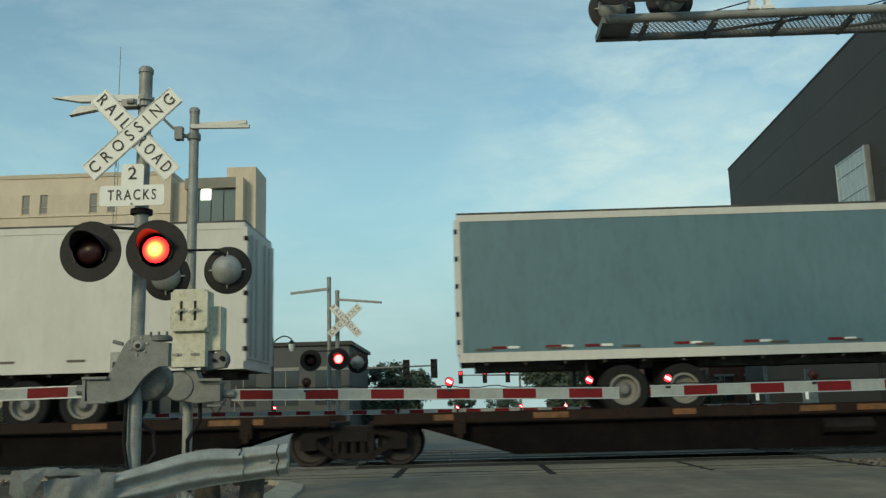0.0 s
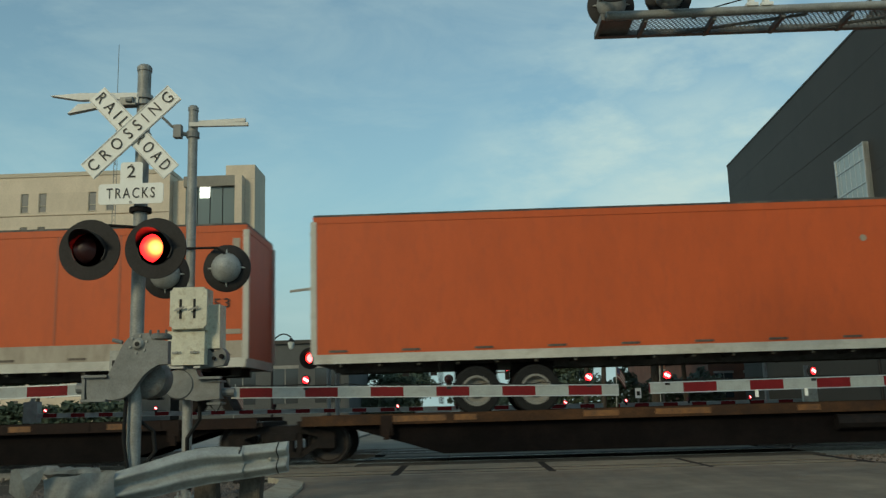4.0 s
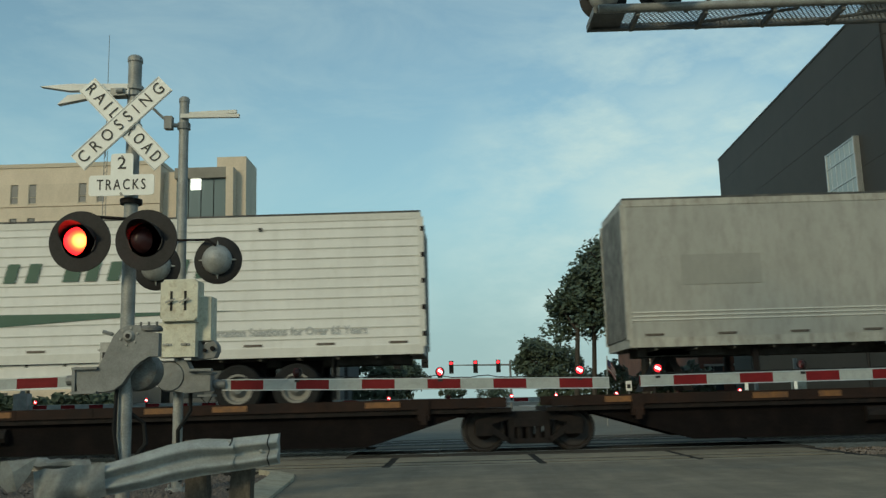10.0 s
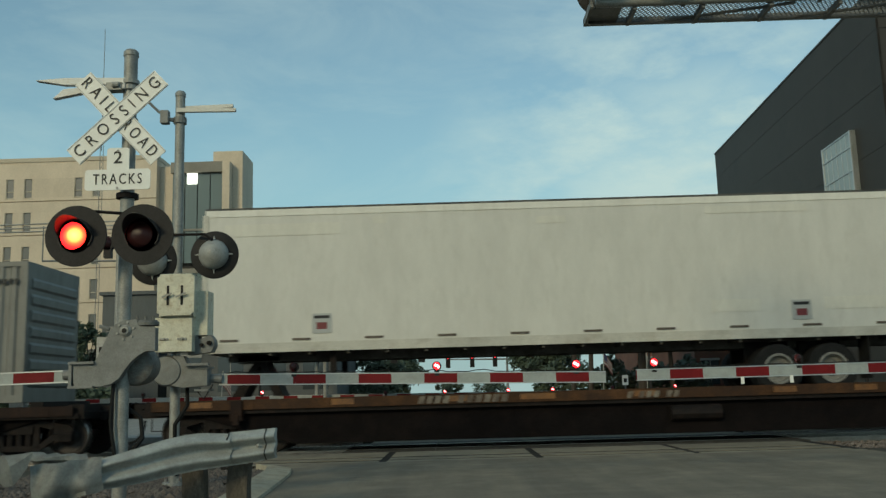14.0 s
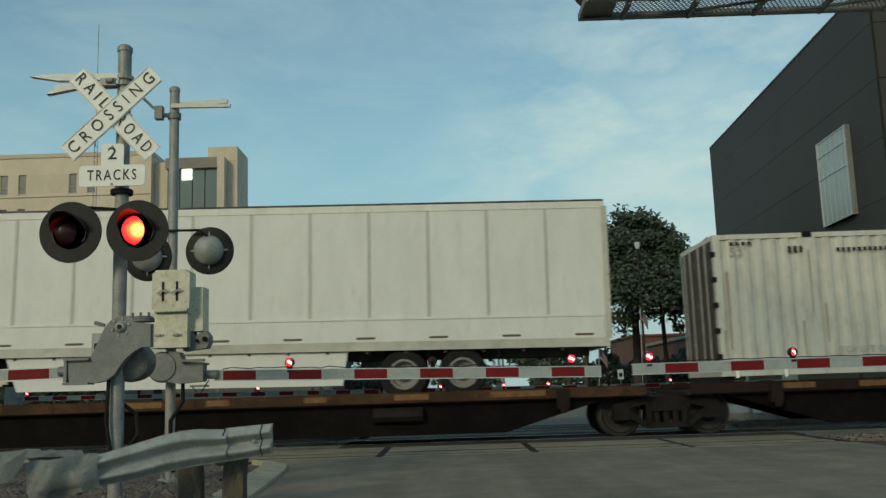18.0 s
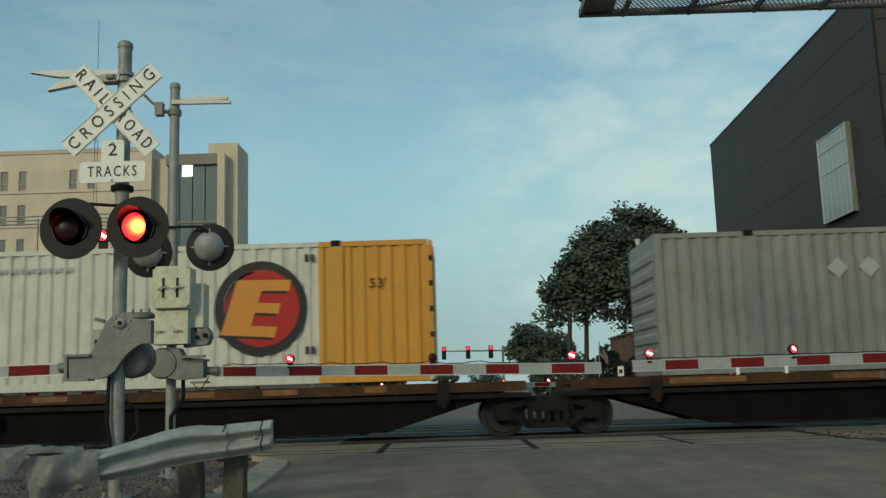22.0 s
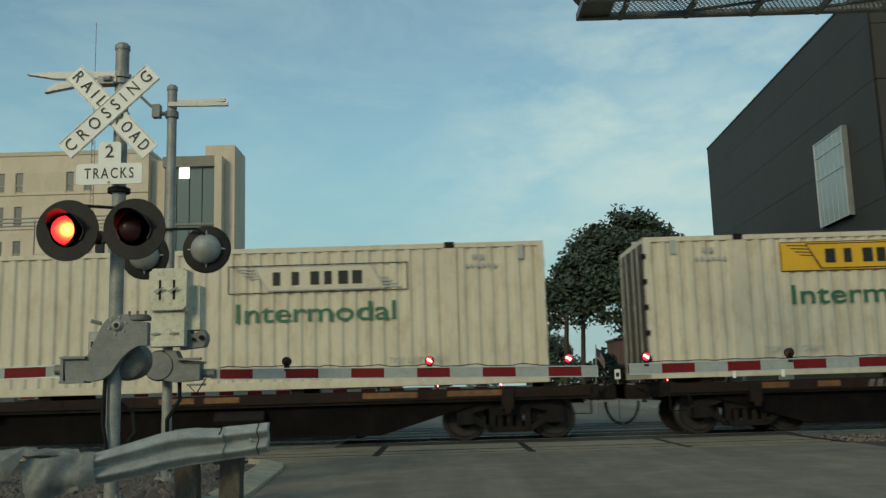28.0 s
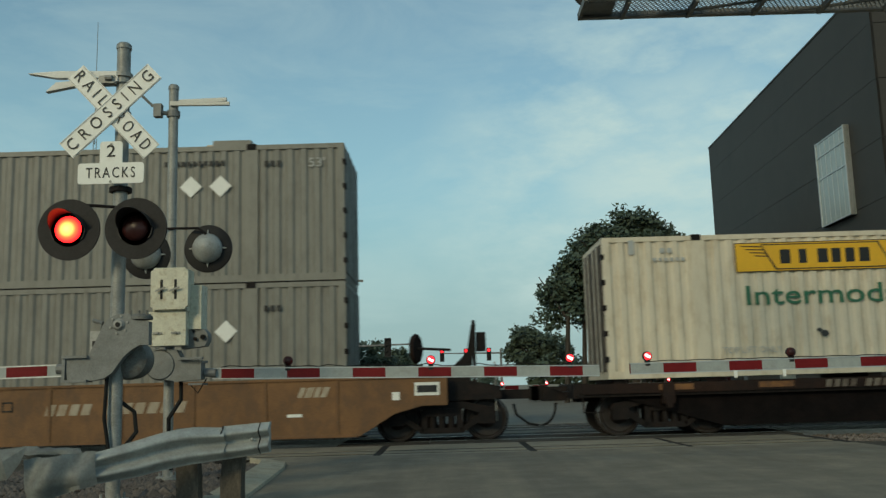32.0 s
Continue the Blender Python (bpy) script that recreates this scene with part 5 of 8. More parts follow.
letter_bars(abf, SIGNWHITE, 3.35, 4.05, 3.25, 3.42, [5], 0.02, out=0.022)
sign(abf, "badge_swash", SIGNWHITE, [(2.8, 3.3), (3.15, 3.26), (3.2, 3.3), (2.85, 3.36)], out=0.022)
stencil(abf, -0.35, 2.47, 1.3, 0.07, INK_L)
diamond(abf, -3.3, 2.6, 0.2, BLUEGREY_L)
PATCH_P = paint("less_faded_white_paint", (0.66, 0.64, 0.57), (0.58, 0.56, 0.5), 0.6)
t19_ = plain(19, "plain white box trailer with faded patches", WHITE_P, seams=0, bogie="right", axles=(3.1, 4.2), top=4.91)
for x in (-5.6, 4.2):
    sign(t19_, "notice", BLUEGREY_L, rect(x - 0.13, x + 0.27, 2.3, 2.7))
    sign(t19_, "notice", MAROON_L, rect(x - 0.04, x + 0.18, 2.38, 2.52), out=0.02)
    sign(t19_, "notice", INK_L, rect(x - 0.09, x + 0.23, 2.6, 2.66), out=0.02)
for x0, x1, z0, z1 in ((-7.3, -4.9, 4.35, 4.6), (-4.2, -3.9, 4.55, 4.7), (-0.8, -0.2, 4.45, 4.6), (2.7, 4.8, 4.55, 4.7), (2.7, 3.7, 2.5, 2.75), (5.0, 7.9, 2.5, 2.75)):
    sign(t19_, "clean_patch", PATCH_P, rect(x0 - 0.25, x1 - 0.25, z0, z1), out=0.005)

# containers of the middle
GCONT2_P = paint("mid_grey_container_paint", (0.185, 0.187, 0.172), (0.125, 0.12, 0.11), 0.62)
for i in (20, 21, 22):
    ob = container(PLACE[i], "grey ribbed container with a lime green stripe" if i != 22 else "brownish grey ribbed container with a lime green stripe", GCONT2_P if i != 22 else DGCONT_P, doors_at=-1)
    sign(ob, "lime_stripe", LIME_L, rect(6.03, 6.25, 1.25, 3.94), out=0.008)
    if i != 21:
        sign(ob, "emblem_wedge", LIME_L, [(3.5, 3.4), (3.95, 3.24), (4.05, 3.0), (3.8, 3.12)])
        sign(ob, "emblem_wedge", LIME_L, [(3.5, 2.62), (3.9, 2.76), (4.05, 3.0), (3.8, 2.92)])
        letter_bars(ob, paint("navy_livery_paint", (0.045, 0.07, 0.13)), 4.15, 5.1, 2.98, 3.22, [4])
        stencil(ob, 4.15, 2.78, 0.95, 0.07)
    sign(ob, "lime_stripe", LIME_L, rect(-6.1, -5.9, 1.25, 3.94), out=0.008)
    words("53", 0.2, INK_L, ob, at(7.15, 2.66), width=0.34)
    stencil(ob, 6.6, 3.5, 1.2, 0.11, INK_L)
    stencil(ob, -0.8, 3.55, 1.6, 0.08, INK_L)
    diamond(ob, -4.2, 2.9, 0.21)
    words("53", 0.22, INK_L, ob, at(-6.95, 2.62), width=0.36)
for i, lab, skin in ((23, "off-white ribbed container with a faded placard", WCONT_P), (30, "off-white ribbed container with stencilled marks", WCONT_P), (31, "off-white ribbed container with a faded placard", WCONT_P), (32, "off-white ribbed container with a faded placard", WCONT_P)):
    ob = container(PLACE[i], lab, skin, rail=CLEAN_P if i == 30 else None, length=SPAN.get(i, FULL), doors_at=-1 if i in (23, 30) else 1)
    near_end = 1 if i in (23, 30) else -1
    diamond(ob, 5.05 if i == 23 else 4.9 if i == 30 else -5.2, 3.2, 0.2, SIGNWHITE)
    stencil(ob, 4.5 if near_end > 0 else -5.4, 3.5, 1.2, 0.12, INK_L if i == 30 else BLUEGREY_L)
    stencil(ob, 4.4, 3.52, 1.3, 0.1, BLUEGREY_L)
    stencil(ob, 6.3, 3.55, 0.35, 0.14, INK_L)
    stencil(ob, 7.3, 3.72, 0.3, 0.08, INK_L)
    if i == 23:
        for x, z, h in ((-5.98, 2.9, 0.7), (-5.72, 2.1, 0.4), (-6.2, 1.8, 0.35), (-7.7, 2.4, 0.8), (-7.82, 1.7, 0.3)):
            sign(ob, "rust_streak", DIRTY_P, [(x - 0.02, z + h), (x + 0.02, z + h), (x + 0.008, z - h), (x - 0.008, z - h)], out=0.006)
        words("TOP LIFT ONLY", 0.14, BLUEGREY_L, ob, at(-4.9, 1.53), width=1.25)
        stencil(ob, -6.4, 3.55, 0.35, 0.14, INK_L)
        stencil(ob, -5.4, 3.55, 1.1, 0.08, INK_L)
        stencil(ob, -7.6, 3.74, 0.5, 0.07, INK_L)
    words("53'", 0.2, INK_L if i in (23, 30) else BLUEGREY_L, ob, at(7.55, 3.6), width=0.34)
    words("53'", 0.2, BLUEGREY_L, ob, at(-7.45, 3.6), width=0.34)
    words("TOP LIFT ONLY", 0.14, BLUEGREY_L, ob, at(5.4, 1.53), width=1.25)
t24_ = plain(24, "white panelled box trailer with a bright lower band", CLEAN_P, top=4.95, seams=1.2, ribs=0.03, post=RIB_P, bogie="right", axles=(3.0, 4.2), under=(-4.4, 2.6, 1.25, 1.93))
bm = bmesh.new()
slab(bm, rect(-7.85, 7.85, 2.12, 2.6), SIDE - 0.016, SIDE)
part("lower_band", bm, CLEAN_P, t24_, "clean white lower band")
bm = bmesh.new()
slab(bm, rect(-7.85, 7.85, 2.56, 2.61), SIDE - 0.03, SIDE - 0.016)
part("rub_rail", bm, CLEAN_P, t24_)
leaning(t24_, 0.0115, -8.0)
ORANGE2_L = paint("amber_livery_paint", (0.62, 0.25, 0.025), (0.5, 0.2, 0.03), 0.68)
t26_ = plain(26, "plain white box trailer with small notices", WHITE_P, seams=0, bogie="right", top=4.9, bottom=1.93)
for x in (-4.9, 4.3):
    sign(t26_, "notice", SIGNWHITE, rect(x - 0.02, x + 0.13, 2.5, 2.88))
    sign(t26_, "notice", BLUEGREY_L, rect(x + 0.13, x + 0.4, 2.5, 2.9))
    sign(t26_, "notice_mark", ORANGE2_L, rect(x + 0.2, x + 0.33, 2.55, 2.76), out=0.02)
    sign(t26_, "notice_mark", INK_L, rect(x + 0.16, x + 0.37, 2.82, 2.88), out=0.02)
sign(t26_, "scuff_plate", CLEAN_P, rect(4.25, 7.85, 2.16, 2.36), out=0.008)
sign(t26_, "scrape", CLEAN_P, rect(2.85, 3.3, 4.42, 4.5), out=0.006)
bm = bmesh.new()
slab(bm, [(-4.4, 1.84), (-3.3, 1.84), (-3.62, 1.3), (-3.72, 0.86), (-3.98, 0.86), (-4.08, 1.3)], -0.5, 0.5)
part("support_stand", bm, DARKSTEEL, t26_, "dark funnel-shaped stand under the floor")
c27 = container(PLACE[27], "white container with wide ribs and raised posts", CLEAN_P, pitch=0.56, deep=0.010)
for x in (5.93, 6.55, -5.93, -6.55):
    quickbox("raised_post", CLEAN_P, c27, (x - 0.12, x + 0.12, SIDE - 0.03, SIDE + 0.02, 1.2, 3.95))
stencil(c27, -0.35, 3.62, 0.35, 0.14, INK_L)
stencil(c27, 6.7, 3.6, 0.3, 0.14, INK_L)
stencil(c27, 6.1, 2.4, 0.35, 0.1, BLUEGREY_L)
c28 = container(PLACE[28], "grey ribbed container with a purple sign", GCONT_P, ribbed_ends=True)
sign(c28, "purple_sign", PURPLE_L, rect(2.27, 6.05, 2.69, 3.64))
letter_bars(c28, SIGNWHITE, 2.48, 3.22, 2.98, 3.36, [3], out=0.022)
letter_bars(c28, ORANGE_L, 3.24, 3.88, 2.98, 3.36, [2], out=0.022)
words("MultiModal", 0.26, SIGNWHITE, c28, at(4.95, 3.1, 0.024), width=1.75)
for x in (-3.55, -4.2):
    diamond(c28, x, 3.15, 0.22, BLUEGREY_L)
stencil(c28, 6.5, 3.55, 0.3, 0.12, INK_L)
c29 = container(PLACE[29], "off-white container with an orange end and a round emblem", WCONT_P, bottom=DECK + 0.06)
YE = paint("yellow_orange_container_paint", (0.60, 0.28, 0.03), (0.45, 0.22, 0.04), 0.66)
PITCH = 15.76 / 56
x0, x1 = 7.88 - 8 * PITCH, 7.88
bm = bmesh.new()
ribbed_side(bm, x0, x1, SIDE + 0.006, 1.27, 3.92, 0.28, 0.036, -1)
part("orange_end", bm, YE, c29, "yellow-orange painted end")
quickbox("orange_rail", YE, c29, (x0, x1, SIDE - 0.008, SIDE + 0.0, 1.12, 1.27))
quickbox("orange_rail", YE, c29, (x0, x1, SIDE - 0.008, SIDE + 0.0, 3.91, 4.015))
quickbox("orange_post", YE, c29, (5.84, 6.14, SIDE - 0.010, SIDE + 0.0, 1.28, 3.90))
quickbox("orange_post", YE, c29, (7.79, 7.944, SIDE - 0.010, SIDE + 0.0, 1.28, 3.90))
for xe in (7.945, -7.985):
    quickbox("orange_end_wall", YE, c29, (xe, xe + 0.04, SIDE, -SIDE, 1.15, 3.99))
sign(c29, "emblem_disc", INK_L, disc_pts(4.44, 2.68, 0.955, 0.975), out=0.020)
sign(c29, "emblem_disc", paint("red_livery_paint", (0.42, 0.022, 0.022), (0.3, 0.025, 0.025), 0.66, spec=0.25), disc_pts(4.46, 2.68, 0.775, 0.795), out=0.026)
BEND = [(-0.85, -0.54), (0.30, -0.62), (0.36, -0.40), (-0.2, -0.36), (-0.12, -0.08), (0.38, -0.12), (0.44, 0.10), (-0.05, 0.13), (0.02, 0.38), (0.62, 0.36), (0.66, 0.60), (-0.5, 0.62)]
sign(c29, "emblem_shade", INK_L, [(4.385 + 0.96 * a, 2.62 + 0.96 * b) for a, b in BEND], out=0.032)
sign(c29, "emblem_bar", ORANGE2_L, [(4.44 + 0.96 * a, 2.67 + 0.96 * b) for a, b in BEND], out=0.040)
arc(c29, "emblem_gleam", SIGNWHITE, 4.44, 2.68, 0.76, 0.78, 0.05, 0.04, 102, 168, 0.030)
sign(c29, "notice", SIGNWHITE, rect(-5.0, -4.1, 2.75, 3.35))
sign(c29, "notice_mark", BLUEGREY_L, [(-4.75, 2.95), (-4.35, 2.95), (-4.55, 3.2)], out=0.02)
words("53'", 0.2, INK_L, c29, at(6.85, 3.12), width=0.34)
stencil(c29, 5.35, 3.62, 0.24, 0.15, INK_L)
stencil(c29, 5.35, 1.72, 0.24, 0.15, INK_L)
stencil(c29, -6.8, 3.55, 1.3, 0.12, BLUEGREY_L)
stencil(c29, -1.0, 3.55, 1.6, 0.1, BLUEGREY_L)
words("53'", 0.2, INK_L, c29, at(-6.6, 3.1), width=0.34)

# cream containers of the tail
RUST = paint("rust_bleed", (0.16, 0.07, 0.03), (0.10, 0.05, 0.03), 0.5)
BLEED = paint("tan_rust_stain", (0.53, 0.43, 0.29), (0.46, 0.36, 0.23), 0.55)
TAPE = paint("black_repair_tape", (0.03, 0.03, 0.03), (0.05, 0.05, 0.05), 0.6)


def maker_sign(ob, x0, x1, z0, z1, plate, wz, word, framed=False, ink=None):
    """A framed plate with a name in bars and a winged scroll, and the word below it."""
    if plate:
        if framed:
            sign(ob, "sign_border", INK_L, rect(x0 - 0.07, x1 + 0.07, z0 - 0.07, z1 + 0.07), out=-0.004)
        sign(ob, "sign_plate", plate, rect(x0, x1, z0, z1), out=0.0)
    for a in (rect(x0, x1, z1 - 0.016, z1), rect(x0, x1, z0, z0 + 0.016), rect(x0, x0 + 0.016, z0, z1), rect(x1 - 0.016, x1, z0, z1)):
        sign(ob, "sign_border", INK_L, a, out=0.004)
    h = z1 - z0
    line = INK_L if plate else BLUEGREY_L
    for k in range(4):
        zz = z1 - 0.06 - 0.07 * h * k * 1.6
        sign(ob, "scroll_line", line, [(x0 + 0.12 + 0.09 * k, zz), (x0 + 0.6 + 0.05 * k, zz - 0.02), (x0 + 0.6 + 0.05 * k, zz - 0.04), (x0 + 0.14 + 0.09 * k, zz - 0.02)], out=0.006)
        zb = z0 + 0.06 + 0.07 * h * k * 1.6
        sign(ob, "scroll_line", line, [(x1 - 0.55 - 0.05 * k, zb), (x1 - 0.12 - 0.09 * k, zb), (x1 - 0.14 - 0.09 * k, zb + 0.02), (x1 - 0.55 - 0.05 * k, zb + 0.035)], out=0.006)
    band = [(x0 + 0.84, z0 + 0.1 * h), (x1 - 0.5, z0 + 0.1 * h), (x1 - 0.76, z0 + 0.9 * h), (x0 + 0.56, z0 + 0.9 * h)]
    sign(ob, "name_plate_edge", line, [(a + (0.03 if a > (x0 + x1) / 2 else -0.03), b + (0.022 if b > (z0 + z1) / 2 else -0.022)) for a, b in band], out=0.008)
    sign(ob, "name_plate", plate or CREAM_P, band, out=0.011)
    letter_bars(ob, INK_L, x0 + 0.92, x1 - 0.86, z0 + 0.26 * h, z0 + 0.74 * h, [1, 1, 4], out=0.016, gapword=0.35)
    words(word, 0.40, ink or GREEN_L, ob, at((x0 + x1) / 2 - 0.05, wz, 0.008), width=3.28, bold=0.005)


for i, sx, plate, framed in ((33, -5.13, YELLOW_L, False), (34, 1.57, None, False), (35, -5.13, YELLOW_L, False), (36, 1.42, None, False), (39, 1.6, None, False), (40, -5.2, YELLOW_L, False)):
    lab = {33: "worn off-white ribbed container with a yellow sign", 40: "rusty patched cream container with a yellow sign"}.get(i, "cream ribbed container with a yellow sign" if plate else "cream ribbed container with a plain framed sign")
    ob = container(PLACE[i], lab, CREAM_P, doors_at=-1)
    z0, z1 = {36: (3.03, 3.61), 39: (3.17, 3.83)}.get(i, (3.17, 3.78))
    maker_sign(ob, sx, sx + 3.7, z0, z1, plate, {36: 2.6, 34: 2.66, 39: 2.88}.get(i, 2.67), "Intermodal")
    words("TOP LIFT ONLY", 0.13, BLUEGREY_L, ob, at(-5.0 if sx < 0 else 5.3, 1.58), width=1.2)
    sgn = 1 if sx > 0 else -1
    for x in (6.6, -6.6):
        stencil(ob, x - 0.3, 3.45, 0.7, 0.07)
        stencil(ob, x - 0.15, 3.62, 0.3, 0.1)
        sign(ob, "slot_patch", BLUEGREY_L, rect(x + sgn * 0.8, x + sgn * 0.8 + 0.12, 3.6, 3.9))
    if i in (35, 40):
        diamond(ob, 0.1, 3.25, 0.2, BLUEGREY_L if i == 35 else SIGNWHITE)
        diamond(ob, 0.1, 1.75, 0.2, BLUEGREY_L if i == 35 else SIGNWHITE)
    rr = random.Random(i)
    if i == 40:
        for x, z in [(-1.5 + 0.25 * k, 3.84 + rr.uniform(-0.02, 0.02)) for k in range(14)] + [(2.8 + 0.2 * k, 2.2) for k in range(5)] + [(-3.6, 1.95), (-3.5, 1.88), (-0.2, 1.7), (0.25, 1.7), (0.15, 3.2), (3.2, 1.7), (3.5, 3.86), (3.7, 3.86), (1.2, 2.3), (-0.7, 2.2)]:
            s_ = rr.uniform(0.03, 0.08)
            sign(ob, "repair_patch", TAPE, disc_pts(x, z, s_ * 1.2, s_, 8), out=0.012)
        for x, z in ((6.0, 2.4), (7.9, 2.95), (7.6, 1.9), (7.0, 1.6)):
            sign(ob, "rust_streak", RUST, [(x - 0.04, z + 0.3), (x + 0.04, z + 0.3), (x + 0.02, z - 0.35), (x - 0.02, z - 0.35)], out=0.010)
        for x, z, h in ((7.45, 1.75, 0.5), (7.86, 1.9, 0.7), (7.93, 2.3, 0.5), (6.05, 1.9, 0.4), (7.25, 2.9, 0.4), (6.35, 3.3, 0.3), (2.9, 1.95, 0.2), (3.3, 1.95, 0.22), (0.1, 3.55, 0.16)):
            sign(ob, "rust_streak", BLEED, [(x - 0.05, z + h), (x + 0.05, z + h), (x + 0.025, z - h), (x - 0.025, z - h)], out=0.007)
        sign(ob, "rust_patch", RUST, disc_pts(7.93, 3.05, 0.12, 0.17, 12), out=0.011)
    if i in (35, 33, 39):
        for k in range(9):
            x, z = rr.uniform(-2.5, 2.5), rr.uniform(1.5, 2.3)
            sign(ob, "rust_streak", RUST, [(x - 0.03, z + 0.04), (x + 0.03, z + 0.04), (x + 0.015, z - 0.12), (x - 0.015, z - 0.12)], out=0.010)
WARMCONT_P = paint("warm_white_container_paint", (0.70, 0.665, 0.575), (0.56, 0.52, 0.43), 0.67)
c37 = container(PLACE[37], "clean white ribbed container with a framed yellow sign", WARMCONT_P, rail=CLEAN_P, length=16.15, height=2.97)
maker_sign(c37, 1.58, 5.4, 2.55, 3.54, YELLOW_L, 2.22, "Intermodal", True, INK_L)
holder(c37, 0.02, 3.25, 0.22, BLUEGREY_L)
holder(c37, 0.02, 1.75, 0.22, BLUEGREY_L)
words("TOP LIFT ONLY", 0.13, BLUEGREY_L, c37, at(5.35, 1.55), width=1.2)
t38 = plain(38, "plain white box trailer with faint scraped-off letters", CLEAN_P, seams=0, rail=WHITE_P, top=4.87, bottom=1.93, axles=(3.4, 4.6), under=(-2.55, 4.25, 1.1, 1.93))
stencil(t38, -6.7, 4.28, 2.1, 0.13)
stencil(t38, -6.4, 3.72, 1.9, 0.1)
stencil(t38, -6.4, 3.52, 1.9, 0.07)

# ---- the double-stack well car ----
GWELL_P = paint("weathered_grey_container_paint", (0.212, 0.208, 0.182), (0.145, 0.137, 0.118), 0.6)
lower = container(PLACE[41], "lower grey ribbed container in a well car", GWELL_P, bottom=0.34, length=16.15, group="containers stacked in the well car")
upper = container(PLACE[41], "upper grey ribbed container stacked on another", GWELL_P, bottom=3.27, length=16.15, group="containers stacked in the well car")
for x, z, ob in ((4.86, 5.3, upper), (5.48, 5.3, upper), (5.62, 2.26, lower)):
    diamond(ob, x, z, 0.23)
stencil(upper, 4.3, 5.75, 1.3, 0.1, INK_L)
stencil(upper, 6.4, 5.7, 0.4, 0.12, INK_L)
stencil(lower, 6.4, 2.65, 0.4, 0.12, INK_L)
words("53'", 0.2, BLUEGREY_L, upper, at(7.5, 5.75), width=0.34)
quickbox("raised_plate", GWELL_P, upper, (5.3, 6.1, SIDE + 0.05, -SIDE - 0.05, 6.12, 6.3))
well = riding("well_car", "ochre double-stack well car with stencilled numbers", "rail car", "", PLACE[41])
well["s"] = PLACE[41]
for y0, y1 in ((-1.5, -1.36), (1.36, 1.5)):
    bm = bmesh.new()
    slab(bm, [(-8.4, 0.1), (8.35, 0.1), (9.05, 0.52), (9.6, 0.66), (10.1, 0.66), (10.1, 1.22), (-10.1, 1.22), (-10.1, 0.66), (-9.05, 0.52)], y0, y1)
    soften(bm, 0.012)
    part("side_sill", bm, WELLTAN, well, "ochre side wall of the well")
    bm = bmesh.new()
    box(bm, -10.1, 10.1, y0 - 0.03, y1 + 0.03, 1.21, 1.26)
    box(bm, -8.3, 8.3, y0 - 0.03, y1 + 0.03, 0.08, 0.13)
    part("sill_flange", bm, WELLTAN, well)
me = None
for k in range(12):
    x = -7.9 + 15.8 * k / 11
    if me is None:
        me = quickbox("stiffener", WELLTAN, well, (-0.03, 0.03, -1.525, -1.5, 0.12, 1.21))
        me.matrix_local = Matrix.Translation((x, 0, 0))
    else:
        again("stiffener", me.data, well, Matrix.Translation((x, 0, 0)))
bm = bmesh.new()
for k in range(7):
    x = -7.8 + 2.6 * k
    box(bm, x - 0.2, x + 0.2, -1.4, 1.4, 0.22, 0.335)
part("well_floor", bm, DARKSTEEL, well)
for d in (1, -1):
    bm = bmesh.new()
    slab(bm, [(d * 8.3, 0.7), (d * 8.3, 1.3), (d * 9.4, 1.36), (d * 11.2, 1.0), (d * 11.2, 0.75)], -1.1, 1.1)
    part("end_platform", bm, DARKSTEEL, well)
    truck(well, d * 9.98)
bm = bmesh.new()
box(bm, 11.0, 12.04, -0.14, 0.14, 0.72, 0.92)
box(bm, 11.9, 12.06, -0.2, 0.2, 0.68, 0.98)
part("coupler", bm, DARKSTEEL, well)
bm = bmesh.new()
pipe(bm, [(11.5, -0.35, 0.62), (11.55, -0.36, 0.4), (11.8, -0.36, 0.2), (12.03, -0.36, 0.16)], 0.028)
part("brake_hose", bm, RUBBER, well)
# hand brake: wheel on a slanted stand with a ladder post
bm = bmesh.new()
lathe(bm, (9.45, -0.1, 1.85), (0.9, -0.3, 0), [(-0.05, 0.3), (0.0, 0.33), (0.05, 0.3), (0.05, 0.1)], 20)
part("brake_drum", bm, RUSTSILL, well)
bm = bmesh.new()
slab(bm, [(9.9, 1.1), (10.6, 1.1), (10.75, 2.32), (10.65, 2.32), (10.55, 1.75)], -0.3, -0.2)
box(bm, 10.66, 10.73, -0.6, -0.53, 1.0, 2.4)
box(bm, 10.75, 10.95, -0.5, -0.2, 1.75, 2.15)
pipe(bm, [(9.5, -0.2, 1.85), (10.2, -0.25, 1.8)], 0.03)
part("brake_stand", bm, DARKSTEEL, well)
bm = bmesh.new()
for z in (1.1, 1.45, 1.8):
    pipe(bm, [(11.1, -1.0, z - 0.4), (11.1, -0.4, z - 0.4)], 0.015)
pipe(bm, [(11.1, -1.0, 0.3), (11.1, -1.0, 1.5)], 0.015)
part("grab_rail", bm, GALV, well)
y = -1.506
WELLMARK_P = paint("worn_white_stencil_paint", (0.40, 0.35, 0.27), (0.24, 0.16, 0.09), 0.56)
bars("stencilled_number", WELLMARK_P, well, 2.05, 0.66, y, [0.17, 0.17, 0.17, 0.17, -0.2, 0.2, 0.2, 0.2, 0.2, 0.2, 0.2], 0.22, 0.07, 0.07, label="white stencilled number in bars")
bars("stencil", WELLMARK_P, well, 7.1, 0.88, y, [0.1, 0.14, 0.1, 0.12], 0.2, 0.04, 0.08)
quickbox("data_plate", SIGNWHITE, well, (9.45, 9.95, y - 0.006, y, 0.86, 1.12))
quickbox("data_plate_mark", INK_L, well, (9.5, 9.9, y - 0.011, y - 0.007, 0.92, 1.06))
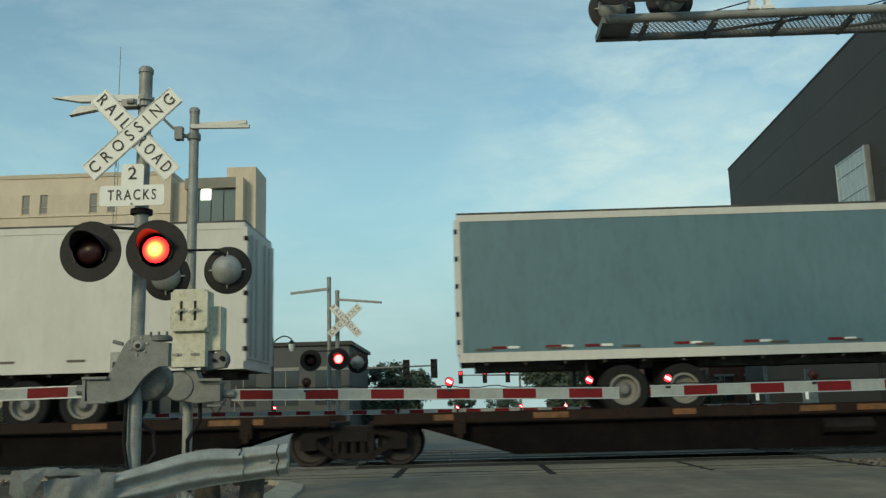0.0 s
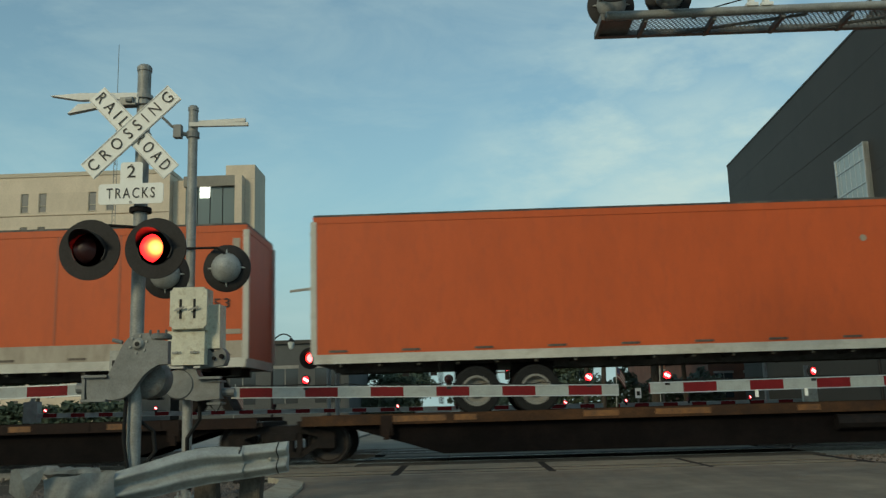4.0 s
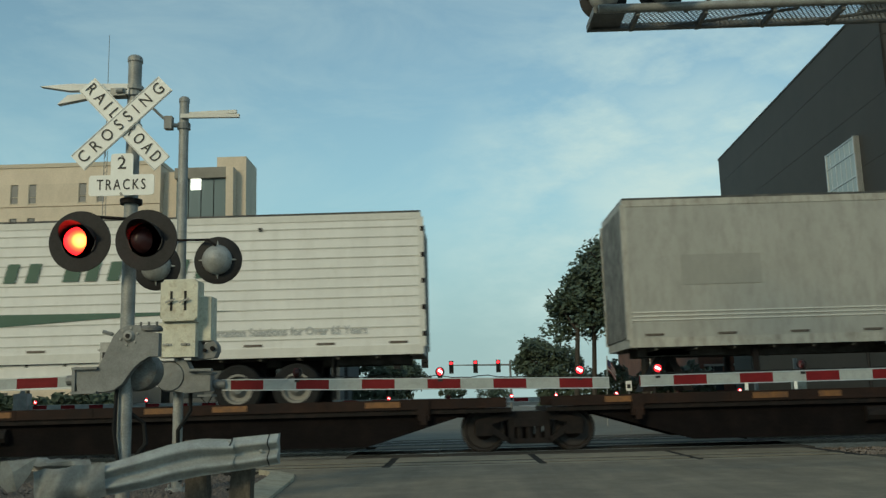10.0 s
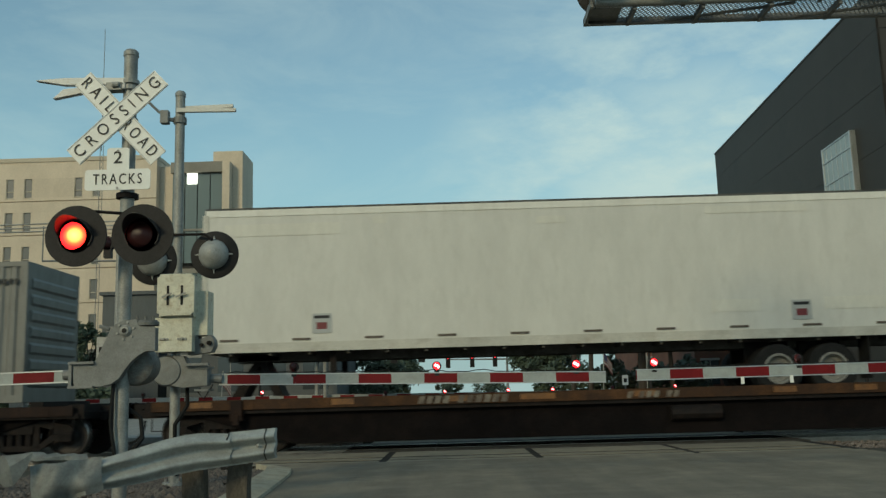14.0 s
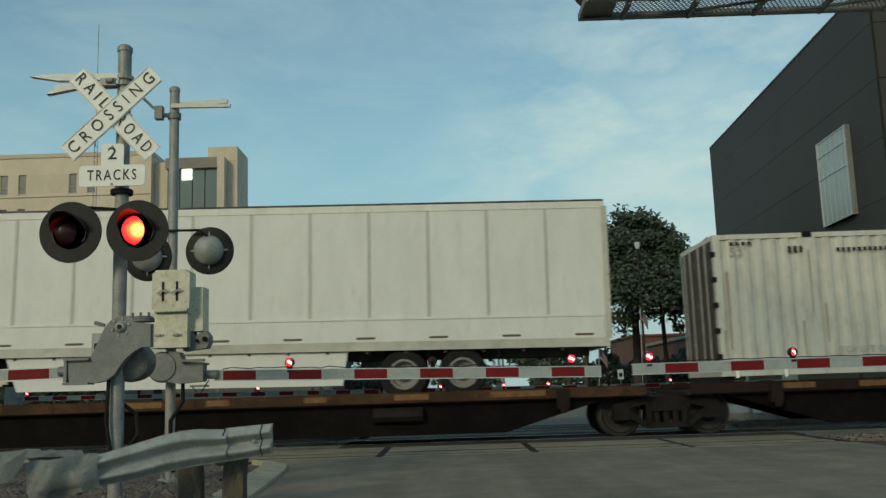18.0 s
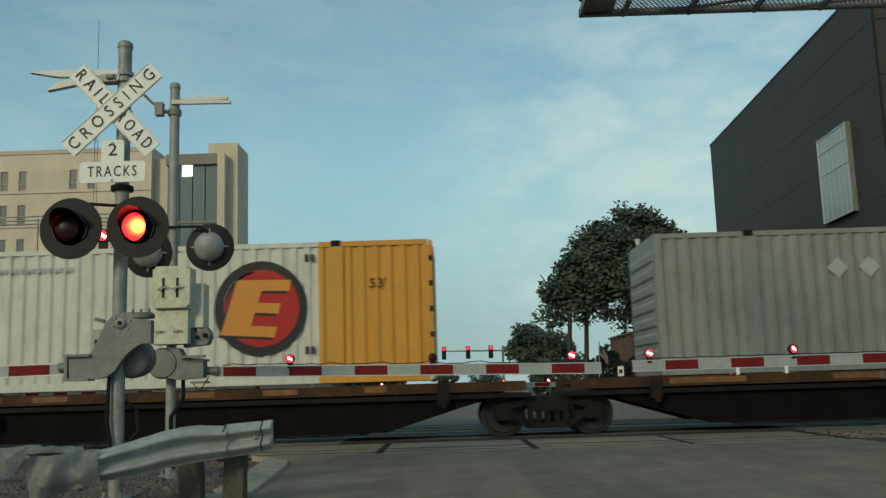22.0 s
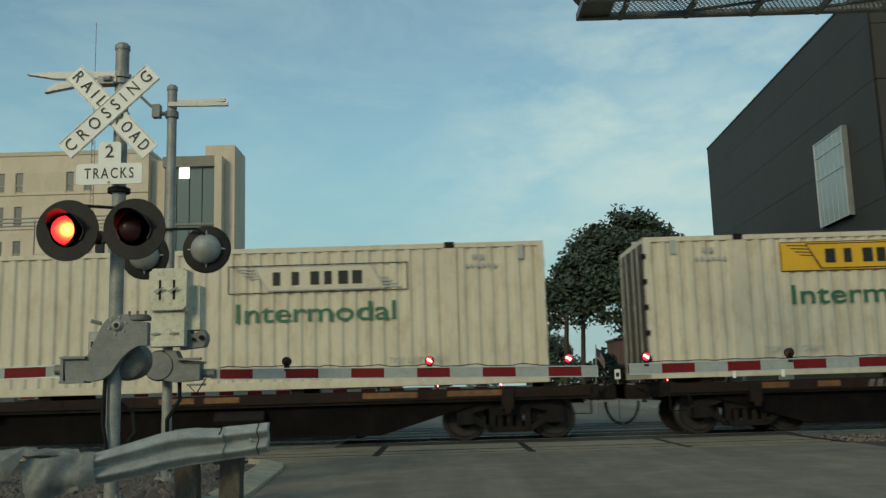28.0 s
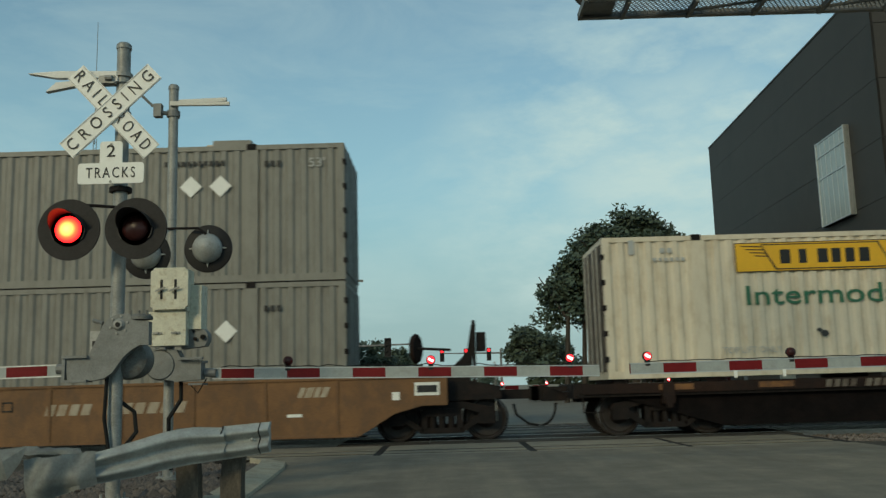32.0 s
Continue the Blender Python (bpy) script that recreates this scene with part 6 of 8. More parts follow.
quickbox("tag", SIGNWHITE, well, (6.9, 7.2, y - 0.006, y, 0.5, 0.56))
quickbox("tag", SIGNWHITE, well, (9.0, 9.15, y - 0.006, y, 0.78, 0.94))
ringx = new("symbol")
ringx.parent = well
for a in ((1.2, 1.42, 0.93, 0.96), (1.2, 1.42, 0.76, 0.79), (1.2, 1.23, 0.76, 0.96), (1.39, 1.42, 0.76, 0.96)):
    quickbox("symbol_line", INK_L, ringx, (a[0], a[1], y - 0.005, y, a[2], a[3]))

# number bars stencilled on the flat cars' sills
STENCIL_P = paint("worn_stencil_paint", (0.25, 0.22, 0.175), (0.07, 0.045, 0.03), 0.5)
for i in (2, 3, 7, 14, 16, 19, 20, 27, 28, 30, 31, 35, 38, 40):
    car = min((o for o, s_ in TRAIN if o.name.startswith("flat_car")), key=lambda o: abs(o["s"] - PLACE[i]))
    xx, zs = PLACE[i] - car["s"], SILL[max(k for k in SILL if k <= i)]
    bars("stencilled_number", STENCIL_P, car, xx - 3.6, zs - 0.18, -1.352, [0.11, 0.11, 0.11, 0.11, -0.08, 0.12, 0.12, 0.12, 0.12, 0.12, 0.12], 0.15, 0.055, 0.04, label="worn stencilled number in bars")
    bars("stencilled_number", STENCIL_P, car, xx + 0.6, zs - 0.18, -1.352, [0.1, -0.03, 0.1, 0.1, 0.1, -0.05, 0.1, 0.1], 0.13, 0.05, 0.04)

# ---- the bent guard rail at the roadside ----
GUARDM = material("scraped_galvanised_guard_rail", (0.38, 0.39, 0.37), 0.55, 0.1, 0.16, 3, 40, 0.05, (0.25, 0.245, 0.225), 0.57, spec=0.3)
guard = thing("guard_rail", "bent and crumpled grey steel guard rail on timber posts", "guard rail")
WAVE = [(-0.31 * k / 32, 0.046 * (1 - math.cos(4 * math.pi * k / 32))) for k in range(33)]


def beam(name, stations, mat, thick=0.006, label=""):
    """A pressed beam through stations of (x, y, top, height, depth of the waves)."""
    bm = bmesh.new()
    rings = []
    for x, y, z, h, d in stations:
        f = [bm.verts.new((x, y - w * d, z + dz * h / 0.31)) for dz, w in WAVE]
        b = [bm.verts.new((x, y - w * d + thick, z + dz * h / 0.31)) for dz, w in WAVE]
        rings.append((f, b))
    for (f0, b0), (f1, b1) in zip(rings, rings[1:]):
        for i in range(len(WAVE) - 1):
            bm.faces.new((f0[i], f1[i], f1[i + 1], f0[i + 1]))
            bm.faces.new((b0[i + 1], b1[i + 1], b1[i], b0[i]))
        bm.faces.new((f0[0], b0[0], b1[0], f1[0]))
        bm.faces.new((f0[-1], f1[-1], b1[-1], b0[-1]))
    for f, b in (rings[0], rings[-1]):
        for i in range(len(WAVE) - 1):
            bm.faces.new((f[i], f[i + 1], b[i + 1], b[i]))
    return part(name, bm, mat, guard, label, True)


beam("beam", [(-2.12, 8.66, 0.70, 0.31, 1.0), (-1.92, 8.72, 0.713, 0.3, 1.0), (-1.78, 8.77, 0.722, 0.29, 1.0), (-1.715, 8.8, 0.726, 0.285, 0.9), (-1.705, 8.83, 0.728, 0.285, 0.3)], GUARDM, label="end section of the pressed beam")
beam("beam", [(-3.08, 8.03, 0.528, 0.265, 0.7), (-3.02, 8.08, 0.545, 0.28, 1.1), (-2.9, 8.15, 0.58, 0.30, 1.1), (-2.75, 8.25, 0.625, 0.325, 1.0), (-2.62, 8.34, 0.665, 0.335, 1.0), (-2.5, 8.42, 0.69, 0.34, 1.0),
              (-2.37, 8.5, 0.705, 0.335, 1.0), (-2.23, 8.58, 0.697, 0.315, 1.0), (-2.09, 8.64, 0.688, 0.29, 1.1)], GUARDM, label="bent middle section of the beam")


# black strips laid on the beam as the gap's shadow at each lap
beam("lap_shadow", [(-2.125, 8.632, 0.702, 0.312, 1.05), (-2.112, 8.636, 0.703, 0.312, 1.05)], BLACK, 0.012, "thin black strip as the shadow where two sections lap")
beam("lap_shadow", [(-1.80, 8.755, 0.722, 0.292, 1.03), (-1.792, 8.757, 0.722, 0.292, 1.03)], BLACK, 0.012)


def crumple(name, corners, nx, nz, deep, seed, label=""):
    """A torn sheet between four corners, folded and dented, with a ragged edge."""
    rnd = random.Random(seed)
    tl, tr, br, bl = [Vector(c) for c in corners]
    bm = bmesh.new()
    rows = []
    for j in range(nz + 1):
        v = j / nz
        row = []
        for i in range(nx + 1):
            u = i / nx
            p = tl.lerp(tr, u).lerp(bl.lerp(br, u), v)
            fade = min(1.0, (1 - u) * 4)
            fold = deep * math.sin(u * 9.5 + v * 3.2) + deep * 1.1 * noise.noise((u * 2.3 + seed, v * 1.9, 2.0)) + 0.006 * noise.noise((u * 9, v * 7, seed))
            bulge = -0.09 * math.sin(math.pi * min(1, v * 1.1)) * (0.35 + 0.65 * fade)
            edge = 0.016 * noise.noise((u * 4 + seed, v * 7, 5.0)) * fade
            row.append(bm.verts.new((p.x + edge, p.y + fold * fade + bulge, p.z + edge * 1.3 + (rnd.uniform(-0.008, 0.008) if j in (0, nz) else 0) * fade)))
        rows.append(row)
    for r0, r1 in zip(rows, rows[1:]):
        for i in range(nx):
            bm.faces.new((r0[i], r0[i + 1], r1[i + 1], r1[i]))
    bmesh.ops.solidify(bm, geom=bm.faces[:], thickness=0.006)
    return part(name, bm, GUARDM, guard, label, True)


crumple("torn_end", ((-3.60, 7.80, 0.50), (-3.06, 7.99, 0.545), (-3.03, 7.96, 0.262), (-3.56, 7.82, 0.13)), 18, 10, 0.06, 4, "crumpled torn end of the beam")
crumple("torn_lip", ((-3.72, 8.03, 0.60), (-3.22, 8.05, 0.57), (-3.16, 8.05, 0.48), (-3.66, 8.03, 0.46)), 12, 4, 0.04, 9)
bm = bmesh.new()
fl_ = [(-3.88, 7.80, 0.585), (-3.78, 7.72, 0.592), (-3.565, 7.78, 0.610), (-3.60, 7.74, 0.475), (-3.685, 7.70, 0.345), (-3.77, 7.72, 0.335), (-3.88, 7.78, 0.40)]
mid = bm.verts.new((-3.71, 7.665, 0.50))
vv = [bm.verts.new(p) for p in fl_]
for i in range(7):
    bm.faces.new((mid, vv[i], vv[(i + 1) % 7]))
bmesh.ops.solidify(bm, geom=bm.faces[:], thickness=0.006)
part("torn_flap", bm, GUARDM, guard)
for x, y, z in ((-2.13, 8.6, 0.66), (-2.13, 8.6, 0.47), (-1.86, 8.7, 0.57), (-2.95, 8.18, 0.44)):
    bm = bmesh.new()
    lathe(bm, (x, y, z), (0, -1, 0), [(0, 0.018), (0.01, 0.018), (0.016, 0.01), (0.018, 0.0)], 10)
    part("bolt", bm, GALV, guard)
for x, y, h, tilt in ((-2.10, 8.95, 0.665, 2), (-2.50, 8.92, 0.68, -2)):
    bm = bmesh.new()
    box(bm, -0.10, 0.10, -0.08, 0.08, -0.5, h)
    for v in bm.verts:
        if v.co.z > 0.1:
            v.co.z += random.uniform(-0.03, 0.01)
    bmesh.ops.subdivide_edges(bm, edges=[e for e in bm.edges if abs(e.verts[0].co.z - e.verts[1].co.z) > 0.5], cuts=4)
    for v in bm.verts:
        v.co.x += random.uniform(-0.008, 0.008)
        v.co.y += random.uniform(-0.008, 0.008)
    po = part("timber_post", bm, WOOD, guard, "split weathered timber post")
    po.matrix_local = Matrix.Translation((x, y, 0)) @ Matrix.Rotation(radians(tilt), 4, "Y")

# ---- crossing lights ----
def lamp_glow(name, stops, strength):
    """A lit lens: hot in its middle, deep red towards the rim."""
    m = bpy.data.materials.new(name)
    m.use_nodes = True
    n, l = m.node_tree.nodes, m.node_tree.links
    b = n["Principled BSDF"]
    tc = n.new("ShaderNodeTexCoord")
    ln = n.new("ShaderNodeVectorMath")
    ln.operation = "LENGTH"
    l.new(tc.outputs["Object"], ln.inputs[0])
    rp = n.new("ShaderNodeValToRGB")
    e = rp.color_ramp.elements
    while len(e) < len(stops):
        e.new(0.5)
    for q, (at_, col) in zip(e, stops):
        q.position, q.color = at_, (*col, 1)
    l.new(ln.outputs["Value"], rp.inputs["Fac"])
    l.new(rp.outputs["Color"], b.inputs["Emission Color"])
    b.inputs["Base Color"].default_value = (0.3, 0.02, 0.02, 1)
    b.inputs["Emission Strength"].default_value = strength
    return m


LIT = lamp_glow("lit_red_lamp", [(0.0, (1.0, 0.60, 0.20)), (0.055, (1.0, 0.34, 0.07)), (0.092, (1.0, 0.055, 0.018)), (0.115, (1.0, 0.012, 0.014)), (0.15, (0.6, 0.005, 0.012))], 6.5)
LITRIM = material("lit_red_lamp_rim", (1.0, 0.014, 0.014), 0.4, 0.0, 0.0, 2, 40, 0.0, glow=8.0)
LITFAR = material("lit_far_lamp_core", (1.0, 0.16, 0.17), 0.4, 0.0, 0.0, 2, 40, 0.0, glow=6.0)
LITSMALL = material("lit_small_red_lamp", (1.0, 0.018, 0.03), 0.4, 0.0, 0.0, 2, 40, 0.0, glow=3.5)
LITHOT = material("lit_small_lamp_core", (1.0, 0.58, 0.60), 0.4, 0.0, 0.0, 2, 40, 0.0, glow=6.0)
HOODBLACK = material("glossy_black_hood_paint", (0.032, 0.030, 0.030), 0.4, 0.0, 0.3, 4, 60, 0.05, spec=0.3)
REDGLASS = material("dark_red_lens", (0.034, 0.010, 0.010), 0.35, 0.0, 0.1, 6, 60, 0.1, spec=0.3)
DOME = material("weathered_grey_lamp_housing", (0.36, 0.36, 0.34), 0.55, 0.2, 0.15, 8, 60, 0.08, (0.2, 0.19, 0.17), 0.64)
BLINK = []


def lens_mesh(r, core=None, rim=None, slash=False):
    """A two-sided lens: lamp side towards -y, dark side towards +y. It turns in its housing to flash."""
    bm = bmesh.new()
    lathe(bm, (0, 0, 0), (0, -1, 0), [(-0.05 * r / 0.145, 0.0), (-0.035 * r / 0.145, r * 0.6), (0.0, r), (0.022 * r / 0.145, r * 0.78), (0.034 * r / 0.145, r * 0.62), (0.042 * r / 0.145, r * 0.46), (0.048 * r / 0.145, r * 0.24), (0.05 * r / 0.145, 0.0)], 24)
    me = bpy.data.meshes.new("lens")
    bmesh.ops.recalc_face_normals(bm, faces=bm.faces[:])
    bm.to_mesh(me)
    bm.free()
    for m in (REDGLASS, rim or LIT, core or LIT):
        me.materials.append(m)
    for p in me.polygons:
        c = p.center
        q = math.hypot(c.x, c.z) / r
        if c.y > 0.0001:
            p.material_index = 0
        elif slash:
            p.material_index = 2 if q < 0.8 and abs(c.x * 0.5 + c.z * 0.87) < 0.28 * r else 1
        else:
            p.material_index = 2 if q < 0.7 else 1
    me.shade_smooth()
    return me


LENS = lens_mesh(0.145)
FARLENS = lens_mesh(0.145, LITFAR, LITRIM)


def signal_lamp(parent, x, y, z, face=-1, phase=None, r=0.305, lens=None):
    """A round-backed crossing lamp; face -1 looks towards the waiting cars."""
    bm = bmesh.new()
    lathe(bm, (0, 0, 0), (0, 1, 0), [(-0.012, r), (0.012, r), (0.02, r - 0.012), (0.02, 0.1)], 40)
    lp = part("lamp", bm, BLACK, parent, "round black-backed crossing lamp", True)
    lp.matrix_local = Matrix.Translation((x, y, z)) @ Matrix.Rotation(0.0 if face < 0 else math.pi, 4, "Z")
    bm = bmesh.new()
    n, rh, ln = 20, 0.172, 0.27
    rows = []
    for k in range(n + 1):
        a = radians(-38 + 256 * k / n)
        d = ln * (0.14 + 0.86 * max(0.0, math.sin(a)) ** 0.8)
        rows.append([bm.verts.new((math.cos(a) * q, -yy, math.sin(a) * q)) for q, yy in ((rh, 0.0), (rh, d), (rh - 0.008, d), (rh - 0.008, 0.0))])
    for a, b in zip(rows, rows[1:]):
        for i in range(4):
            bm.faces.new((a[i], b[i], b[(i + 1) % 4], a[(i + 1) % 4]))
    part("hood", bm, HOODBLACK, lp, smooth=True)
    bm = bmesh.new()
    lathe(bm, (0, -0.022, 0), (0, 1, 0), [(0.0, 0.168), (0.0, 0.1454), (0.043, 0.1454), (0.043, 0.168), (0.0, 0.168)], 32)
    part("lens_ring", bm, BLACK, lp)
    bm = bmesh.new()
    lathe(bm, (0, 0.02, 0), (0, 1, 0), [(0.0, 0.185), (0.05, 0.19), (0.1, 0.165), (0.16, 0.11), (0.19, 0.03), (0.2, 0.0)], 24)
    for a in (0, 90, 180, 270):
        c, s_ = math.cos(radians(a)), math.sin(radians(a))
        tube(bm, (c * 0.18, 0.04, s_ * 0.18), (c * 0.24, 0.03, s_ * 0.24), 0.018, 6, 0.006)
    part("housing", bm, DOME, lp, "weathered grey dome", True)
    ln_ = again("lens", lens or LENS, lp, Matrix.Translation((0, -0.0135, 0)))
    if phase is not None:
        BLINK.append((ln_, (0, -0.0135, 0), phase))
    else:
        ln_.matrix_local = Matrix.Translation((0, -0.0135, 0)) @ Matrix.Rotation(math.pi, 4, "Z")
    return lp


def blade(parent, x, y, z, angle, text, half=0.605):
    """One board of a crossbuck with its letters."""
    bm = bmesh.new()
    box(bm, -half, half, -0.006, 0.006, -0.108, 0.108)
    soften(bm, 0.002)
    bl = part("crossbuck_board", bm, SIGNWHITE, parent, "white reflective crossbuck board")
    bl.matrix_local = Matrix.Translation((x, y, z)) @ Matrix.Rotation(radians(angle), 4, "Y")
    bm = bmesh.new()
    for zz in (-0.102, 0.095):
        box(bm, -half + 0.01, half - 0.01, -0.011, -0.008, zz, zz + 0.006)
    part("border", bm, BLUEGREY_L, bl)
    for t, xc, w in text:
        words(t, 0.128, LETTER, bl, Matrix.Translation((xc, -0.012, 0.0)), width=w, space=1.7, bold=-0.0005)
    return bl


def crossing_signal(x, y, h, r, label, buck=None, plate=None, lamps=(), arm_z=None):
    sg = thing("crossing_signal", label, "signal", "crossing signals")
    bm = bmesh.new()
    tube(bm, (x, y, -0.25), (x, y, h - 0.05), r, 20)
    tube(bm, (x, y, -0.1), (x, y, 0.02), r * 2.2, 16)
    part("mast", bm, GALV, sg, "galvanised steel mast", True)
    for k in range(4):
        a = math.tau * (k + 0.5) / 4
        bm = bmesh.new()
        tube(bm, (x + r * 1.7 * math.cos(a), y + r * 1.7 * math.sin(a), 0.0), (x + r * 1.7 * math.cos(a), y + r * 1.7 * math.sin(a), 0.07), 0.014, 6)
        part("anchor_bolt", bm, GALV, sg)
    bm = bmesh.new()
    lathe(bm, (x, y, h - 0.06), (0, 0, 1), [(0, r * 1.12), (0.045, r * 1.12), (0.07, r * 0.8), (0.075, 0.0)], 18)
    part("cap", bm, GALV, sg, smooth=True)
    if buck:
        bx, by, bz = buck
        blade(sg, bx + 0.012, by - 0.006, bz - 0.008, 47.3, (("RAIL", -0.345, 0.43), ("ROAD", 0.30, 0.46)), 0.59)
        blade(sg, bx - 0.008, by - 0.024, bz - 0.004, -43.0, (("CROSSING", 0.0, 1.12),))
        bm = bmesh.new()
        for dz in (-0.12, 0.12):
            tube(bm, (bx, by, bz + dz), (x, y, bz + dz), 0.014, 8)
        tube(bm, (x, y, bz - 0.03), (x, y, bz + 0.03), r * 1.25, 14)
        part("clamp", bm, GALV, sg)
    if plate:
        px, py, pz = plate
        bm = bmesh.new()
        rim_ = []
        for cx, cz, a0 in ((0.305, -0.078, -90), (0.305, 0.078, 0), (0.085, 0.303, 0), (-0.085, 0.303, 90), (-0.305, 0.078, 90), (-0.305, -0.078, 180)):
            rim_ += [(cx + 0.03 * math.cos(radians(a0 + q)), cz + 0.03 * math.sin(radians(a0 + q))) for q in (0, 30, 60, 90)]
            if (cx, cz) == (0.305, 0.078):
                rim_.append((0.115, 0.108))
            if (cx, cz) == (-0.085, 0.303):
                rim_.append((-0.115, 0.108))
        slab(bm, rim_, -0.005, 0.005)
        pl = part("track_plate", bm, SIGNWHITE, sg, "white plate with track count")
        pl.matrix_local = Matrix.Translation((px, py, pz))
        words("2", 0.13, LETTER, pl, Matrix.Translation((0, -0.008, 0.225)), width=0.088, bold=0.001)
        words("TRACKS", 0.112, LETTER, pl, Matrix.Translation((0, -0.008, 0.0)), width=0.5, bold=0.0005, space=1.3)
        bm = bmesh.new()
        for dx, dz in ((0, 0.3), (0, -0.09)):
            tube(bm, (dx, -0.012, dz), (dx, 0.02, dz), 0.014, 8)
        part("bolt", bm, GALV, pl)
        bm = bmesh.new()
        tube(bm, (x, y, pz - 0.17), (x, y, pz - 0.12), r * 1.6, 14)
        tube(bm, (px, py, pz), (x, y, pz), 0.014, 8)
        part("clamp", bm, DARKSTEEL, sg)
    if lamps:
        zc = lamps[0][2] + 0.27
        bm = bmesh.new()
        xs = [l[0] for l in lamps]
        ya = lamps[0][1] + (0.12 if lamps[0][3] < 0 else -0.12)
        pipe(bm, [(min(xs), ya, zc - 0.1), (min(xs) + 0.1, ya, zc), (x, y - 0.08, zc), (max(xs) - 0.1, ya, zc - 0.02), (max(xs), ya, zc - 0.1)], 0.017, 8)
        part("crossarm", bm, DARKSTEEL, sg, smooth=True)
        for lx, ly, lz, fc, ph in lamps:
            signal_lamp(sg, lx, ly, lz, fc, ph, lens=FARLENS if y > 20 else LENS)
    return sg


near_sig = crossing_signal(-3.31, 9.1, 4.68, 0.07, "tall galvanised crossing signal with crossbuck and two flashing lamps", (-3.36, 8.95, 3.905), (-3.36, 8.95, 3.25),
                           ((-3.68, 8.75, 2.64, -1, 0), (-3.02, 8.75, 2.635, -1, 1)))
# paired tapered bracket arms near the mast top
for pts, y0 in (([(-4.28, 4.36), (-3.98, 4.304), (-3.75, 4.30), (-3.34, 4.29), (-3.34, 4.36), (-3.96, 4.378)], 9.02), ([(-4.077, 4.146), (-3.787, 4.198), (-3.334, 4.24), (-3.334, 4.28), (-3.787, 4.256), (-3.97, 4.245)], 8.99)):
    bm = bmesh.new()
    slab(bm, pts, y0, y0 + 0.07)
    soften(bm, 0.008)
    part("bracket_arm", bm, CLEAN_P, near_sig, "white-painted tapered bracket arm")
bm = bmesh.new()
for z0 in (4.26, 4.33):
    tube(bm, (-3.31, 9.1, z0 - 0.02), (-3.31, 9.1, z0 + 0.02), 0.095, 14)
box(bm, -3.52, -3.36, 8.98, 9.1, 4.22, 4.30)
tube(bm, (-3.45, 8.97, 4.27), (-3.38, 8.97, 4.27), 0.03, 8)
part("clamp", bm, GALV, near_sig)

rear_sig = crossing_signal(-3.48, 11.4, 5.02, 0.062, "galvanised gate mast with lamps that face away", None, None,
                           ((-2.99, 11.35, 2.83, 1, 1), (-3.77, 11.35, 2.77, 1, 0)))
for x1, z0, z1 in ((-2.79, 4.80, 4.82), (-2.73, 4.75, 4.73)):
    bm = bmesh.new()
    slab(bm, [(-3.5, z0 - 0.028), (x1, z1 - 0.022), (x1, z1 + 0.022), (-3.5, z0 + 0.028)], 11.3 + (z0 - 4.75) * 2, 11.35 + (z0 - 4.75) * 2)
    part("bracket_arm", bm, WHITE_P, rear_sig, "pale flat bracket arm")
bm = bmesh.new()
pipe(bm, [(-3.86, 11.3, 4.86), (-3.73, 11.3, 4.73), (-3.66, 11.3, 4.70)], 0.02)
box(bm, -3.70, -3.60, 11.26, 11.36, 4.57, 4.74)
pipe(bm, [(-3.62, 11.3, 4.63), (-3.48, 11.4, 4.63)], 0.028)
tube(bm, (-3.48, 11.4, 4.59), (-3.48, 11.4, 4.67), 0.085, 14)
part("aerial_bracket", bm, CAST, rear_sig)


# ---- gate mechanisms and arms ----
def arm(parent, x0, z0, x1, z1, y, deep=0.028, high=0.058, edge=0.0, piece=0.406):
    """A striped gate arm in reflective pieces."""
    d = 1 if x1 > x0 else -1
    length = abs(x1 - x0)
    first = (edge - x0) * d % (2 * piece)
    cuts = sorted({0.0, length, *[q for q in (first - 2 * piece + piece * k for k in range(60)) if 0 < q < length]})
    for pa, pb in zip(cuts, cuts[1:]):
        a, b = pa / length, pb / length
        k = int(math.floor(((pa + pb) / 2 - first) / piece + 1e-6)) + 1
        xa, xb, za, zb = x0 + (x1 - x0) * a, x0 + (x1 - x0) * b, z0 + (z1 - z0) * a, z0 + (z1 - z0) * b
        bm = bmesh.new()
        slab(bm, [(xa, za - high), (xb, zb - high), (xb, zb + high), (xa, za + high)], y - deep, y + deep)
        part("arm_stripe", bm, REDSTRIPE if k % 2 else WHITESTRIPE, parent)
    bm = bmesh.new()
    for s_ in (-1, 1):
        slab(bm, [(x0, z0 + s_ * (high + 0.006) - 0.006), (x1, z1 + s_ * (high + 0.006) - 0.006), (x1, z1 + s_ * (high + 0.006) + 0.006), (x0, z0 + s_ * (high + 0.006) + 0.006)], y - deep - 0.004, y + deep + 0.004)
    part("arm_edge", bm, ALU, parent)


SMALL = lens_mesh(0.046, LITHOT, LITSMALL, True)


def arm_lamp(parent, x, y, z, phase=None, scale=1.0):
    """A small red lamp on a gate arm: a lens in a short black case on a foot."""
    bm = bmesh.new()
    lathe(bm, (0, 0.0, 0), (0, 1, 0), [(0.0, 0.058), (0.05, 0.058), (0.075, 0.04), (0.08, 0.0)], 14)
    box(bm, -0.03, 0.03, 0.0, 0.05, -0.12, -0.04)
    lp = part("arm_lamp", bm, BLACK, parent, "small red lamp on the arm")
    lp.matrix_local = Matrix.Translation((x, y, z)) @ Matrix.Scale(scale, 4)
    m = Matrix.Translation((0, -0.012, 0))
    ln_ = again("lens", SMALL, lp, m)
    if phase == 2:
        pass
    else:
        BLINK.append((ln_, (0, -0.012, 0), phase))


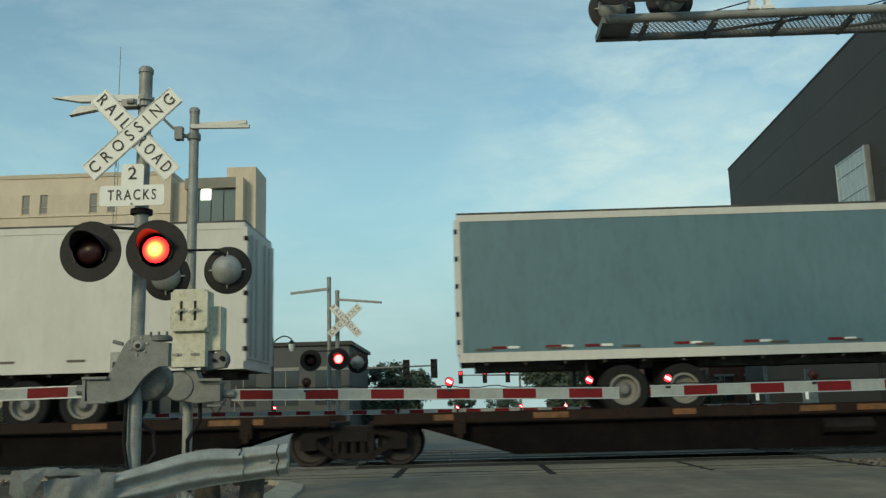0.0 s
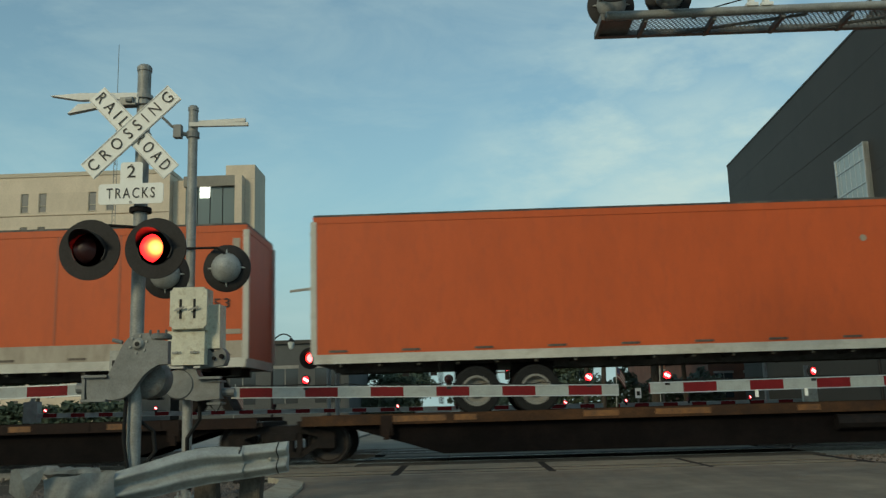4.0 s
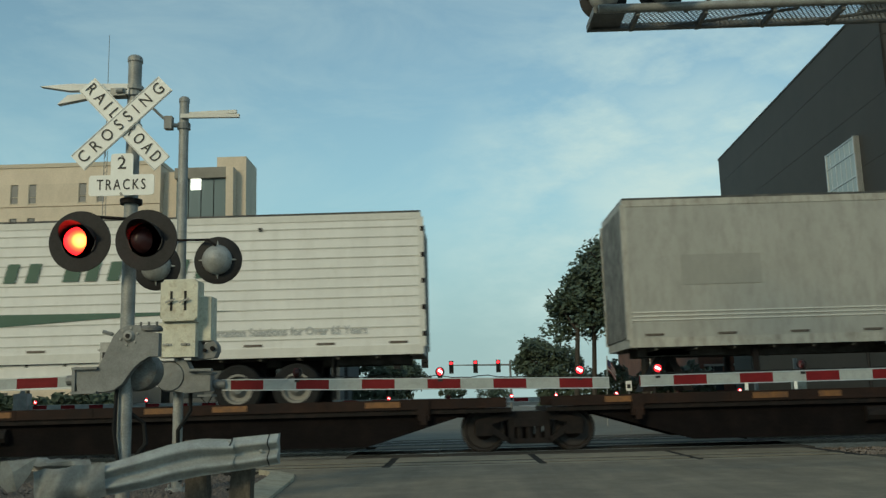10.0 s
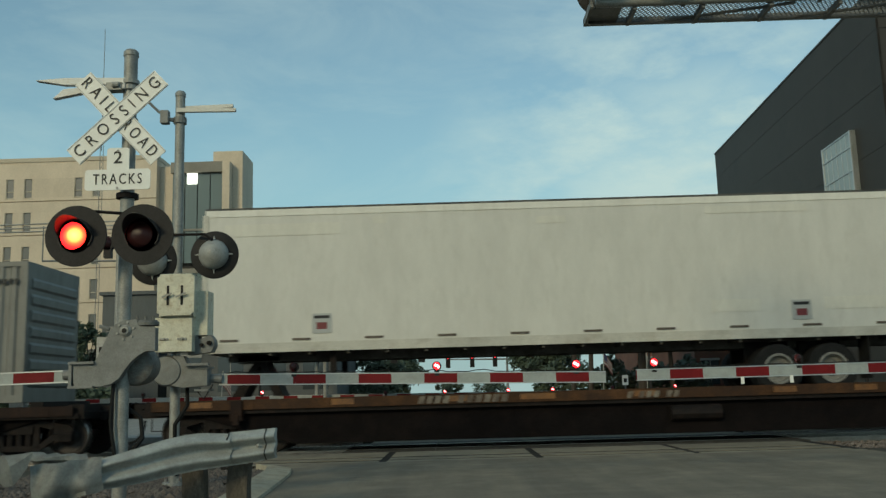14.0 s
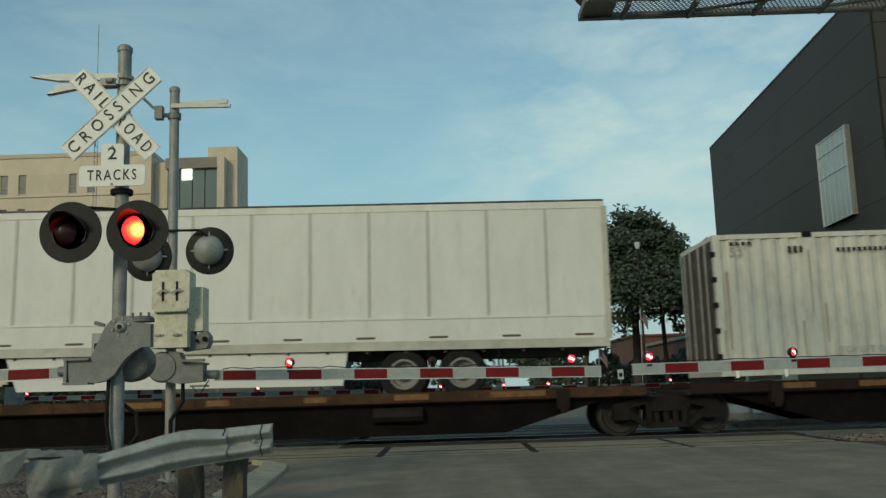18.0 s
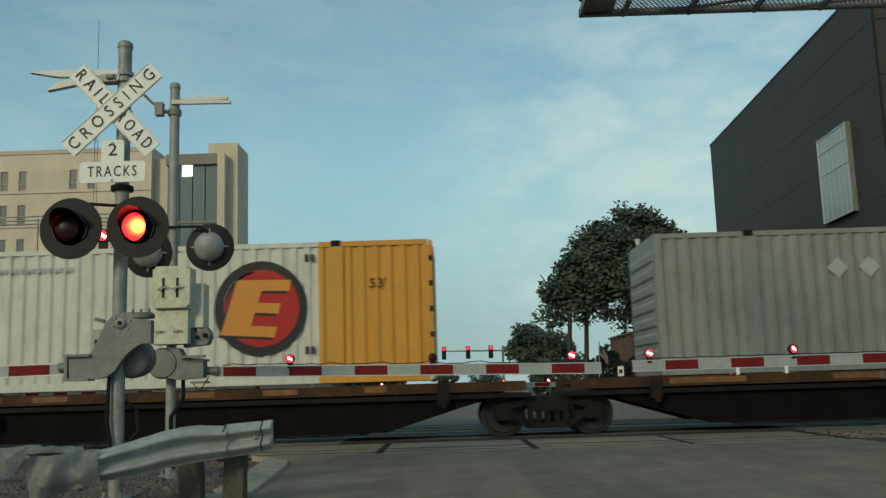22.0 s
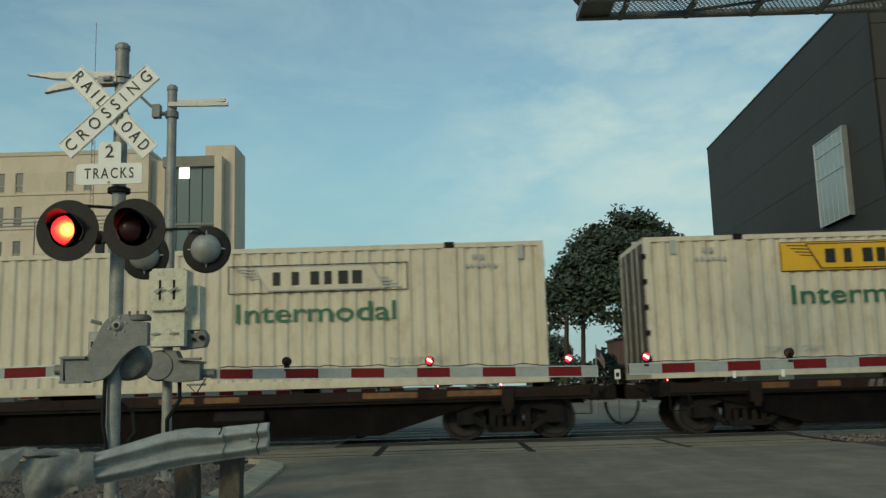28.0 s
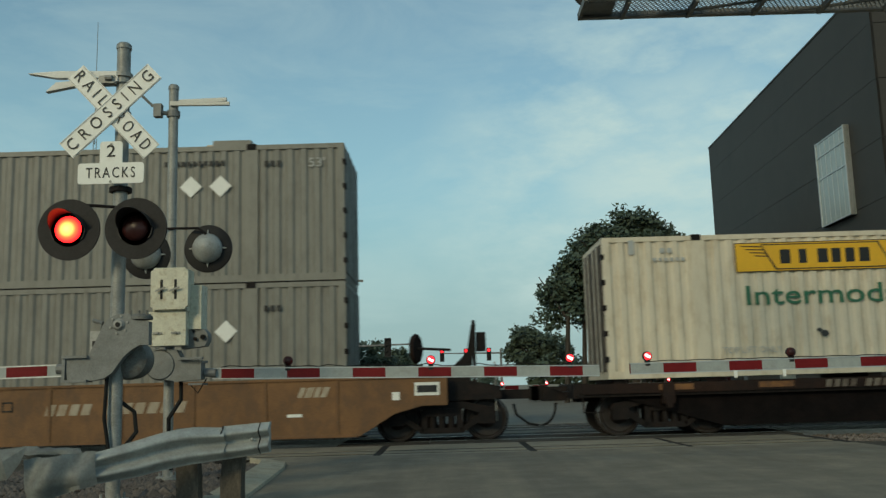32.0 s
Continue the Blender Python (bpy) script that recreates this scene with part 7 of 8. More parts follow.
IRONGREY = material("weathered_dark_iron", (0.16, 0.16, 0.15), 0.7, 0.1, 0.35, 6, 60, 0.15, (0.12, 0.085, 0.055), 0.62)

gate_left = thing("crossing_gate", "grey cast gate mechanism with a striped red and white arm", "gate", "crossing gates")
bm = bmesh.new()
slab(bm, [(-3.75, 1.42), (-3.54, 1.38), (-3.50, 1.45), (-3.44, 1.58), (-3.38, 1.71), (-3.33, 1.77), (-3.25, 1.81), (-3.13, 1.815), (-3.08, 1.752), (-2.93, 1.73), (-2.93, 1.50), (-3.02, 1.50), (-3.10, 1.455), (-3.17, 1.395), (-3.23, 1.315), (-3.28, 1.24), (-3.36, 1.185), (-3.47, 1.165), (-3.72, 1.175)], 8.92, 9.02)
soften(bm, 0.012, 2)
part("arm_support", bm, CAST, gate_left, "curved grey cast arm support", True)
bm = bmesh.new()
tube(bm, (-3.745, 8.97, 1.29), (-3.84, 8.97, 1.29), 0.05, 10)
box(bm, -3.77, -3.74, 8.9, 9.04, 1.18, 1.385)
part("arm_clamp", bm, CAST, gate_left)
for z in (1.40, 1.165):
    quickbox("flange", CAST, gate_left, (-3.77, -3.52, 8.88, 9.06, z - 0.012, z + 0.012))
bm = bmesh.new()
lathe(bm, (-3.225, 8.93, 1.705), (0, -1, 0), [(0.0, 0.062), (0.02, 0.06), (0.03, 0.045), (0.045, 0.04), (0.05, 0.0)], 16)
part("pivot", bm, GALV, gate_left, smooth=True)
bm = bmesh.new()
tube(bm, (-3.225, 8.9, 1.705), (-3.225, 8.876, 1.705), 0.024, 12)
part("pivot_hole", bm, BLACK, gate_left)
for k in range(6):
    bm = bmesh.new()
    a = k * math.tau / 6 + 0.3
    tube(bm, (-3.225 + 0.085 * math.cos(a), 8.93, 1.705 + 0.085 * math.sin(a)), (-3.225 + 0.085 * math.cos(a), 8.905, 1.705 + 0.085 * math.sin(a)), 0.013, 6)
    part("bolt", bm, GALV, gate_left)
bm = bmesh.new()
lathe(bm, (-3.20, 9.40, 1.37), (0, -1, 0), [(0.0, 0.14), (0.04, 0.19), (0.22, 0.205), (0.29, 0.19), (0.325, 0.14), (0.335, 0.07), (0.338, 0.0)], 32)
part("gearbox", bm, IRONGREY, gate_left, "dark rounded gear housing", True)
bm = bmesh.new()
box(bm, -3.56, -3.36, 9.05, 9.3, 1.36, 1.66)
soften(bm, 0.05, 3)
part("terminal_box", bm, DOME, gate_left, smooth=True)
bm = bmesh.new()
box(bm, -3.53, -3.49, 9.038, 9.052, 1.50, 1.56)
part("latch", bm, BLACK, gate_left)
bm = bmesh.new()
lathe(bm, (-3.03, 9.0, 1.755), (0, 0, 1), [(0.0, 0.11), (0.03, 0.11), (0.055, 0.085), (0.062, 0.0)], 20)
for k in range(3):
    tube(bm, (-3.12 + 0.08 * k, 8.95, 1.79), (-3.12 + 0.08 * k, 8.95, 1.845), 0.014, 6)
part("adjuster", bm, IRONGREY, gate_left, smooth=True)
bm = bmesh.new()
pipe(bm, [(-3.40, 8.96, 1.73), (-3.5, 8.96, 1.76)], 0.02)
part("stop_pin", bm, CAST, gate_left)
bm = bmesh.new()
pipe(bm, [(-3.36, 9.0, 1.2), (-3.37, 8.98, 0.8), (-3.32, 9.0, 0.45), (-3.2, 9.02, 0.3)], 0.02)
pipe(bm, [(-3.26, 9.13, 0.95), (-3.15, 9.2, 0.85), (-3.12, 9.18, 0.65), (-3.22, 9.12, 0.5)], 0.022)
part("cable", bm, RUBBER, gate_left)
arm(gate_left, -3.80, 1.275, -8.8, 1.22, 9.0, high=0.05, edge=-3.94)

gate_mid = thing("crossing_gate", "cream boxed gate mechanism with a striped red and white arm", "gate", "crossing gates")
bm = bmesh.new()
box(bm, -3.565, -3.145, 10.98, 11.28, 2.02, 2.53)
soften(bm, 0.025, 2)
bx = part("junction_box", bm, CREAM, gate_mid, "stained cream junction box with two slots", True)
bm = bmesh.new()
box(bm, -3.582, -3.122, 10.935, 10.975, 2.03, 2.545)
bmesh.ops.bevel(bm, geom=[e for e in bm.edges if abs(e.verts[0].co.y - e.verts[1].co.y) > 0.01], offset=0.035, segments=3, affect="EDGES")
soften(bm, 0.006)
part("box_door", bm, CREAM, bx, "chipped cream door with rounded corners", True)
for dx in (-0.095, 0.075):
    quickbox("slot", BLACK, bx, (-3.352 + dx - 0.014, -3.352 + dx + 0.014, 10.927, 10.94, 2.16, 2.40))
    bm = bmesh.new()
    tube(bm, (-3.352 + dx, 10.94, 2.28), (-3.352 + dx, 10.89, 2.28), 0.016, 8)
    slab(bm, [(-3.352 + dx - 0.06, 2.245), (-3.352 + dx + 0.06, 2.29), (-3.352 + dx + 0.055, 2.31), (-3.352 + dx - 0.065, 2.265)], 10.885, 10.9)
    part("hasp", bm, GALV, bx)
bm = bmesh.new()
box(bm, -3.62, -3.165, 11.0, 11.3, 1.60, 2.015)
soften(bm, 0.02, 2)
lo = part("motor_box", bm, CREAM, gate_mid, "stained cream motor box", True)
for dx in (-0.1, 0.12):
    bm = bmesh.new()
    box(bm, -3.4 + dx - 0.06, -3.4 + dx + 0.05, 10.985, 11.0, 1.74, 1.765)
    tube(bm, (-3.4 + dx, 11.0, 1.755), (-3.4 + dx, 10.97, 1.755), 0.016, 8)
    part("latch", bm, GALV, lo)
bm = bmesh.new()
box(bm, -3.2, -3.01, 11.12, 11.4, 1.80, 2.345)
soften(bm, 0.02, 2)
part("side_box", bm, CREAM, gate_mid, smooth=True)
bm = bmesh.new()
slab(bm, [(-3.42, 1.565), (-3.30, 1.55), (-3.24, 1.43), (-3.00, 1.415), (-3.00, 1.185), (-3.30, 1.165), (-3.46, 1.2)], 11.1, 11.3)
soften(bm, 0.015, 2)
lathe(bm, (-3.50, 11.36, 1.372), (0, -1, 0), [(0.0, 0.15), (0.03, 0.185), (0.24, 0.19), (0.28, 0.17), (0.29, 0.08), (0.292, 0.0)], 28)
box(bm, -3.26, -2.97, 11.02, 11.1, 1.425, 1.455)
part("arm_support", bm, CAST, gate_mid, "grey cast arm support", True)
bm = bmesh.new()
slab(bm, [(-3.257, 1.9), (-3.18, 1.88), (-3.115, 1.75), (-2.98, 1.80), (-2.935, 1.74), (-2.93, 1.67), (-2.966, 1.59), (-3.253, 1.56)], 11.14, 11.32)
soften(bm, 0.015, 2)
part("counterweight_link", bm, CAST, gate_mid, smooth=True)
bm = bmesh.new()
for px, pz, pr in ((-2.985, 1.70, 0.03), (-3.08, 1.68, 0.022)):
    bm = bmesh.new()
    tube(bm, (px, 11.14, pz), (px, 11.1, pz), pr, 10)
    part("link_pin", bm, DARKSTEEL, gate_mid)
for z in (1.40, 1.13):
    quickbox("flange", CAST, gate_mid, (-3.15, -2.98, 11.08, 11.34, z - 0.012, z + 0.012))
bm = bmesh.new()
tube(bm, (-3.0, 11.25, 1.27), (-2.86, 11.27, 1.262), 0.055, 10)
part("arm_clamp", bm, CAST, gate_mid)
bm = bmesh.new()
pipe(bm, [(-3.3, 11.3, 1.25), (-3.28, 11.25, 0.95), (-3.42, 11.22, 0.72), (-3.44, 11.3, 0.45), (-3.42, 11.35, 0.1)], 0.028)
pipe(bm, [(-2.95, 11.2, 1.2), (-3.05, 11.15, 1.02), (-3.15, 11.2, 1.12)], 0.008)
part("cable", bm, RUBBER, gate_mid)
arm(gate_mid, -2.90, 1.255, 1.88, 1.155, 11.3, edge=-2.793)
for x, z, ph in ((-1.97, 1.385, 3), (-0.2, 1.345, 4), (1.52, 1.32, 2)):
    arm_lamp(gate_mid, x, 11.27, z, ph)
bm = bmesh.new()
pts = []
for k in range(40):
    x = -2.8 + 4.3 * k / 39
    sag = 0.012 * math.sin(k * 1.7) + 0.018 * math.sin(k * 0.6)
    pts.append((x, 11.27, 1.253 - (x + 2.86) * 0.021 + 0.075 + abs(sag)))
pipe(bm, pts, 0.006, 5)
part("arm_cable", bm, RUBBER, gate_mid)

gate_right = thing("crossing_gate", "striped red and white gate arm from the far kerb", "gate", "crossing gates")
arm(gate_right, 2.26, 1.165, 9.2, 1.185, 11.3, edge=2.67)
for x, z, ph in ((2.48, 1.315, 2), (4.26, 1.315, 3), (6.0, 1.32, 4)):
    arm_lamp(gate_right, x, 11.27, z, ph)
bm = bmesh.new()
pipe(bm, [(2.5 + 0.12 * k, 11.27, 1.245 + 0.012 * abs(math.sin(k * 0.9))) for k in range(30)], 0.006, 5)
part("arm_cable", bm, RUBBER, gate_right)
for x in (3.55, 4.15):
    quickbox("tag", SIGNWHITE, gate_right, (x - 0.02, x + 0.02, 11.25, 11.262, 1.02, 1.11))
bm = bmesh.new()
tube(bm, (9.3, 11.3, -0.1), (9.3, 11.3, 2.0), 0.065, 14)
part("gate_mast", bm, GALV, gate_right)
quickbox("gearbox", CREAM, gate_right, (9.1, 9.5, 11.08, 11.22, 0.95, 1.5))

# ---- cantilever walkway over the road with more lamps ----
gan = thing("cantilever_walkway", "steel cantilever walkway with crossing lamps over the road", "walkway")
GX = 9.6
bm = bmesh.new()
tube(bm, (1.86, 10.4, 5.635), (GX, 10.4, 5.66), 0.055, 14)
part("top_pipe", bm, GALV, gan, "dull galvanised pipe", True)
bm = bmesh.new()
box(bm, 1.79, GX, 10.90, 10.95, 5.58, 5.66)
box(bm, 1.79, GX, 10.88, 10.96, 5.575, 5.585)
part("far_angle", bm, CAST, gan)
bm = bmesh.new()
box(bm, 1.79, 1.83, 10.36, 10.95, 5.57, 5.66)
part("end_plate", bm, CAST, gan)
for k in range(9):
    x = 2.32 + 0.52 * 1.6 * k
    bm = bmesh.new()
    box(bm, x, x + 0.045, 10.42, 10.92, 5.55, 5.62)
    part("cross_bar", bm, CAST, gan)
bm = bmesh.new()
box(bm, 1.83, 2.2, 10.5, 10.9, 5.61, 5.63)
for k in range(4):
    x0 = 2.9 + 1.66 * k
    slab(bm, [(x0, 5.57), (x0 + 0.05, 5.57), (x0 + 0.05, 5.6), (x0, 5.6)], 10.42, 10.44)
    p, q = Vector((x0 - 0.1, 10.88, 5.59)), Vector((x0 + 1.4, 10.45, 5.59))
    tube(bm, p, q, 0.02, 6)
part("brace", bm, CAST, gan)
bm = bmesh.new()
w = 0.006
for k in range(130):
    x0 = 1.85 + 0.058 * k
    for d in (-1, 1):
        a, b = (x0, 10.43), (x0 + 0.30, 10.89)
        if d < 0:
            a, b = (x0 + 0.30, 10.43), (x0, 10.89)
        vs = [bm.verts.new((a[0] - w, a[1], 5.615)), bm.verts.new((a[0] + w, a[1], 5.615)), bm.verts.new((b[0] + w, b[1], 5.615)), bm.verts.new((b[0] - w, b[1], 5.615))]
        up = [bm.verts.new((v.co.x, v.co.y, 5.623)) for v in vs]
        bm.faces.new(vs)
        bm.faces.new(up[::-1])
        for i in range(4):
            bm.faces.new((vs[i], vs[(i + 1) % 4], up[(i + 1) % 4], up[i]))
tagged(part("grating", bm, GALV, gan, "expanded metal grating"), kind="stuff")
for x in (3.62, 3.80):
    bm = bmesh.new()
    box(bm, x - 0.03, x + 0.03, 10.36, 10.44, 5.66, 6.6)
    box(bm, x - 0.07, x + 0.07, 10.34, 10.46, 5.68, 5.72)
    part("rail_post", bm, SIGNWHITE, gan)
bm = bmesh.new()
pipe(bm, [(3.1, 10.4, 5.68), (5.4, 10.5, 6.3), (9.6, 10.6, 7.4)], 0.008)
pipe(bm, [(5.0, 10.4, 5.7), (9.6, 10.5, 6.9)], 0.008)
part("guy_wire", bm, DARKSTEEL, gan)
bm = bmesh.new()
tube(bm, (1.9, 10.9, 6.12), (GX, 10.9, 6.14), 0.04, 10)
part("lamp_rail", bm, GALV, gan)
for x, z in ((2.05, 6.08), (2.80, 6.18)):
    signal_lamp(gan, x, 11.1, z, 1, None)
for x, z in ((1.90, 5.985), (2.70, 5.985)):
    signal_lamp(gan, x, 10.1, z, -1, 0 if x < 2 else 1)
    bm = bmesh.new()
    tube(bm, (x, 10.2, z + 0.1), (x, 11.0, 6.12), 0.03, 8)
    part("lamp_bracket", bm, GALV, gan)
bm = bmesh.new()
tube(bm, (9.7, 10.7, -0.1), (9.7, 10.7, 7.6), 0.16, 18)
part("mast", bm, GALV, gan, smooth=True)

# ---- the far side's signals and gates ----
fl = crossing_signal(-3.645, 26.0, 4.5, 0.06, "far galvanised crossing signal with crossbuck and flashing lamps", (-3.4, 25.85, 3.62), None,
                     ((-4.35, 25.6, 2.48, -1, 5), (-3.56, 25.6, 2.5, -1, 6)))
fm = crossing_signal(-3.93, 26.3, 4.95, 0.06, "plain galvanised mast beyond the tracks", None, None, ())
bm = bmesh.new()
slab(bm, [(-3.93, 4.55), (-5.05, 4.45), (-5.05, 4.52), (-3.93, 4.63)], 26.2, 26.26)
part("bracket_arm", bm, GALV, fm)
bm = bmesh.new()
slab(bm, [(-3.645, 4.2), (-2.35, 4.08), (-2.35, 4.14), (-3.645, 4.27)], 25.9, 25.96)
part("bracket_arm", bm, GALV, fl)
signal_lamp(fl, -3.1, 26.3, 2.42, 1, None)
fr = crossing_signal(8.48, 26.0, 4.42, 0.06, "far galvanised crossing signal beside the dark hall", (8.46, 25.85, 3.58), None,
                     ((7.98, 25.7, 2.29, 1, None), (8.74, 25.7, 2.28, 1, None)))
bm = bmesh.new()
slab(bm, [(8.48, 4.12), (7.5, 4.1), (7.5, 4.16), (8.48, 4.2)], 25.9, 25.96)
part("bracket_arm", bm, GALV, fr)
far_gate = thing("crossing_gate", "striped gate arm beyond the tracks with small red lamps", "gate", "crossing gates")
arm(far_gate, -12.4, 1.10, 3.9, 0.93, 26.2, high=0.055)
far_right = thing("crossing_gate", "striped gate arm beyond the tracks from the opposite kerb", "gate", "crossing gates")
arm(far_right, 4.35, 0.92, 9.6, 0.90, 26.2, high=0.055, edge=5.6)
for x, z, ph in ((4.55, 1.05, 5), (6.32, 1.05, 6), (8.05, 1.05, 5)):
    arm_lamp(far_right, x, 26.16, z, ph)
bm = bmesh.new()
tube(bm, (9.7, 26.2, -0.2), (9.7, 26.2, 1.9), 0.065, 12)
part("gate_mast", bm, GALV, far_right)
quickbox("gearbox", CREAM, far_right, (9.5, 9.9, 26.0, 26.13, 0.7, 1.3))
notice = thing("notice_post", "small white notice on a thin post by the far kerb", "sign", "", Matrix.Translation((5.25, 28.0, 0)))
quickbox("post", CAST, notice, (-0.02, 0.02, -0.02, 0.02, -0.2, 1.4))
quickbox("plate", SIGNWHITE, notice, (-0.09, 0.09, -0.035, -0.022, 1.12, 1.42))
bars("notice_bar", LETTER, notice, -0.05, 1.2, -0.036, [0.1], 0.12, 0.02)
for x, z, ph in ((-12.1, 1.24, 2), (-8.9, 1.22, 5), (-5.48, 1.19, 6), (-1.94, 1.08, 5), (-0.25, 1.07, 6), (1.56, 1.06, 2), (2.83, 1.05, 2)):
    arm_lamp(far_gate, x, 26.16, z, ph)
bm = bmesh.new()
tube(bm, (-12.5, 26.2, -0.2), (-12.5, 26.2, 1.9), 0.065, 12)
box(bm, -12.7, -12.3, 26.05, 26.35, 0.9, 1.5)
part("gate_mast", bm, GALV, far_gate)
lw = thing("crossing_signal", "tall far mast with a cantilever and one flashing lamp", "signal", "crossing signals")
bm = bmesh.new()
tube(bm, (-9.66, 26.0, -0.1), (-9.66, 26.0, 6.4), 0.07, 12)
part("mast", bm, GALV, lw)
arm_lamp(lw, -9.97, 25.9, 5.62, 5, 3.6)
for z0, z1 in ((6.28, 6.24), (6.16, 6.13), (6.05, 6.03)):
    bm = bmesh.new()
    tube(bm, (-9.66, 26.0, z0), (-17.0, 26.0, z1), 0.022, 8)
    part("cantilever_pipe", bm, GALV, lw)
bm = bmesh.new()
tube(bm, (-9.66, 26.0, 5.1), (-11.9, 26.0, 5.16), 0.03, 8)
tube(bm, (-11.9, 26.0, 5.16), (-11.9, 26.0, 6.2), 0.02, 8)
part("brace", bm, CAST, lw)

# ---- the dark hall ----
ROAD = Matrix.Rotation(radians(-2.23), 4, "Z")
DARKWALL = material("dark_grey_metal_cladding", (0.058, 0.053, 0.047), 0.62, 0.0, 0.10, 0.25, 20, 0.04, (0.045, 0.043, 0.04), 0.62, spec=0.25)
SEAM = material("black_cladding_seam", (0.012, 0.013, 0.014), 0.7, 0.0, 0.1, 3, 30, 0.0)
BEIGE = material("beige_stone_facade", (0.67, 0.565, 0.435), 0.85, 0.0, 0.10, 0.2, 8, 0.1, (0.58, 0.485, 0.37), 0.62, 2.0, each=0.04)
BAND = material("pale_stone_band", (0.58, 0.50, 0.385), 0.85, 0.0, 0.1, 0.5, 10, 0.1)
PANE = glass("dark_window_glass", (0.045, 0.05, 0.052), 0.1)
OFFICEPANE = glass("brown_grey_office_glass", (0.13, 0.12, 0.105), 0.15)
STAIRGLASS = glass("green_stair_glass", (0.11, 0.14, 0.13), 0.12)
PALEPANE = material("pale_glazed_screen", (0.36, 0.40, 0.38), 0.25, 0.0, 0.06, 0.6, 6, 0.0)
FRAMEW = material("pale_metal_frame", (0.5, 0.52, 0.52), 0.4, 0.3, 0.08, 3, 40, 0.02)
STAIRCAP = material("weathered_stair_head", (0.27, 0.25, 0.21), 0.8, 0.0, 0.15, 0.5, 10, 0.1)
LAMPWHITE = material("lit_stair_lamp", (1.0, 0.97, 0.88), 0.5, 0.0, 0.0, 2, 30, 0.0, glow=3.0)
WX, TOP, Y0, Y1 = 16.25, 16.9, 35.8, 62.0
hall = thing("dark_hall", "large dark grey metal-clad hall with one pale window", "building", m=ROAD)
# cladding courses: each a slab with an open joint
SIDE_Z = [-0.2, 3.1, 5.55, 8.0, 10.4, 12.85, 15.2, TOP]
bm = bmesh.new()
box(bm, WX + 0.12, 62, Y0 + 0.12, Y1, -0.2, TOP - 0.02)
part("core", bm, SEAM, hall)
for z0, z1 in zip(SIDE_Z, SIDE_Z[1:]):
    bm = bmesh.new()
    box(bm, WX, WX + 0.115, Y0, Y1, z0 + 0.015, z1)
    part("panel", bm, DARKWALL, hall)
    bm = bmesh.new()
    box(bm, WX + 0.005, 61, Y0 - 0.0, Y0 + 0.11, z0 + 0.03, z1)
    part("panel", bm, DARKWALL, hall)
bm = bmesh.new()
box(bm, WX - 0.03, 62, Y0 - 0.03, Y1 + 0.03, TOP, TOP + 0.10)
part("coping", bm, DARKWALL, hall)
win = new("window")
win.parent = hall
bm = bmesh.new()
WY0, WY1, WZ0, WZ1 = 38.82, 42.2, 7.85, 11.83
box(bm, WX - 0.22, WX + 0.02, WY0, WY1, WZ0, WZ1)
part("pane", bm, PALEPANE, win, "pale glazed screen")
bm = bmesh.new()
for y in [WY0, WY1 - 0.1]:
    box(bm, WX - 0.26, WX + 0.02, y, y + 0.1, WZ0, WZ1)
for z in (WZ0, (WZ0 + WZ1) / 2 + 0.2, WZ1 - 0.08, WZ1 - 0.75):
    box(bm, WX - 0.25, WX + 0.02, WY0, WY1, z, z + 0.06)
for k in range(1, 6):
    y = WY0 + (WY1 - WY0) * k / 6
    box(bm, WX - 0.235, WX, y, y + 0.03, WZ0, WZ1)
part("frame", bm, FRAMEW, win)

# ---- the office block ----
block = thing("office_block", "beige stone office block with a glazed stair tower", "building")
bm = bmesh.new()
box(bm, -75, -25.8, 78.15, 92, -0.2, 22.4)
part("wall", bm, BEIGE, block)
TOPS = [20.9 - 3.05 * k for k in range(7)]
for k in range(8):
    z1 = 22.75 if k == 0 else TOPS[k - 1] - 2.05
    z0 = (TOPS[k] - 2.05 if k < 7 else -0.2)
    # facade courses with window openings between piers
    xs = []
    for c in (-69.3, -63.2, -57.3, -51.3, -45.3, -39.2, -33.1, -27.1):
        xs += [(c, c + 0.72), (c + 1.62, c + 2.34)] if c < -28 else []
    if k < 7:
        zt, zb = TOPS[k], TOPS[k] - 1.72
        bm = bmesh.new()
        box(bm, -75, -25.8, 77.98, 78.15, zt, z1 - 0.05)
        part("facade_course", bm, BEIGE, block)
        bm = bmesh.new()
        box(bm, -75, -25.8, 77.98, 78.15, z0 + 0.03, zb)
        part("facade_course", bm, BEIGE, block)
        cuts = [-75.0] + [v for p in xs for v in p] + [-25.8]
        for a, b in zip(cuts[0::2], cuts[1::2]):
            quickbox("facade_pier", BEIGE, block, (a, b, 77.98, 78.15, zb, zt))
        for a, b in xs:
            bm = bmesh.new()
            box(bm, a, b, 78.11, 78.14, zb, zt)
            wd = part("window", bm, OFFICEPANE, block)
            bm = bmesh.new()
            for q in (a, b - 0.06):
                box(bm, q, q + 0.06, 78.04, 78.11, zb, zt)
            box(bm, a, b, 78.04, 78.11, zb + 0.55, zb + 0.6)
            box(bm, a - 0.05, b + 0.05, 77.95, 78.1, zb - 0.08, zb)
            part("frame", bm, BAND, wd)
bm = bmesh.new()
box(bm, -75.1, -25.75, 77.9, 92.1, 22.42, 22.78)
part("roof_edge", bm, BAND, block)
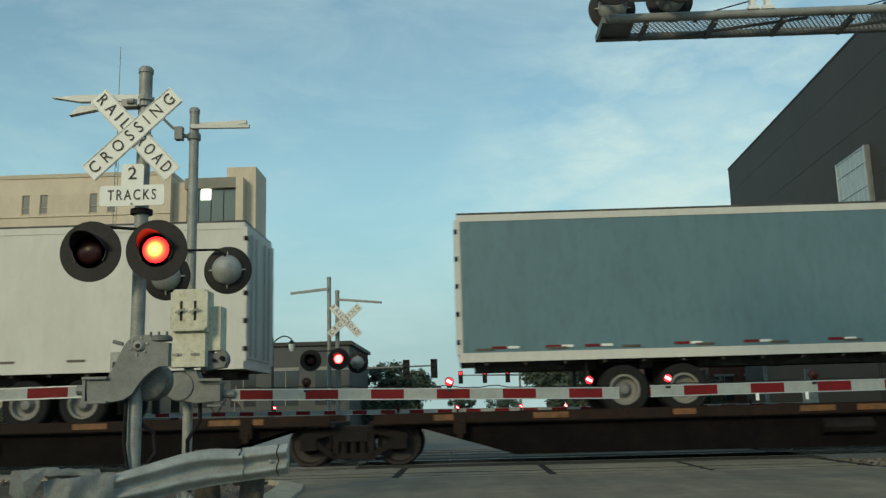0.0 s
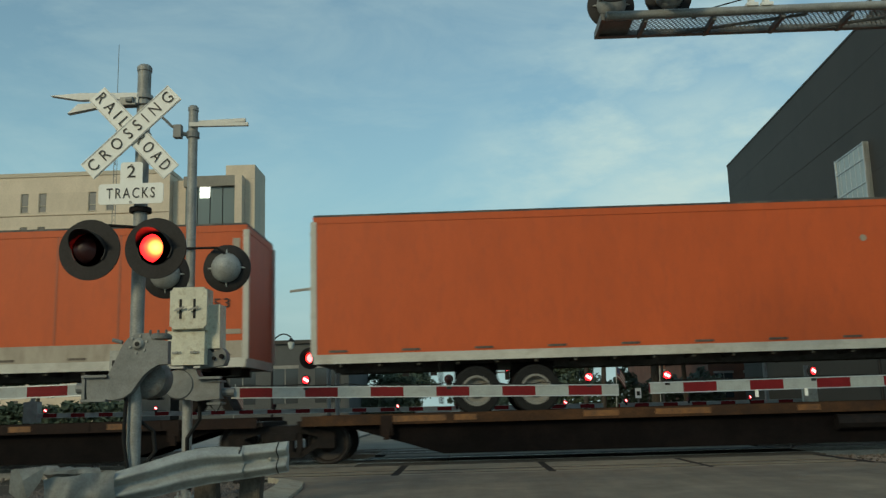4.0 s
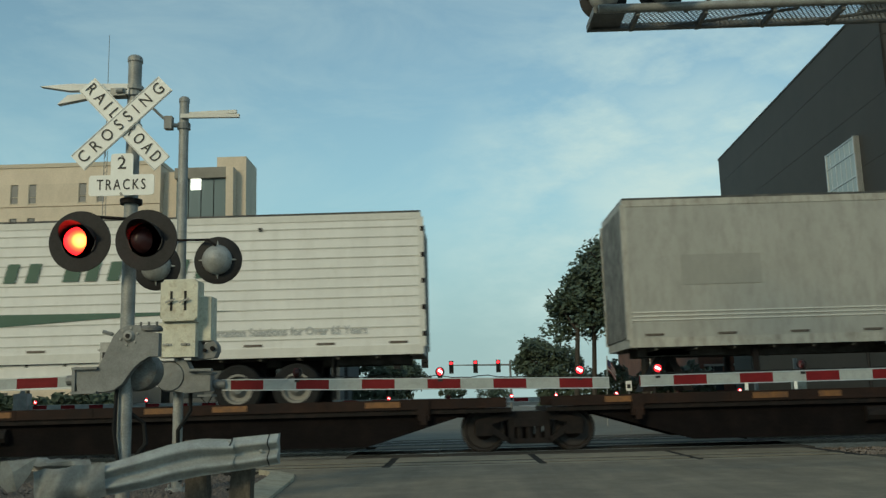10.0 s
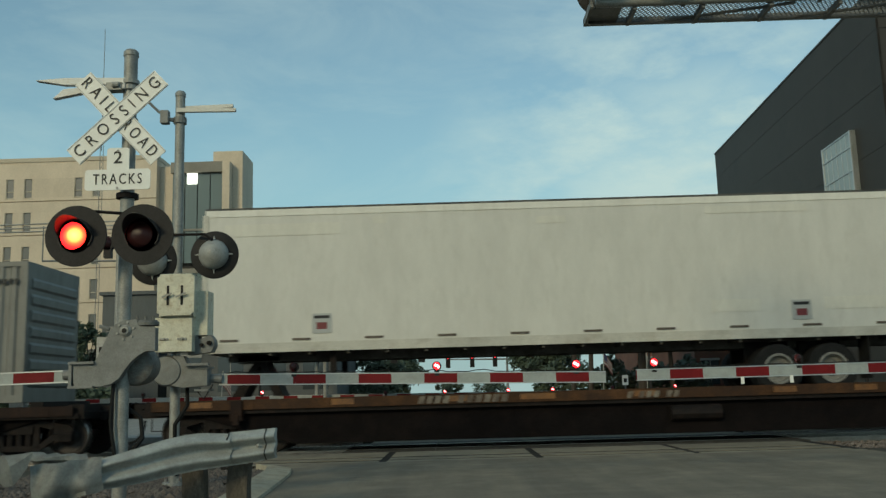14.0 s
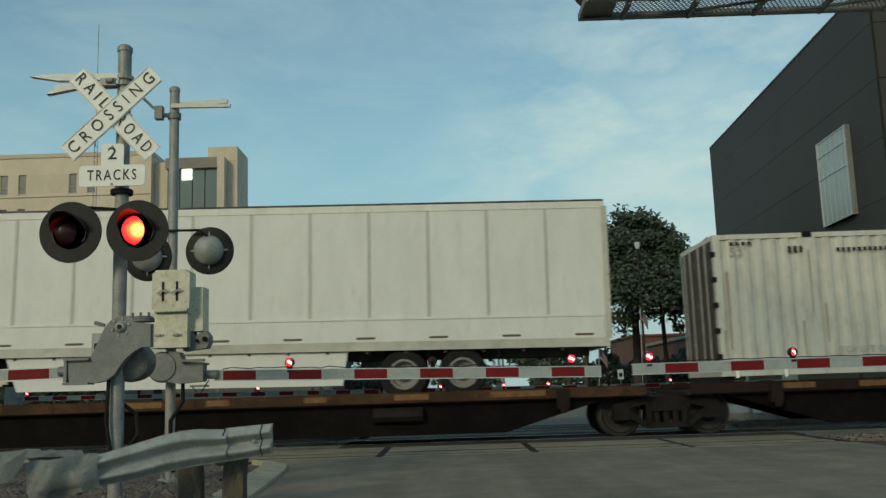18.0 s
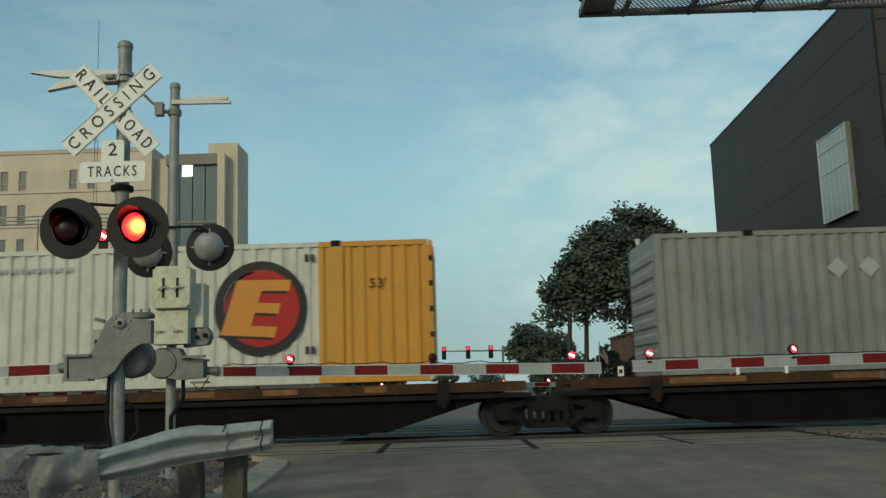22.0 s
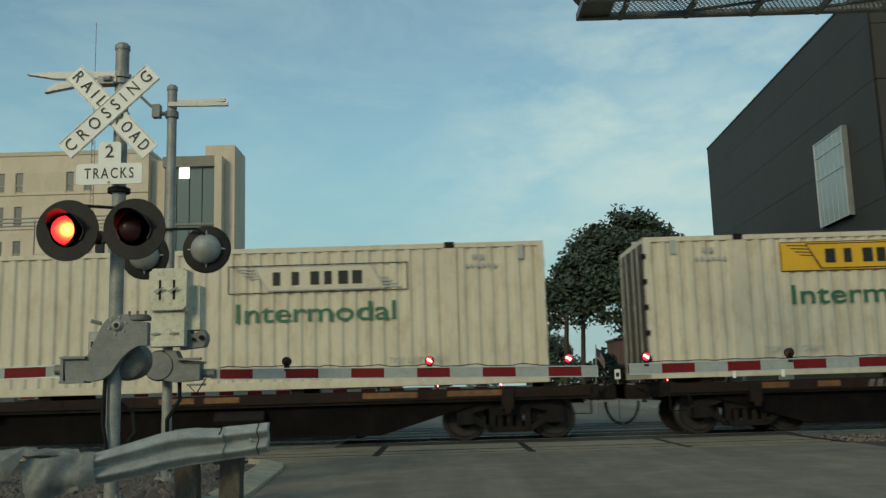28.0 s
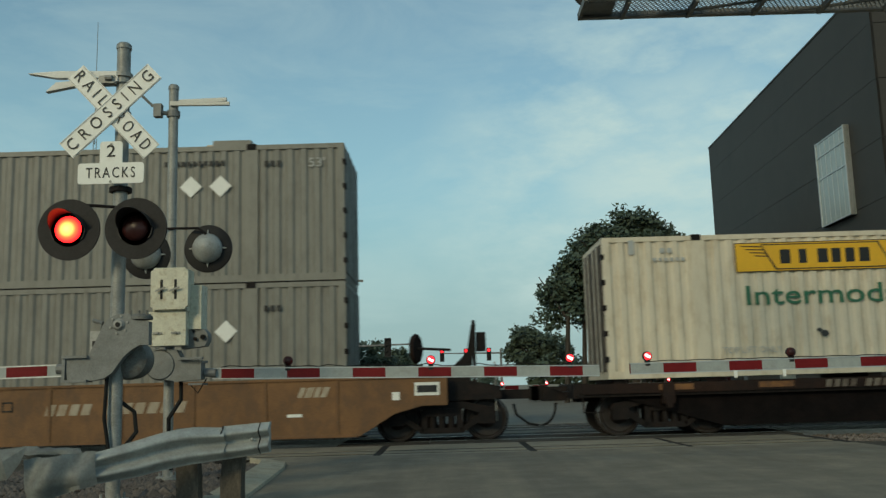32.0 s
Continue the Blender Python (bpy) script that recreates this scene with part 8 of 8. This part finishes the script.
# stair tower: dark recess, glass wall, pier
bm = bmesh.new()
box(bm, -25.78, -24.6, 78.9, 92, -0.2, 21.9)
part("recess_wall", bm, BEIGE, block)
bm = bmesh.new()
box(bm, -24.6, -20.0, 79.0, 83.0, -0.2, 21.9)
part("stair_core", bm, DARKWALL, block)
for z in (3.0, 6.05, 9.1, 12.1, 15.9, 18.9):
    for k in range(4):
        x0 = -24.55 + 1.13 * k
        bm = bmesh.new()
        box(bm, x0 + 0.04, x0 + 1.09, 78.5, 78.54, z - 2.6 if z < 15 else z - 2.9, z if z < 18 else 21.1)
        part("glass_panel", bm, STAIRGLASS, block)
bm = bmesh.new()
box(bm, -24.6, -20.0, 78.1, 79.0, 21.1, 22.05)
part("stair_head", bm, STAIRCAP, block)
for z, h_ in ((15.86, 0.19), (3.0, 0.4), (6.05, 0.4), (9.1, 0.4), (12.1, 0.4)):
    quickbox("stair_band", STAIRCAP, block, (-24.6, -20.0, 78.4, 79.0, z, z + h_))
bm = bmesh.new()
box(bm, -20.0, -19.35, 78.1, 79.2, -0.2, 22.05)
part("stair_jamb", bm, BEIGE, block)
bm = bmesh.new()
slab(bm, [(-21.1, 21.95), (-18.45, 21.95), (-18.45, 23.25), (-21.1, 23.25)], 79.2, 83.5)
part("tower_head", bm, BEIGE, block)
quickbox("pier", BEIGE, block, (-19.34, -18.45, 79.2, 83.5, -0.2, 21.94))
for z in (5.6, 9.0, 12.4, 15.8, 19.2):
    quickbox("joint_course", BAND, block, (-19.34, -18.448, 79.196, 83.502, z, z + 0.05))
quickbox("stair_lamp", LAMPWHITE, block, (-23.2, -22.3, 78.40, 78.46, 20.1, 21.08), "lit white lamp behind the glass")
wl_ = thing("wall_lantern", "black bracket lantern on the tower of the office block", "lantern")
bm = bmesh.new()
pipe(bm, [(-18.46, 79.1, 9.4), (-18.3, 78.7, 9.75), (-18.0, 78.5, 9.8), (-17.82, 78.5, 9.6)], 0.06)
part("bracket", bm, BLACK, wl_)
bm = bmesh.new()
lathe(bm, (-17.82, 78.5, 9.62), (0, 0, -1), [(0, 0.05), (0.12, 0.2), (0.3, 0.3), (0.36, 0.3)], 12)
part("cap", bm, BLACK, wl_)
bm = bmesh.new()
lathe(bm, (-17.82, 78.5, 9.27), (0, 0, -1), [(0, 0.25), (0.4, 0.2), (0.62, 0.1), (0.66, 0.0)], 12)
part("lantern_glass", bm, PANE, wl_)
# aerial on the roof behind
aer = thing("aerial", "thin lattice aerial mast before the office block", "aerial", "", Matrix.Translation((-24.3, 61.5, 0)))
legs = [Vector((0.14 * math.cos(a), 0.14 * math.sin(a), 0)) for a in (0.4, 2.5, 4.6)]
lift = Vector((0.0, 0, 19.0))
for lg in legs:
    bm = bmesh.new()
    tube(bm, lg - Vector((0, 0, 0.2)), lg + lift, 0.02, 6)
    part("leg", bm, CAST, aer)
bm = bmesh.new()
for k in range(46):
    z = Vector((0, 0, 0.4 + 0.4 * k))
    for a, b in zip(legs, legs[1:] + legs[:1]):
        tube(bm, a + z, b + z + Vector((0, 0, 0.4)), 0.008, 4)
tagged(part("lattice", bm, CAST, aer), kind="stuff")
bm = bmesh.new()
tube(bm, (0, 0, 18.6), (0, 0, 27.6), 0.035, 6, 0.02)
part("whip", bm, CAST, aer)

# ---- low buildings in the distance ----
BRICK = material("red_brown_brick", (0.16, 0.075, 0.052), 0.9, 0.0, 0.2, 0.6, 14, 0.2, (0.10, 0.06, 0.045), 0.6)
GREYWALL = material("grey_rendered_wall", (0.095, 0.098, 0.096), 0.85, 0.0, 0.15, 0.4, 12, 0.1)


def low_house(x0, x1, y, deep, h, mat, label, roof=None, bays=5, ledge=True):
    hs = thing("low_building", label, "building", "low buildings in the distance")
    bm = bmesh.new()
    box(bm, x0, x1, y, y + deep, -0.2, h)
    part("wall", bm, mat, hs)
    bm = bmesh.new()
    box(bm, x0 - 0.2, x1 + 0.2, y - 0.2, y + deep + 0.2, h, h + 0.25)
    part("roof_edge", bm, roof or CONCRETE, hs)
    w = (x1 - x0) / bays
    for k in range(bays):
        a = x0 + w * (k + 0.2)
        bm = bmesh.new()
        box(bm, a, a + w * 0.6, y - 0.03, y + 0.02, h * 0.28, h * 0.7)
        wd = part("window", bm, PANE, hs)
        bm = bmesh.new()
        box(bm, a - 0.08, a + w * 0.6 + 0.08, y - 0.07, y - 0.035, h * 0.7, h * 0.74)
        box(bm, a + w * 0.29, a + w * 0.31, y - 0.06, y - 0.035, h * 0.28, h * 0.7)
        part("frame", bm, CONCRETE, wd)
    return hs


low_house(-19.5, -7.9, 62, 12, 5.6, GREYWALL, "low grey building with a flat pale roof edge", DARKWALL, 4)
low_house(17.5, 26, 66, 14, 4.1, BRICK, "low red-brown brick building with dark windows", CONCRETE, 4)
low_house(21.0, 33, 104, 14, 6.2, BRICK, "red-brown brick building farther along the street", BRICK, 5)
low_house(-9.4, -6.2, 100, 12, 3.6, BRICK, "small red-brown brick shop along the street", CONCRETE, 3)
SLATE = material("slate_blue_cladding", (0.075, 0.085, 0.09), 0.6, 0.0, 0.12, 1.0, 15, 0.05, None, 0.6, 3.0)
low_house(-25.6, -21.4, 66, 7, 8.85, SLATE, "slate-grey clad annexe before the office block", SLATE, 2)

# ---- trees ----
BARK = material("grey_brown_bark", (0.055, 0.045, 0.036), 0.9, 0.0, 0.3, 4, 30, 0.5, None, 0.6, 3.0)


def leaves(name, color):
    m = material(name, color, 0.6, 0.0, 0.3, 0.8, 12, 0.0)
    b = m.node_tree.nodes["Principled BSDF"]
    b.inputs["Subsurface Weight"].default_value = 0.0
    b.inputs["Transmission Weight"].default_value = 0.0
    return m


LEAF = leaves("dark_green_leaves", (0.07, 0.094, 0.058))
LEAF2 = leaves("mid_green_leaves", (0.075, 0.1, 0.064))


def tree(x, y, h, rx, rz, zc, mat, seed, clumps=60, per=90, leaf=0.16, label="broad green tree with a dense crown", trunk=0.22, dome=False, stems=()):
    rnd = random.Random(seed)
    tr = thing("tree", label, "tree", "trees", Matrix.Translation((x, y, 0)))
    bm = bmesh.new()
    tube(bm, (0, 0, -0.2), (0.1, 0, zc - rz * 0.3), trunk, 10, trunk * 0.6)
    tips = []
    for k in range(9):
        a, up = rnd.uniform(0, 6.28), rnd.uniform(0.15, 0.95)
        p = Vector((0.08, 0, zc - rz * (0.75 - 0.3 * rnd.random())))
        q = Vector((math.cos(a) * rx * rnd.uniform(0.4, 0.8), math.sin(a) * rx * rnd.uniform(0.4, 0.8), zc + rz * (up - 0.35)))
        mid = (p + q) / 2 + Vector((0, 0, rz * 0.12))
        tube(bm, p, mid, trunk * 0.45, 6, trunk * 0.3)
        tube(bm, mid, q, trunk * 0.3, 6, 0.03)
        tips.append(q)
    for dx in stems:
        tube(bm, (dx, 0.3 * dx, -0.2), (dx * 0.9, 0.3 * dx, zc - rz * 0.2), trunk * 0.55, 8, trunk * 0.35)
        tube(bm, (dx * 0.95, 0.3 * dx, zc - rz * 0.75), (dx * 1.3, 0.3 * dx, zc - rz * 0.1), trunk * 0.3, 6, 0.03)
    part("trunk", bm, BARK, tr)
    vs, fs = [], []
    for c in range(clumps):
        while True:
            u = Vector((rnd.uniform(-1, 1), rnd.uniform(-1, 1), rnd.uniform(-1, 1)))
            if 0.25 < u.length < 1:
                break
        u = u * (0.72 + 0.28 * rnd.random())
        cx, cy, cz = u.x * rx, u.y * rx, zc + u.z * rz
        cr = rnd.uniform(0.14, 0.27) * rx
        if dome:
            # broad and low, drawn in towards a rounded top
            v = min(1.0, max(0.0, (u.z + 1) / 2))
            flat = math.hypot(u.x, u.y)
            wide = rx * (1 - v ** 1.6) ** 0.7 * (0.86 if v < 0.12 else 1.0) * rnd.uniform(0.55, 0.98)
            k = wide / max(flat, 0.05)
            cx, cy = u.x * k, u.y * k
            cr = rnd.uniform(0.085, 0.17) * rx
        for _ in range(per):
            w = Vector((rnd.gauss(0, 1), rnd.gauss(0, 1), rnd.gauss(0, 0.7)))
            w = w.normalized() * cr * rnd.random() ** 0.45
            p = Vector((cx, cy, cz)) + w
            a = Vector((rnd.uniform(-1, 1), rnd.uniform(-1, 1), rnd.uniform(-0.6, 0.6))).normalized() * leaf * rnd.uniform(0.6, 1.3)
            b = a.orthogonal().normalized() * leaf * rnd.uniform(0.35, 0.7)
            k = len(vs)
            vs += [tuple(p - a), tuple(p + b), tuple(p + a), tuple(p - b)]
            fs.append((k, k + 1, k + 2, k + 3))
    me = bpy.data.meshes.new("crown")
    me.from_pydata(vs, [], fs)
    me.materials.append(mat)
    cw = new("crown", me)
    cw.parent = tr
    tagged(cw, kind="stuff")
    return tr


tree(11.35, 55, 11.8, 6.0, 3.8, 7.75, LEAF, 5, 460, 105, 0.17, "large dark green broad tree beyond the tracks", 0.3, True, (-4.4, -3.3, 2.0))
tree(6.4, 66, 6.5, 2.5, 2.1, 3.5, LEAF2, 6, 80, 90, 0.16, "smaller dark green tree along the street", 0.15)
tree(9.6, 80, 6.0, 2.4, 2.2, 3.4, LEAF2, 16, 40, 80, 0.16, "smaller dark green tree along the street", 0.15)
tree(-6.2, 76, 6.0, 2.6, 2.0, 3.3, LEAF2, 7, 45, 90, 0.16, "rounded green tree along the street", 0.16)
tree(-5.0, 88, 5.6, 2.3, 2.0, 3.1, LEAF2, 8, 60, 80, 0.16, "rounded green tree along the street", 0.16)
tree(-1.0, 190, 3.5, 3.2, 1.6, 2.0, LEAF2, 18, 30, 70, 0.25, "far green tree at the end of the street", 0.2)
tree(7.5, 190, 3.5, 4.2, 1.7, 2.0, LEAF2, 19, 30, 70, 0.25, "far green tree at the end of the street", 0.2)
tree(-23.6, 58.5, 6.4, 1.7, 2.1, 4.3, LEAF, 21, 45, 90, 0.14, "dark green tree before the slate annexe", 0.12)
tree(-27.4, 58, 6.0, 2.5, 1.9, 4.0, LEAF, 9, 45, 90, 0.15, "green tree before the office block", 0.15)
tree(-33.5, 62, 6.0, 2.6, 1.9, 3.6, LEAF, 10, 45, 90, 0.15, "green tree before the office block", 0.15)


def hedge(x0, x1, y, h, seed, label):
    """A row of dense shrubs as one mesh of small leaves."""
    rnd = random.Random(seed)
    vs, fs = [], []
    for _ in range(int((x1 - x0) * 420)):
        x = rnd.uniform(x0, x1)
        top = h * (0.72 + 0.28 * noise.noise((x * 0.8, seed, 0.0)) + 0.12 * noise.noise((x * 2.9, seed, 4.0)))
        p = Vector((x, y + rnd.uniform(-0.9, 0.9), top * rnd.random() ** 0.7))
        a = Vector((rnd.uniform(-1, 1), rnd.uniform(-1, 1), rnd.uniform(-0.6, 0.6))).normalized() * 0.2 * rnd.uniform(0.6, 1.3)
        b = a.orthogonal().normalized() * 0.2 * rnd.uniform(0.4, 0.7)
        k = len(vs)
        vs += [tuple(p - a), tuple(p + b), tuple(p + a), tuple(p - b)]
        fs.append((k, k + 1, k + 2, k + 3))
    me = bpy.data.meshes.new("shrubs")
    me.from_pydata(vs, [], fs)
    me.materials.append(LEAF)
    tagged(new("shrubs", me), label, "shrub", kind="stuff")


hedge(5.4, 17.0, 61, 3.6, 31, "dense dark shrubs below the broad tree")
hedge(-10.5, -4.0, 70, 3.0, 32, "dense dark shrubs along the street")
hedge(-33.0, -21.0, 57, 2.6, 33, "low dark shrubs before the slate annexe")

# ---- street lamps, traffic lights, flags ----
LANTERN = material("frosted_lantern_glass", (0.55, 0.58, 0.55), 0.3, 0.0, 0.05, 4, 40, 0.0)


def street_lamp(x, y, h, reach, label, lantern=True):
    sl = thing("street_lamp", label, "street lamp", "street lamps", Matrix.Translation((x, y, 0)))
    bm = bmesh.new()
    tube(bm, (0, 0, -0.2), (0, 0, h), 0.07, 10, 0.05)
    tube(bm, (0, 0, -0.1), (0, 0, 0.5), 0.13, 10, 0.1)
    part("pole", bm, BLACK, sl)
    if reach:
        bm = bmesh.new()
        pts = [(0, 0, h - 0.25)] + [(reach * t, 0, h - 0.25 + 0.35 * math.sin(t * 2.6)) for t in (0.2, 0.4, 0.6, 0.8, 1.0)]
        pipe(bm, pts, 0.035)
        part("bracket", bm, BLACK, sl)
    if not lantern:
        return
    zt = h - 0.1 if reach else h + 0.35
    bm = bmesh.new()
    lathe(bm, (reach, 0, zt), (0, 0, -1), [(0, 0.04), (0.08, 0.1), (0.16, 0.2), (0.2, 0.2)], 14)
    part("cap", bm, BLACK, sl)
    bm = bmesh.new()
    lathe(bm, (reach, 0, zt - 0.2), (0, 0, -1), [(0, 0.17), (0.2, 0.15), (0.35, 0.09), (0.38, 0.0)], 14)
    part("lantern", bm, LANTERN, sl, "frosted lantern glass", True)


street_lamp(-9.55, 45, 4.75, 0.95, "black street lamp with a curved arm")
street_lamp(9.9, 46, 8.0, 0.0, "black post lamp before the tree")
street_lamp(15.75, 35.0, 6.6, 0.0, "thin black pole beside the dark hall", False)


def traffic_lights(xs, y, z, pole, lit, label, zp=None):
    tl = thing("traffic_light", label, "traffic light", "traffic lights on mast arms")
    bm = bmesh.new()
    tube(bm, (pole, y, -0.2), (pole, y, z + 0.5), 0.13, 10, 0.1)
    part("pole", bm, CAST, tl)
    bm = bmesh.new()
    far = min(xs) if pole > max(xs) else max(xs)
    tube(bm, (pole, y, z + 0.1), (far, y, z + 0.2), 0.09, 10, 0.05)
    part("mast_arm", bm, CAST, tl)
    for x in xs:
        bm = bmesh.new()
        box(bm, x - 0.22, x + 0.22, y - 0.12, y + 0.08, z - 0.62, z + 0.62)
        soften(bm, 0.03)
        hd = part("signal_head", bm, BLACK, tl, "black three-lamp signal head")
        for k in range(3):
            bm = bmesh.new()
            lathe(bm, (x, y - 0.12, z + 0.4 - 0.4 * k), (0, -1, 0), [(0, 0.15), (0.03, 0.15), (0.04, 0.1), (0.045, 0)], 14)
            part("lens", bm, LITSMALL if (lit and k == 0) else BLACK, hd, "lit red lens" if (lit and k == 0) else "")
            bm = bmesh.new()
            for q in range(7):
                a = radians(10 + 160 * q / 6)
                b = radians(10 + 160 * (q + 1) / 6) if q < 6 else a
                if q < 6:
                    vv = [bm.verts.new((x + math.cos(t) * 0.17, y - 0.12 - d, z + 0.4 - 0.4 * k + math.sin(t) * 0.17)) for t, d in ((a, 0), (b, 0), (b, 0.2), (a, 0.2))]
                    bm.faces.new(vv)
            part("visor", bm, BLACK, hd)


traffic_lights((-3.87, -2.04), 60, 3.72, -9.0, False, "traffic lights on a mast arm seen from behind")
traffic_lights((-0.46, 1.92, 4.17), 90, 4.15, 5.35, True, "red traffic lights on a mast arm along the street")
FLAGRED = material("red_flag_cloth", (0.09, 0.02, 0.022), 0.8, 0.0, 0.1, 3, 60, 0.1)
FLAGPALE = material("greyed_white_flag_cloth", (0.26, 0.26, 0.25), 0.8, 0.0, 0.1, 3, 60, 0.1)
FLAGBLUE = material("blue_flag_cloth", (0.025, 0.03, 0.075), 0.8, 0.0, 0.1, 3, 60, 0.1)


def flag(x, y, z, label):
    fg = thing("flag", label, "flag", "small flags", Matrix.Translation((x, y, 0)))
    bm = bmesh.new()
    tube(bm, (0, 0, -0.2), (0.12, 0, z + 0.12), 0.018, 6)
    part("staff", bm, GALV, fg)
    for k in range(7):
        bm = bmesh.new()
        d = 0.062 * k
        slab(bm, [(0.12, z - d), (0.24, z - d - 0.10), (0.40, z - d - 0.38), (0.40, z - d - 0.45), (0.24, z - d - 0.165), (0.12, z - d - 0.06)], -0.006, 0.006)
        part("stripe", bm, FLAGRED if k % 2 == 0 else FLAGPALE, fg)
    bm = bmesh.new()
    slab(bm, [(0.12, z + 0.001), (0.24, z - 0.099), (0.24, z - 0.34), (0.12, z - 0.24)], -0.009, 0.009)
    part("canton", bm, FLAGBLUE, fg)


flag(-8.2, 32, 1.9, "small striped flag on a staff by the pavement")
flag(5.35, 33, 2.3, "small striped flag on a staff by the street")
flag(8.0, 38, 4.0, "striped flag on a staff below the tree")


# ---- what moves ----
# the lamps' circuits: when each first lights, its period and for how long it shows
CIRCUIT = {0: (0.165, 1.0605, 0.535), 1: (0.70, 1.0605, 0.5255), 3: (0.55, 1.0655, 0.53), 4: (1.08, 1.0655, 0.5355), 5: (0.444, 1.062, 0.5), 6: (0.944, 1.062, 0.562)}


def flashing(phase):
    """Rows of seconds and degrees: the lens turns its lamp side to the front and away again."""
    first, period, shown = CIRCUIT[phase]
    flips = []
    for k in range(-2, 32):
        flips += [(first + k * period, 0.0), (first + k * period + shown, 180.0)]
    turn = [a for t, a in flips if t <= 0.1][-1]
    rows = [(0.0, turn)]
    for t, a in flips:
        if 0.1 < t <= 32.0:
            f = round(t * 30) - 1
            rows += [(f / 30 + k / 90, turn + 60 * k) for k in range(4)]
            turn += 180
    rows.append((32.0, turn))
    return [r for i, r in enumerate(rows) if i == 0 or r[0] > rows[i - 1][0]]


def motions():
    steps = [0, 4, 8, 12, 16, 20, 24, 28, 32]
    for ob, s in TRAIN:
        walk(ob, [(t, Matrix.Translation((s + run(t), MID, 0))) for t in steps])
    for ob, dx, s in WHEELS:
        # each wheel set is seen to turn while it rolls past the crossing
        t0 = (-16 - s) / 21.9
        ticks = [i / 30 for i in range(max(0, int(t0 * 30)), min(960, int((t0 + 1.6) * 30)) + 1)]
        ticks = [t for t in ticks if 0 <= t <= 32]
        if not ticks:
            continue
        times = sorted({0.0, 32.0, *ticks})
        lo, hi = ticks[0], ticks[-1]
        walk(ob, [(t, Matrix.Translation((dx, 0, AX)) @ Matrix.Rotation((run(min(max(t, lo), hi)) - run(lo)) / AX, 4, "Y")) for t in times])
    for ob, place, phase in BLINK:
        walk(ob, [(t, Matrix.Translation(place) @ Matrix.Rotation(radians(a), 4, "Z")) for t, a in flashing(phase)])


motions()
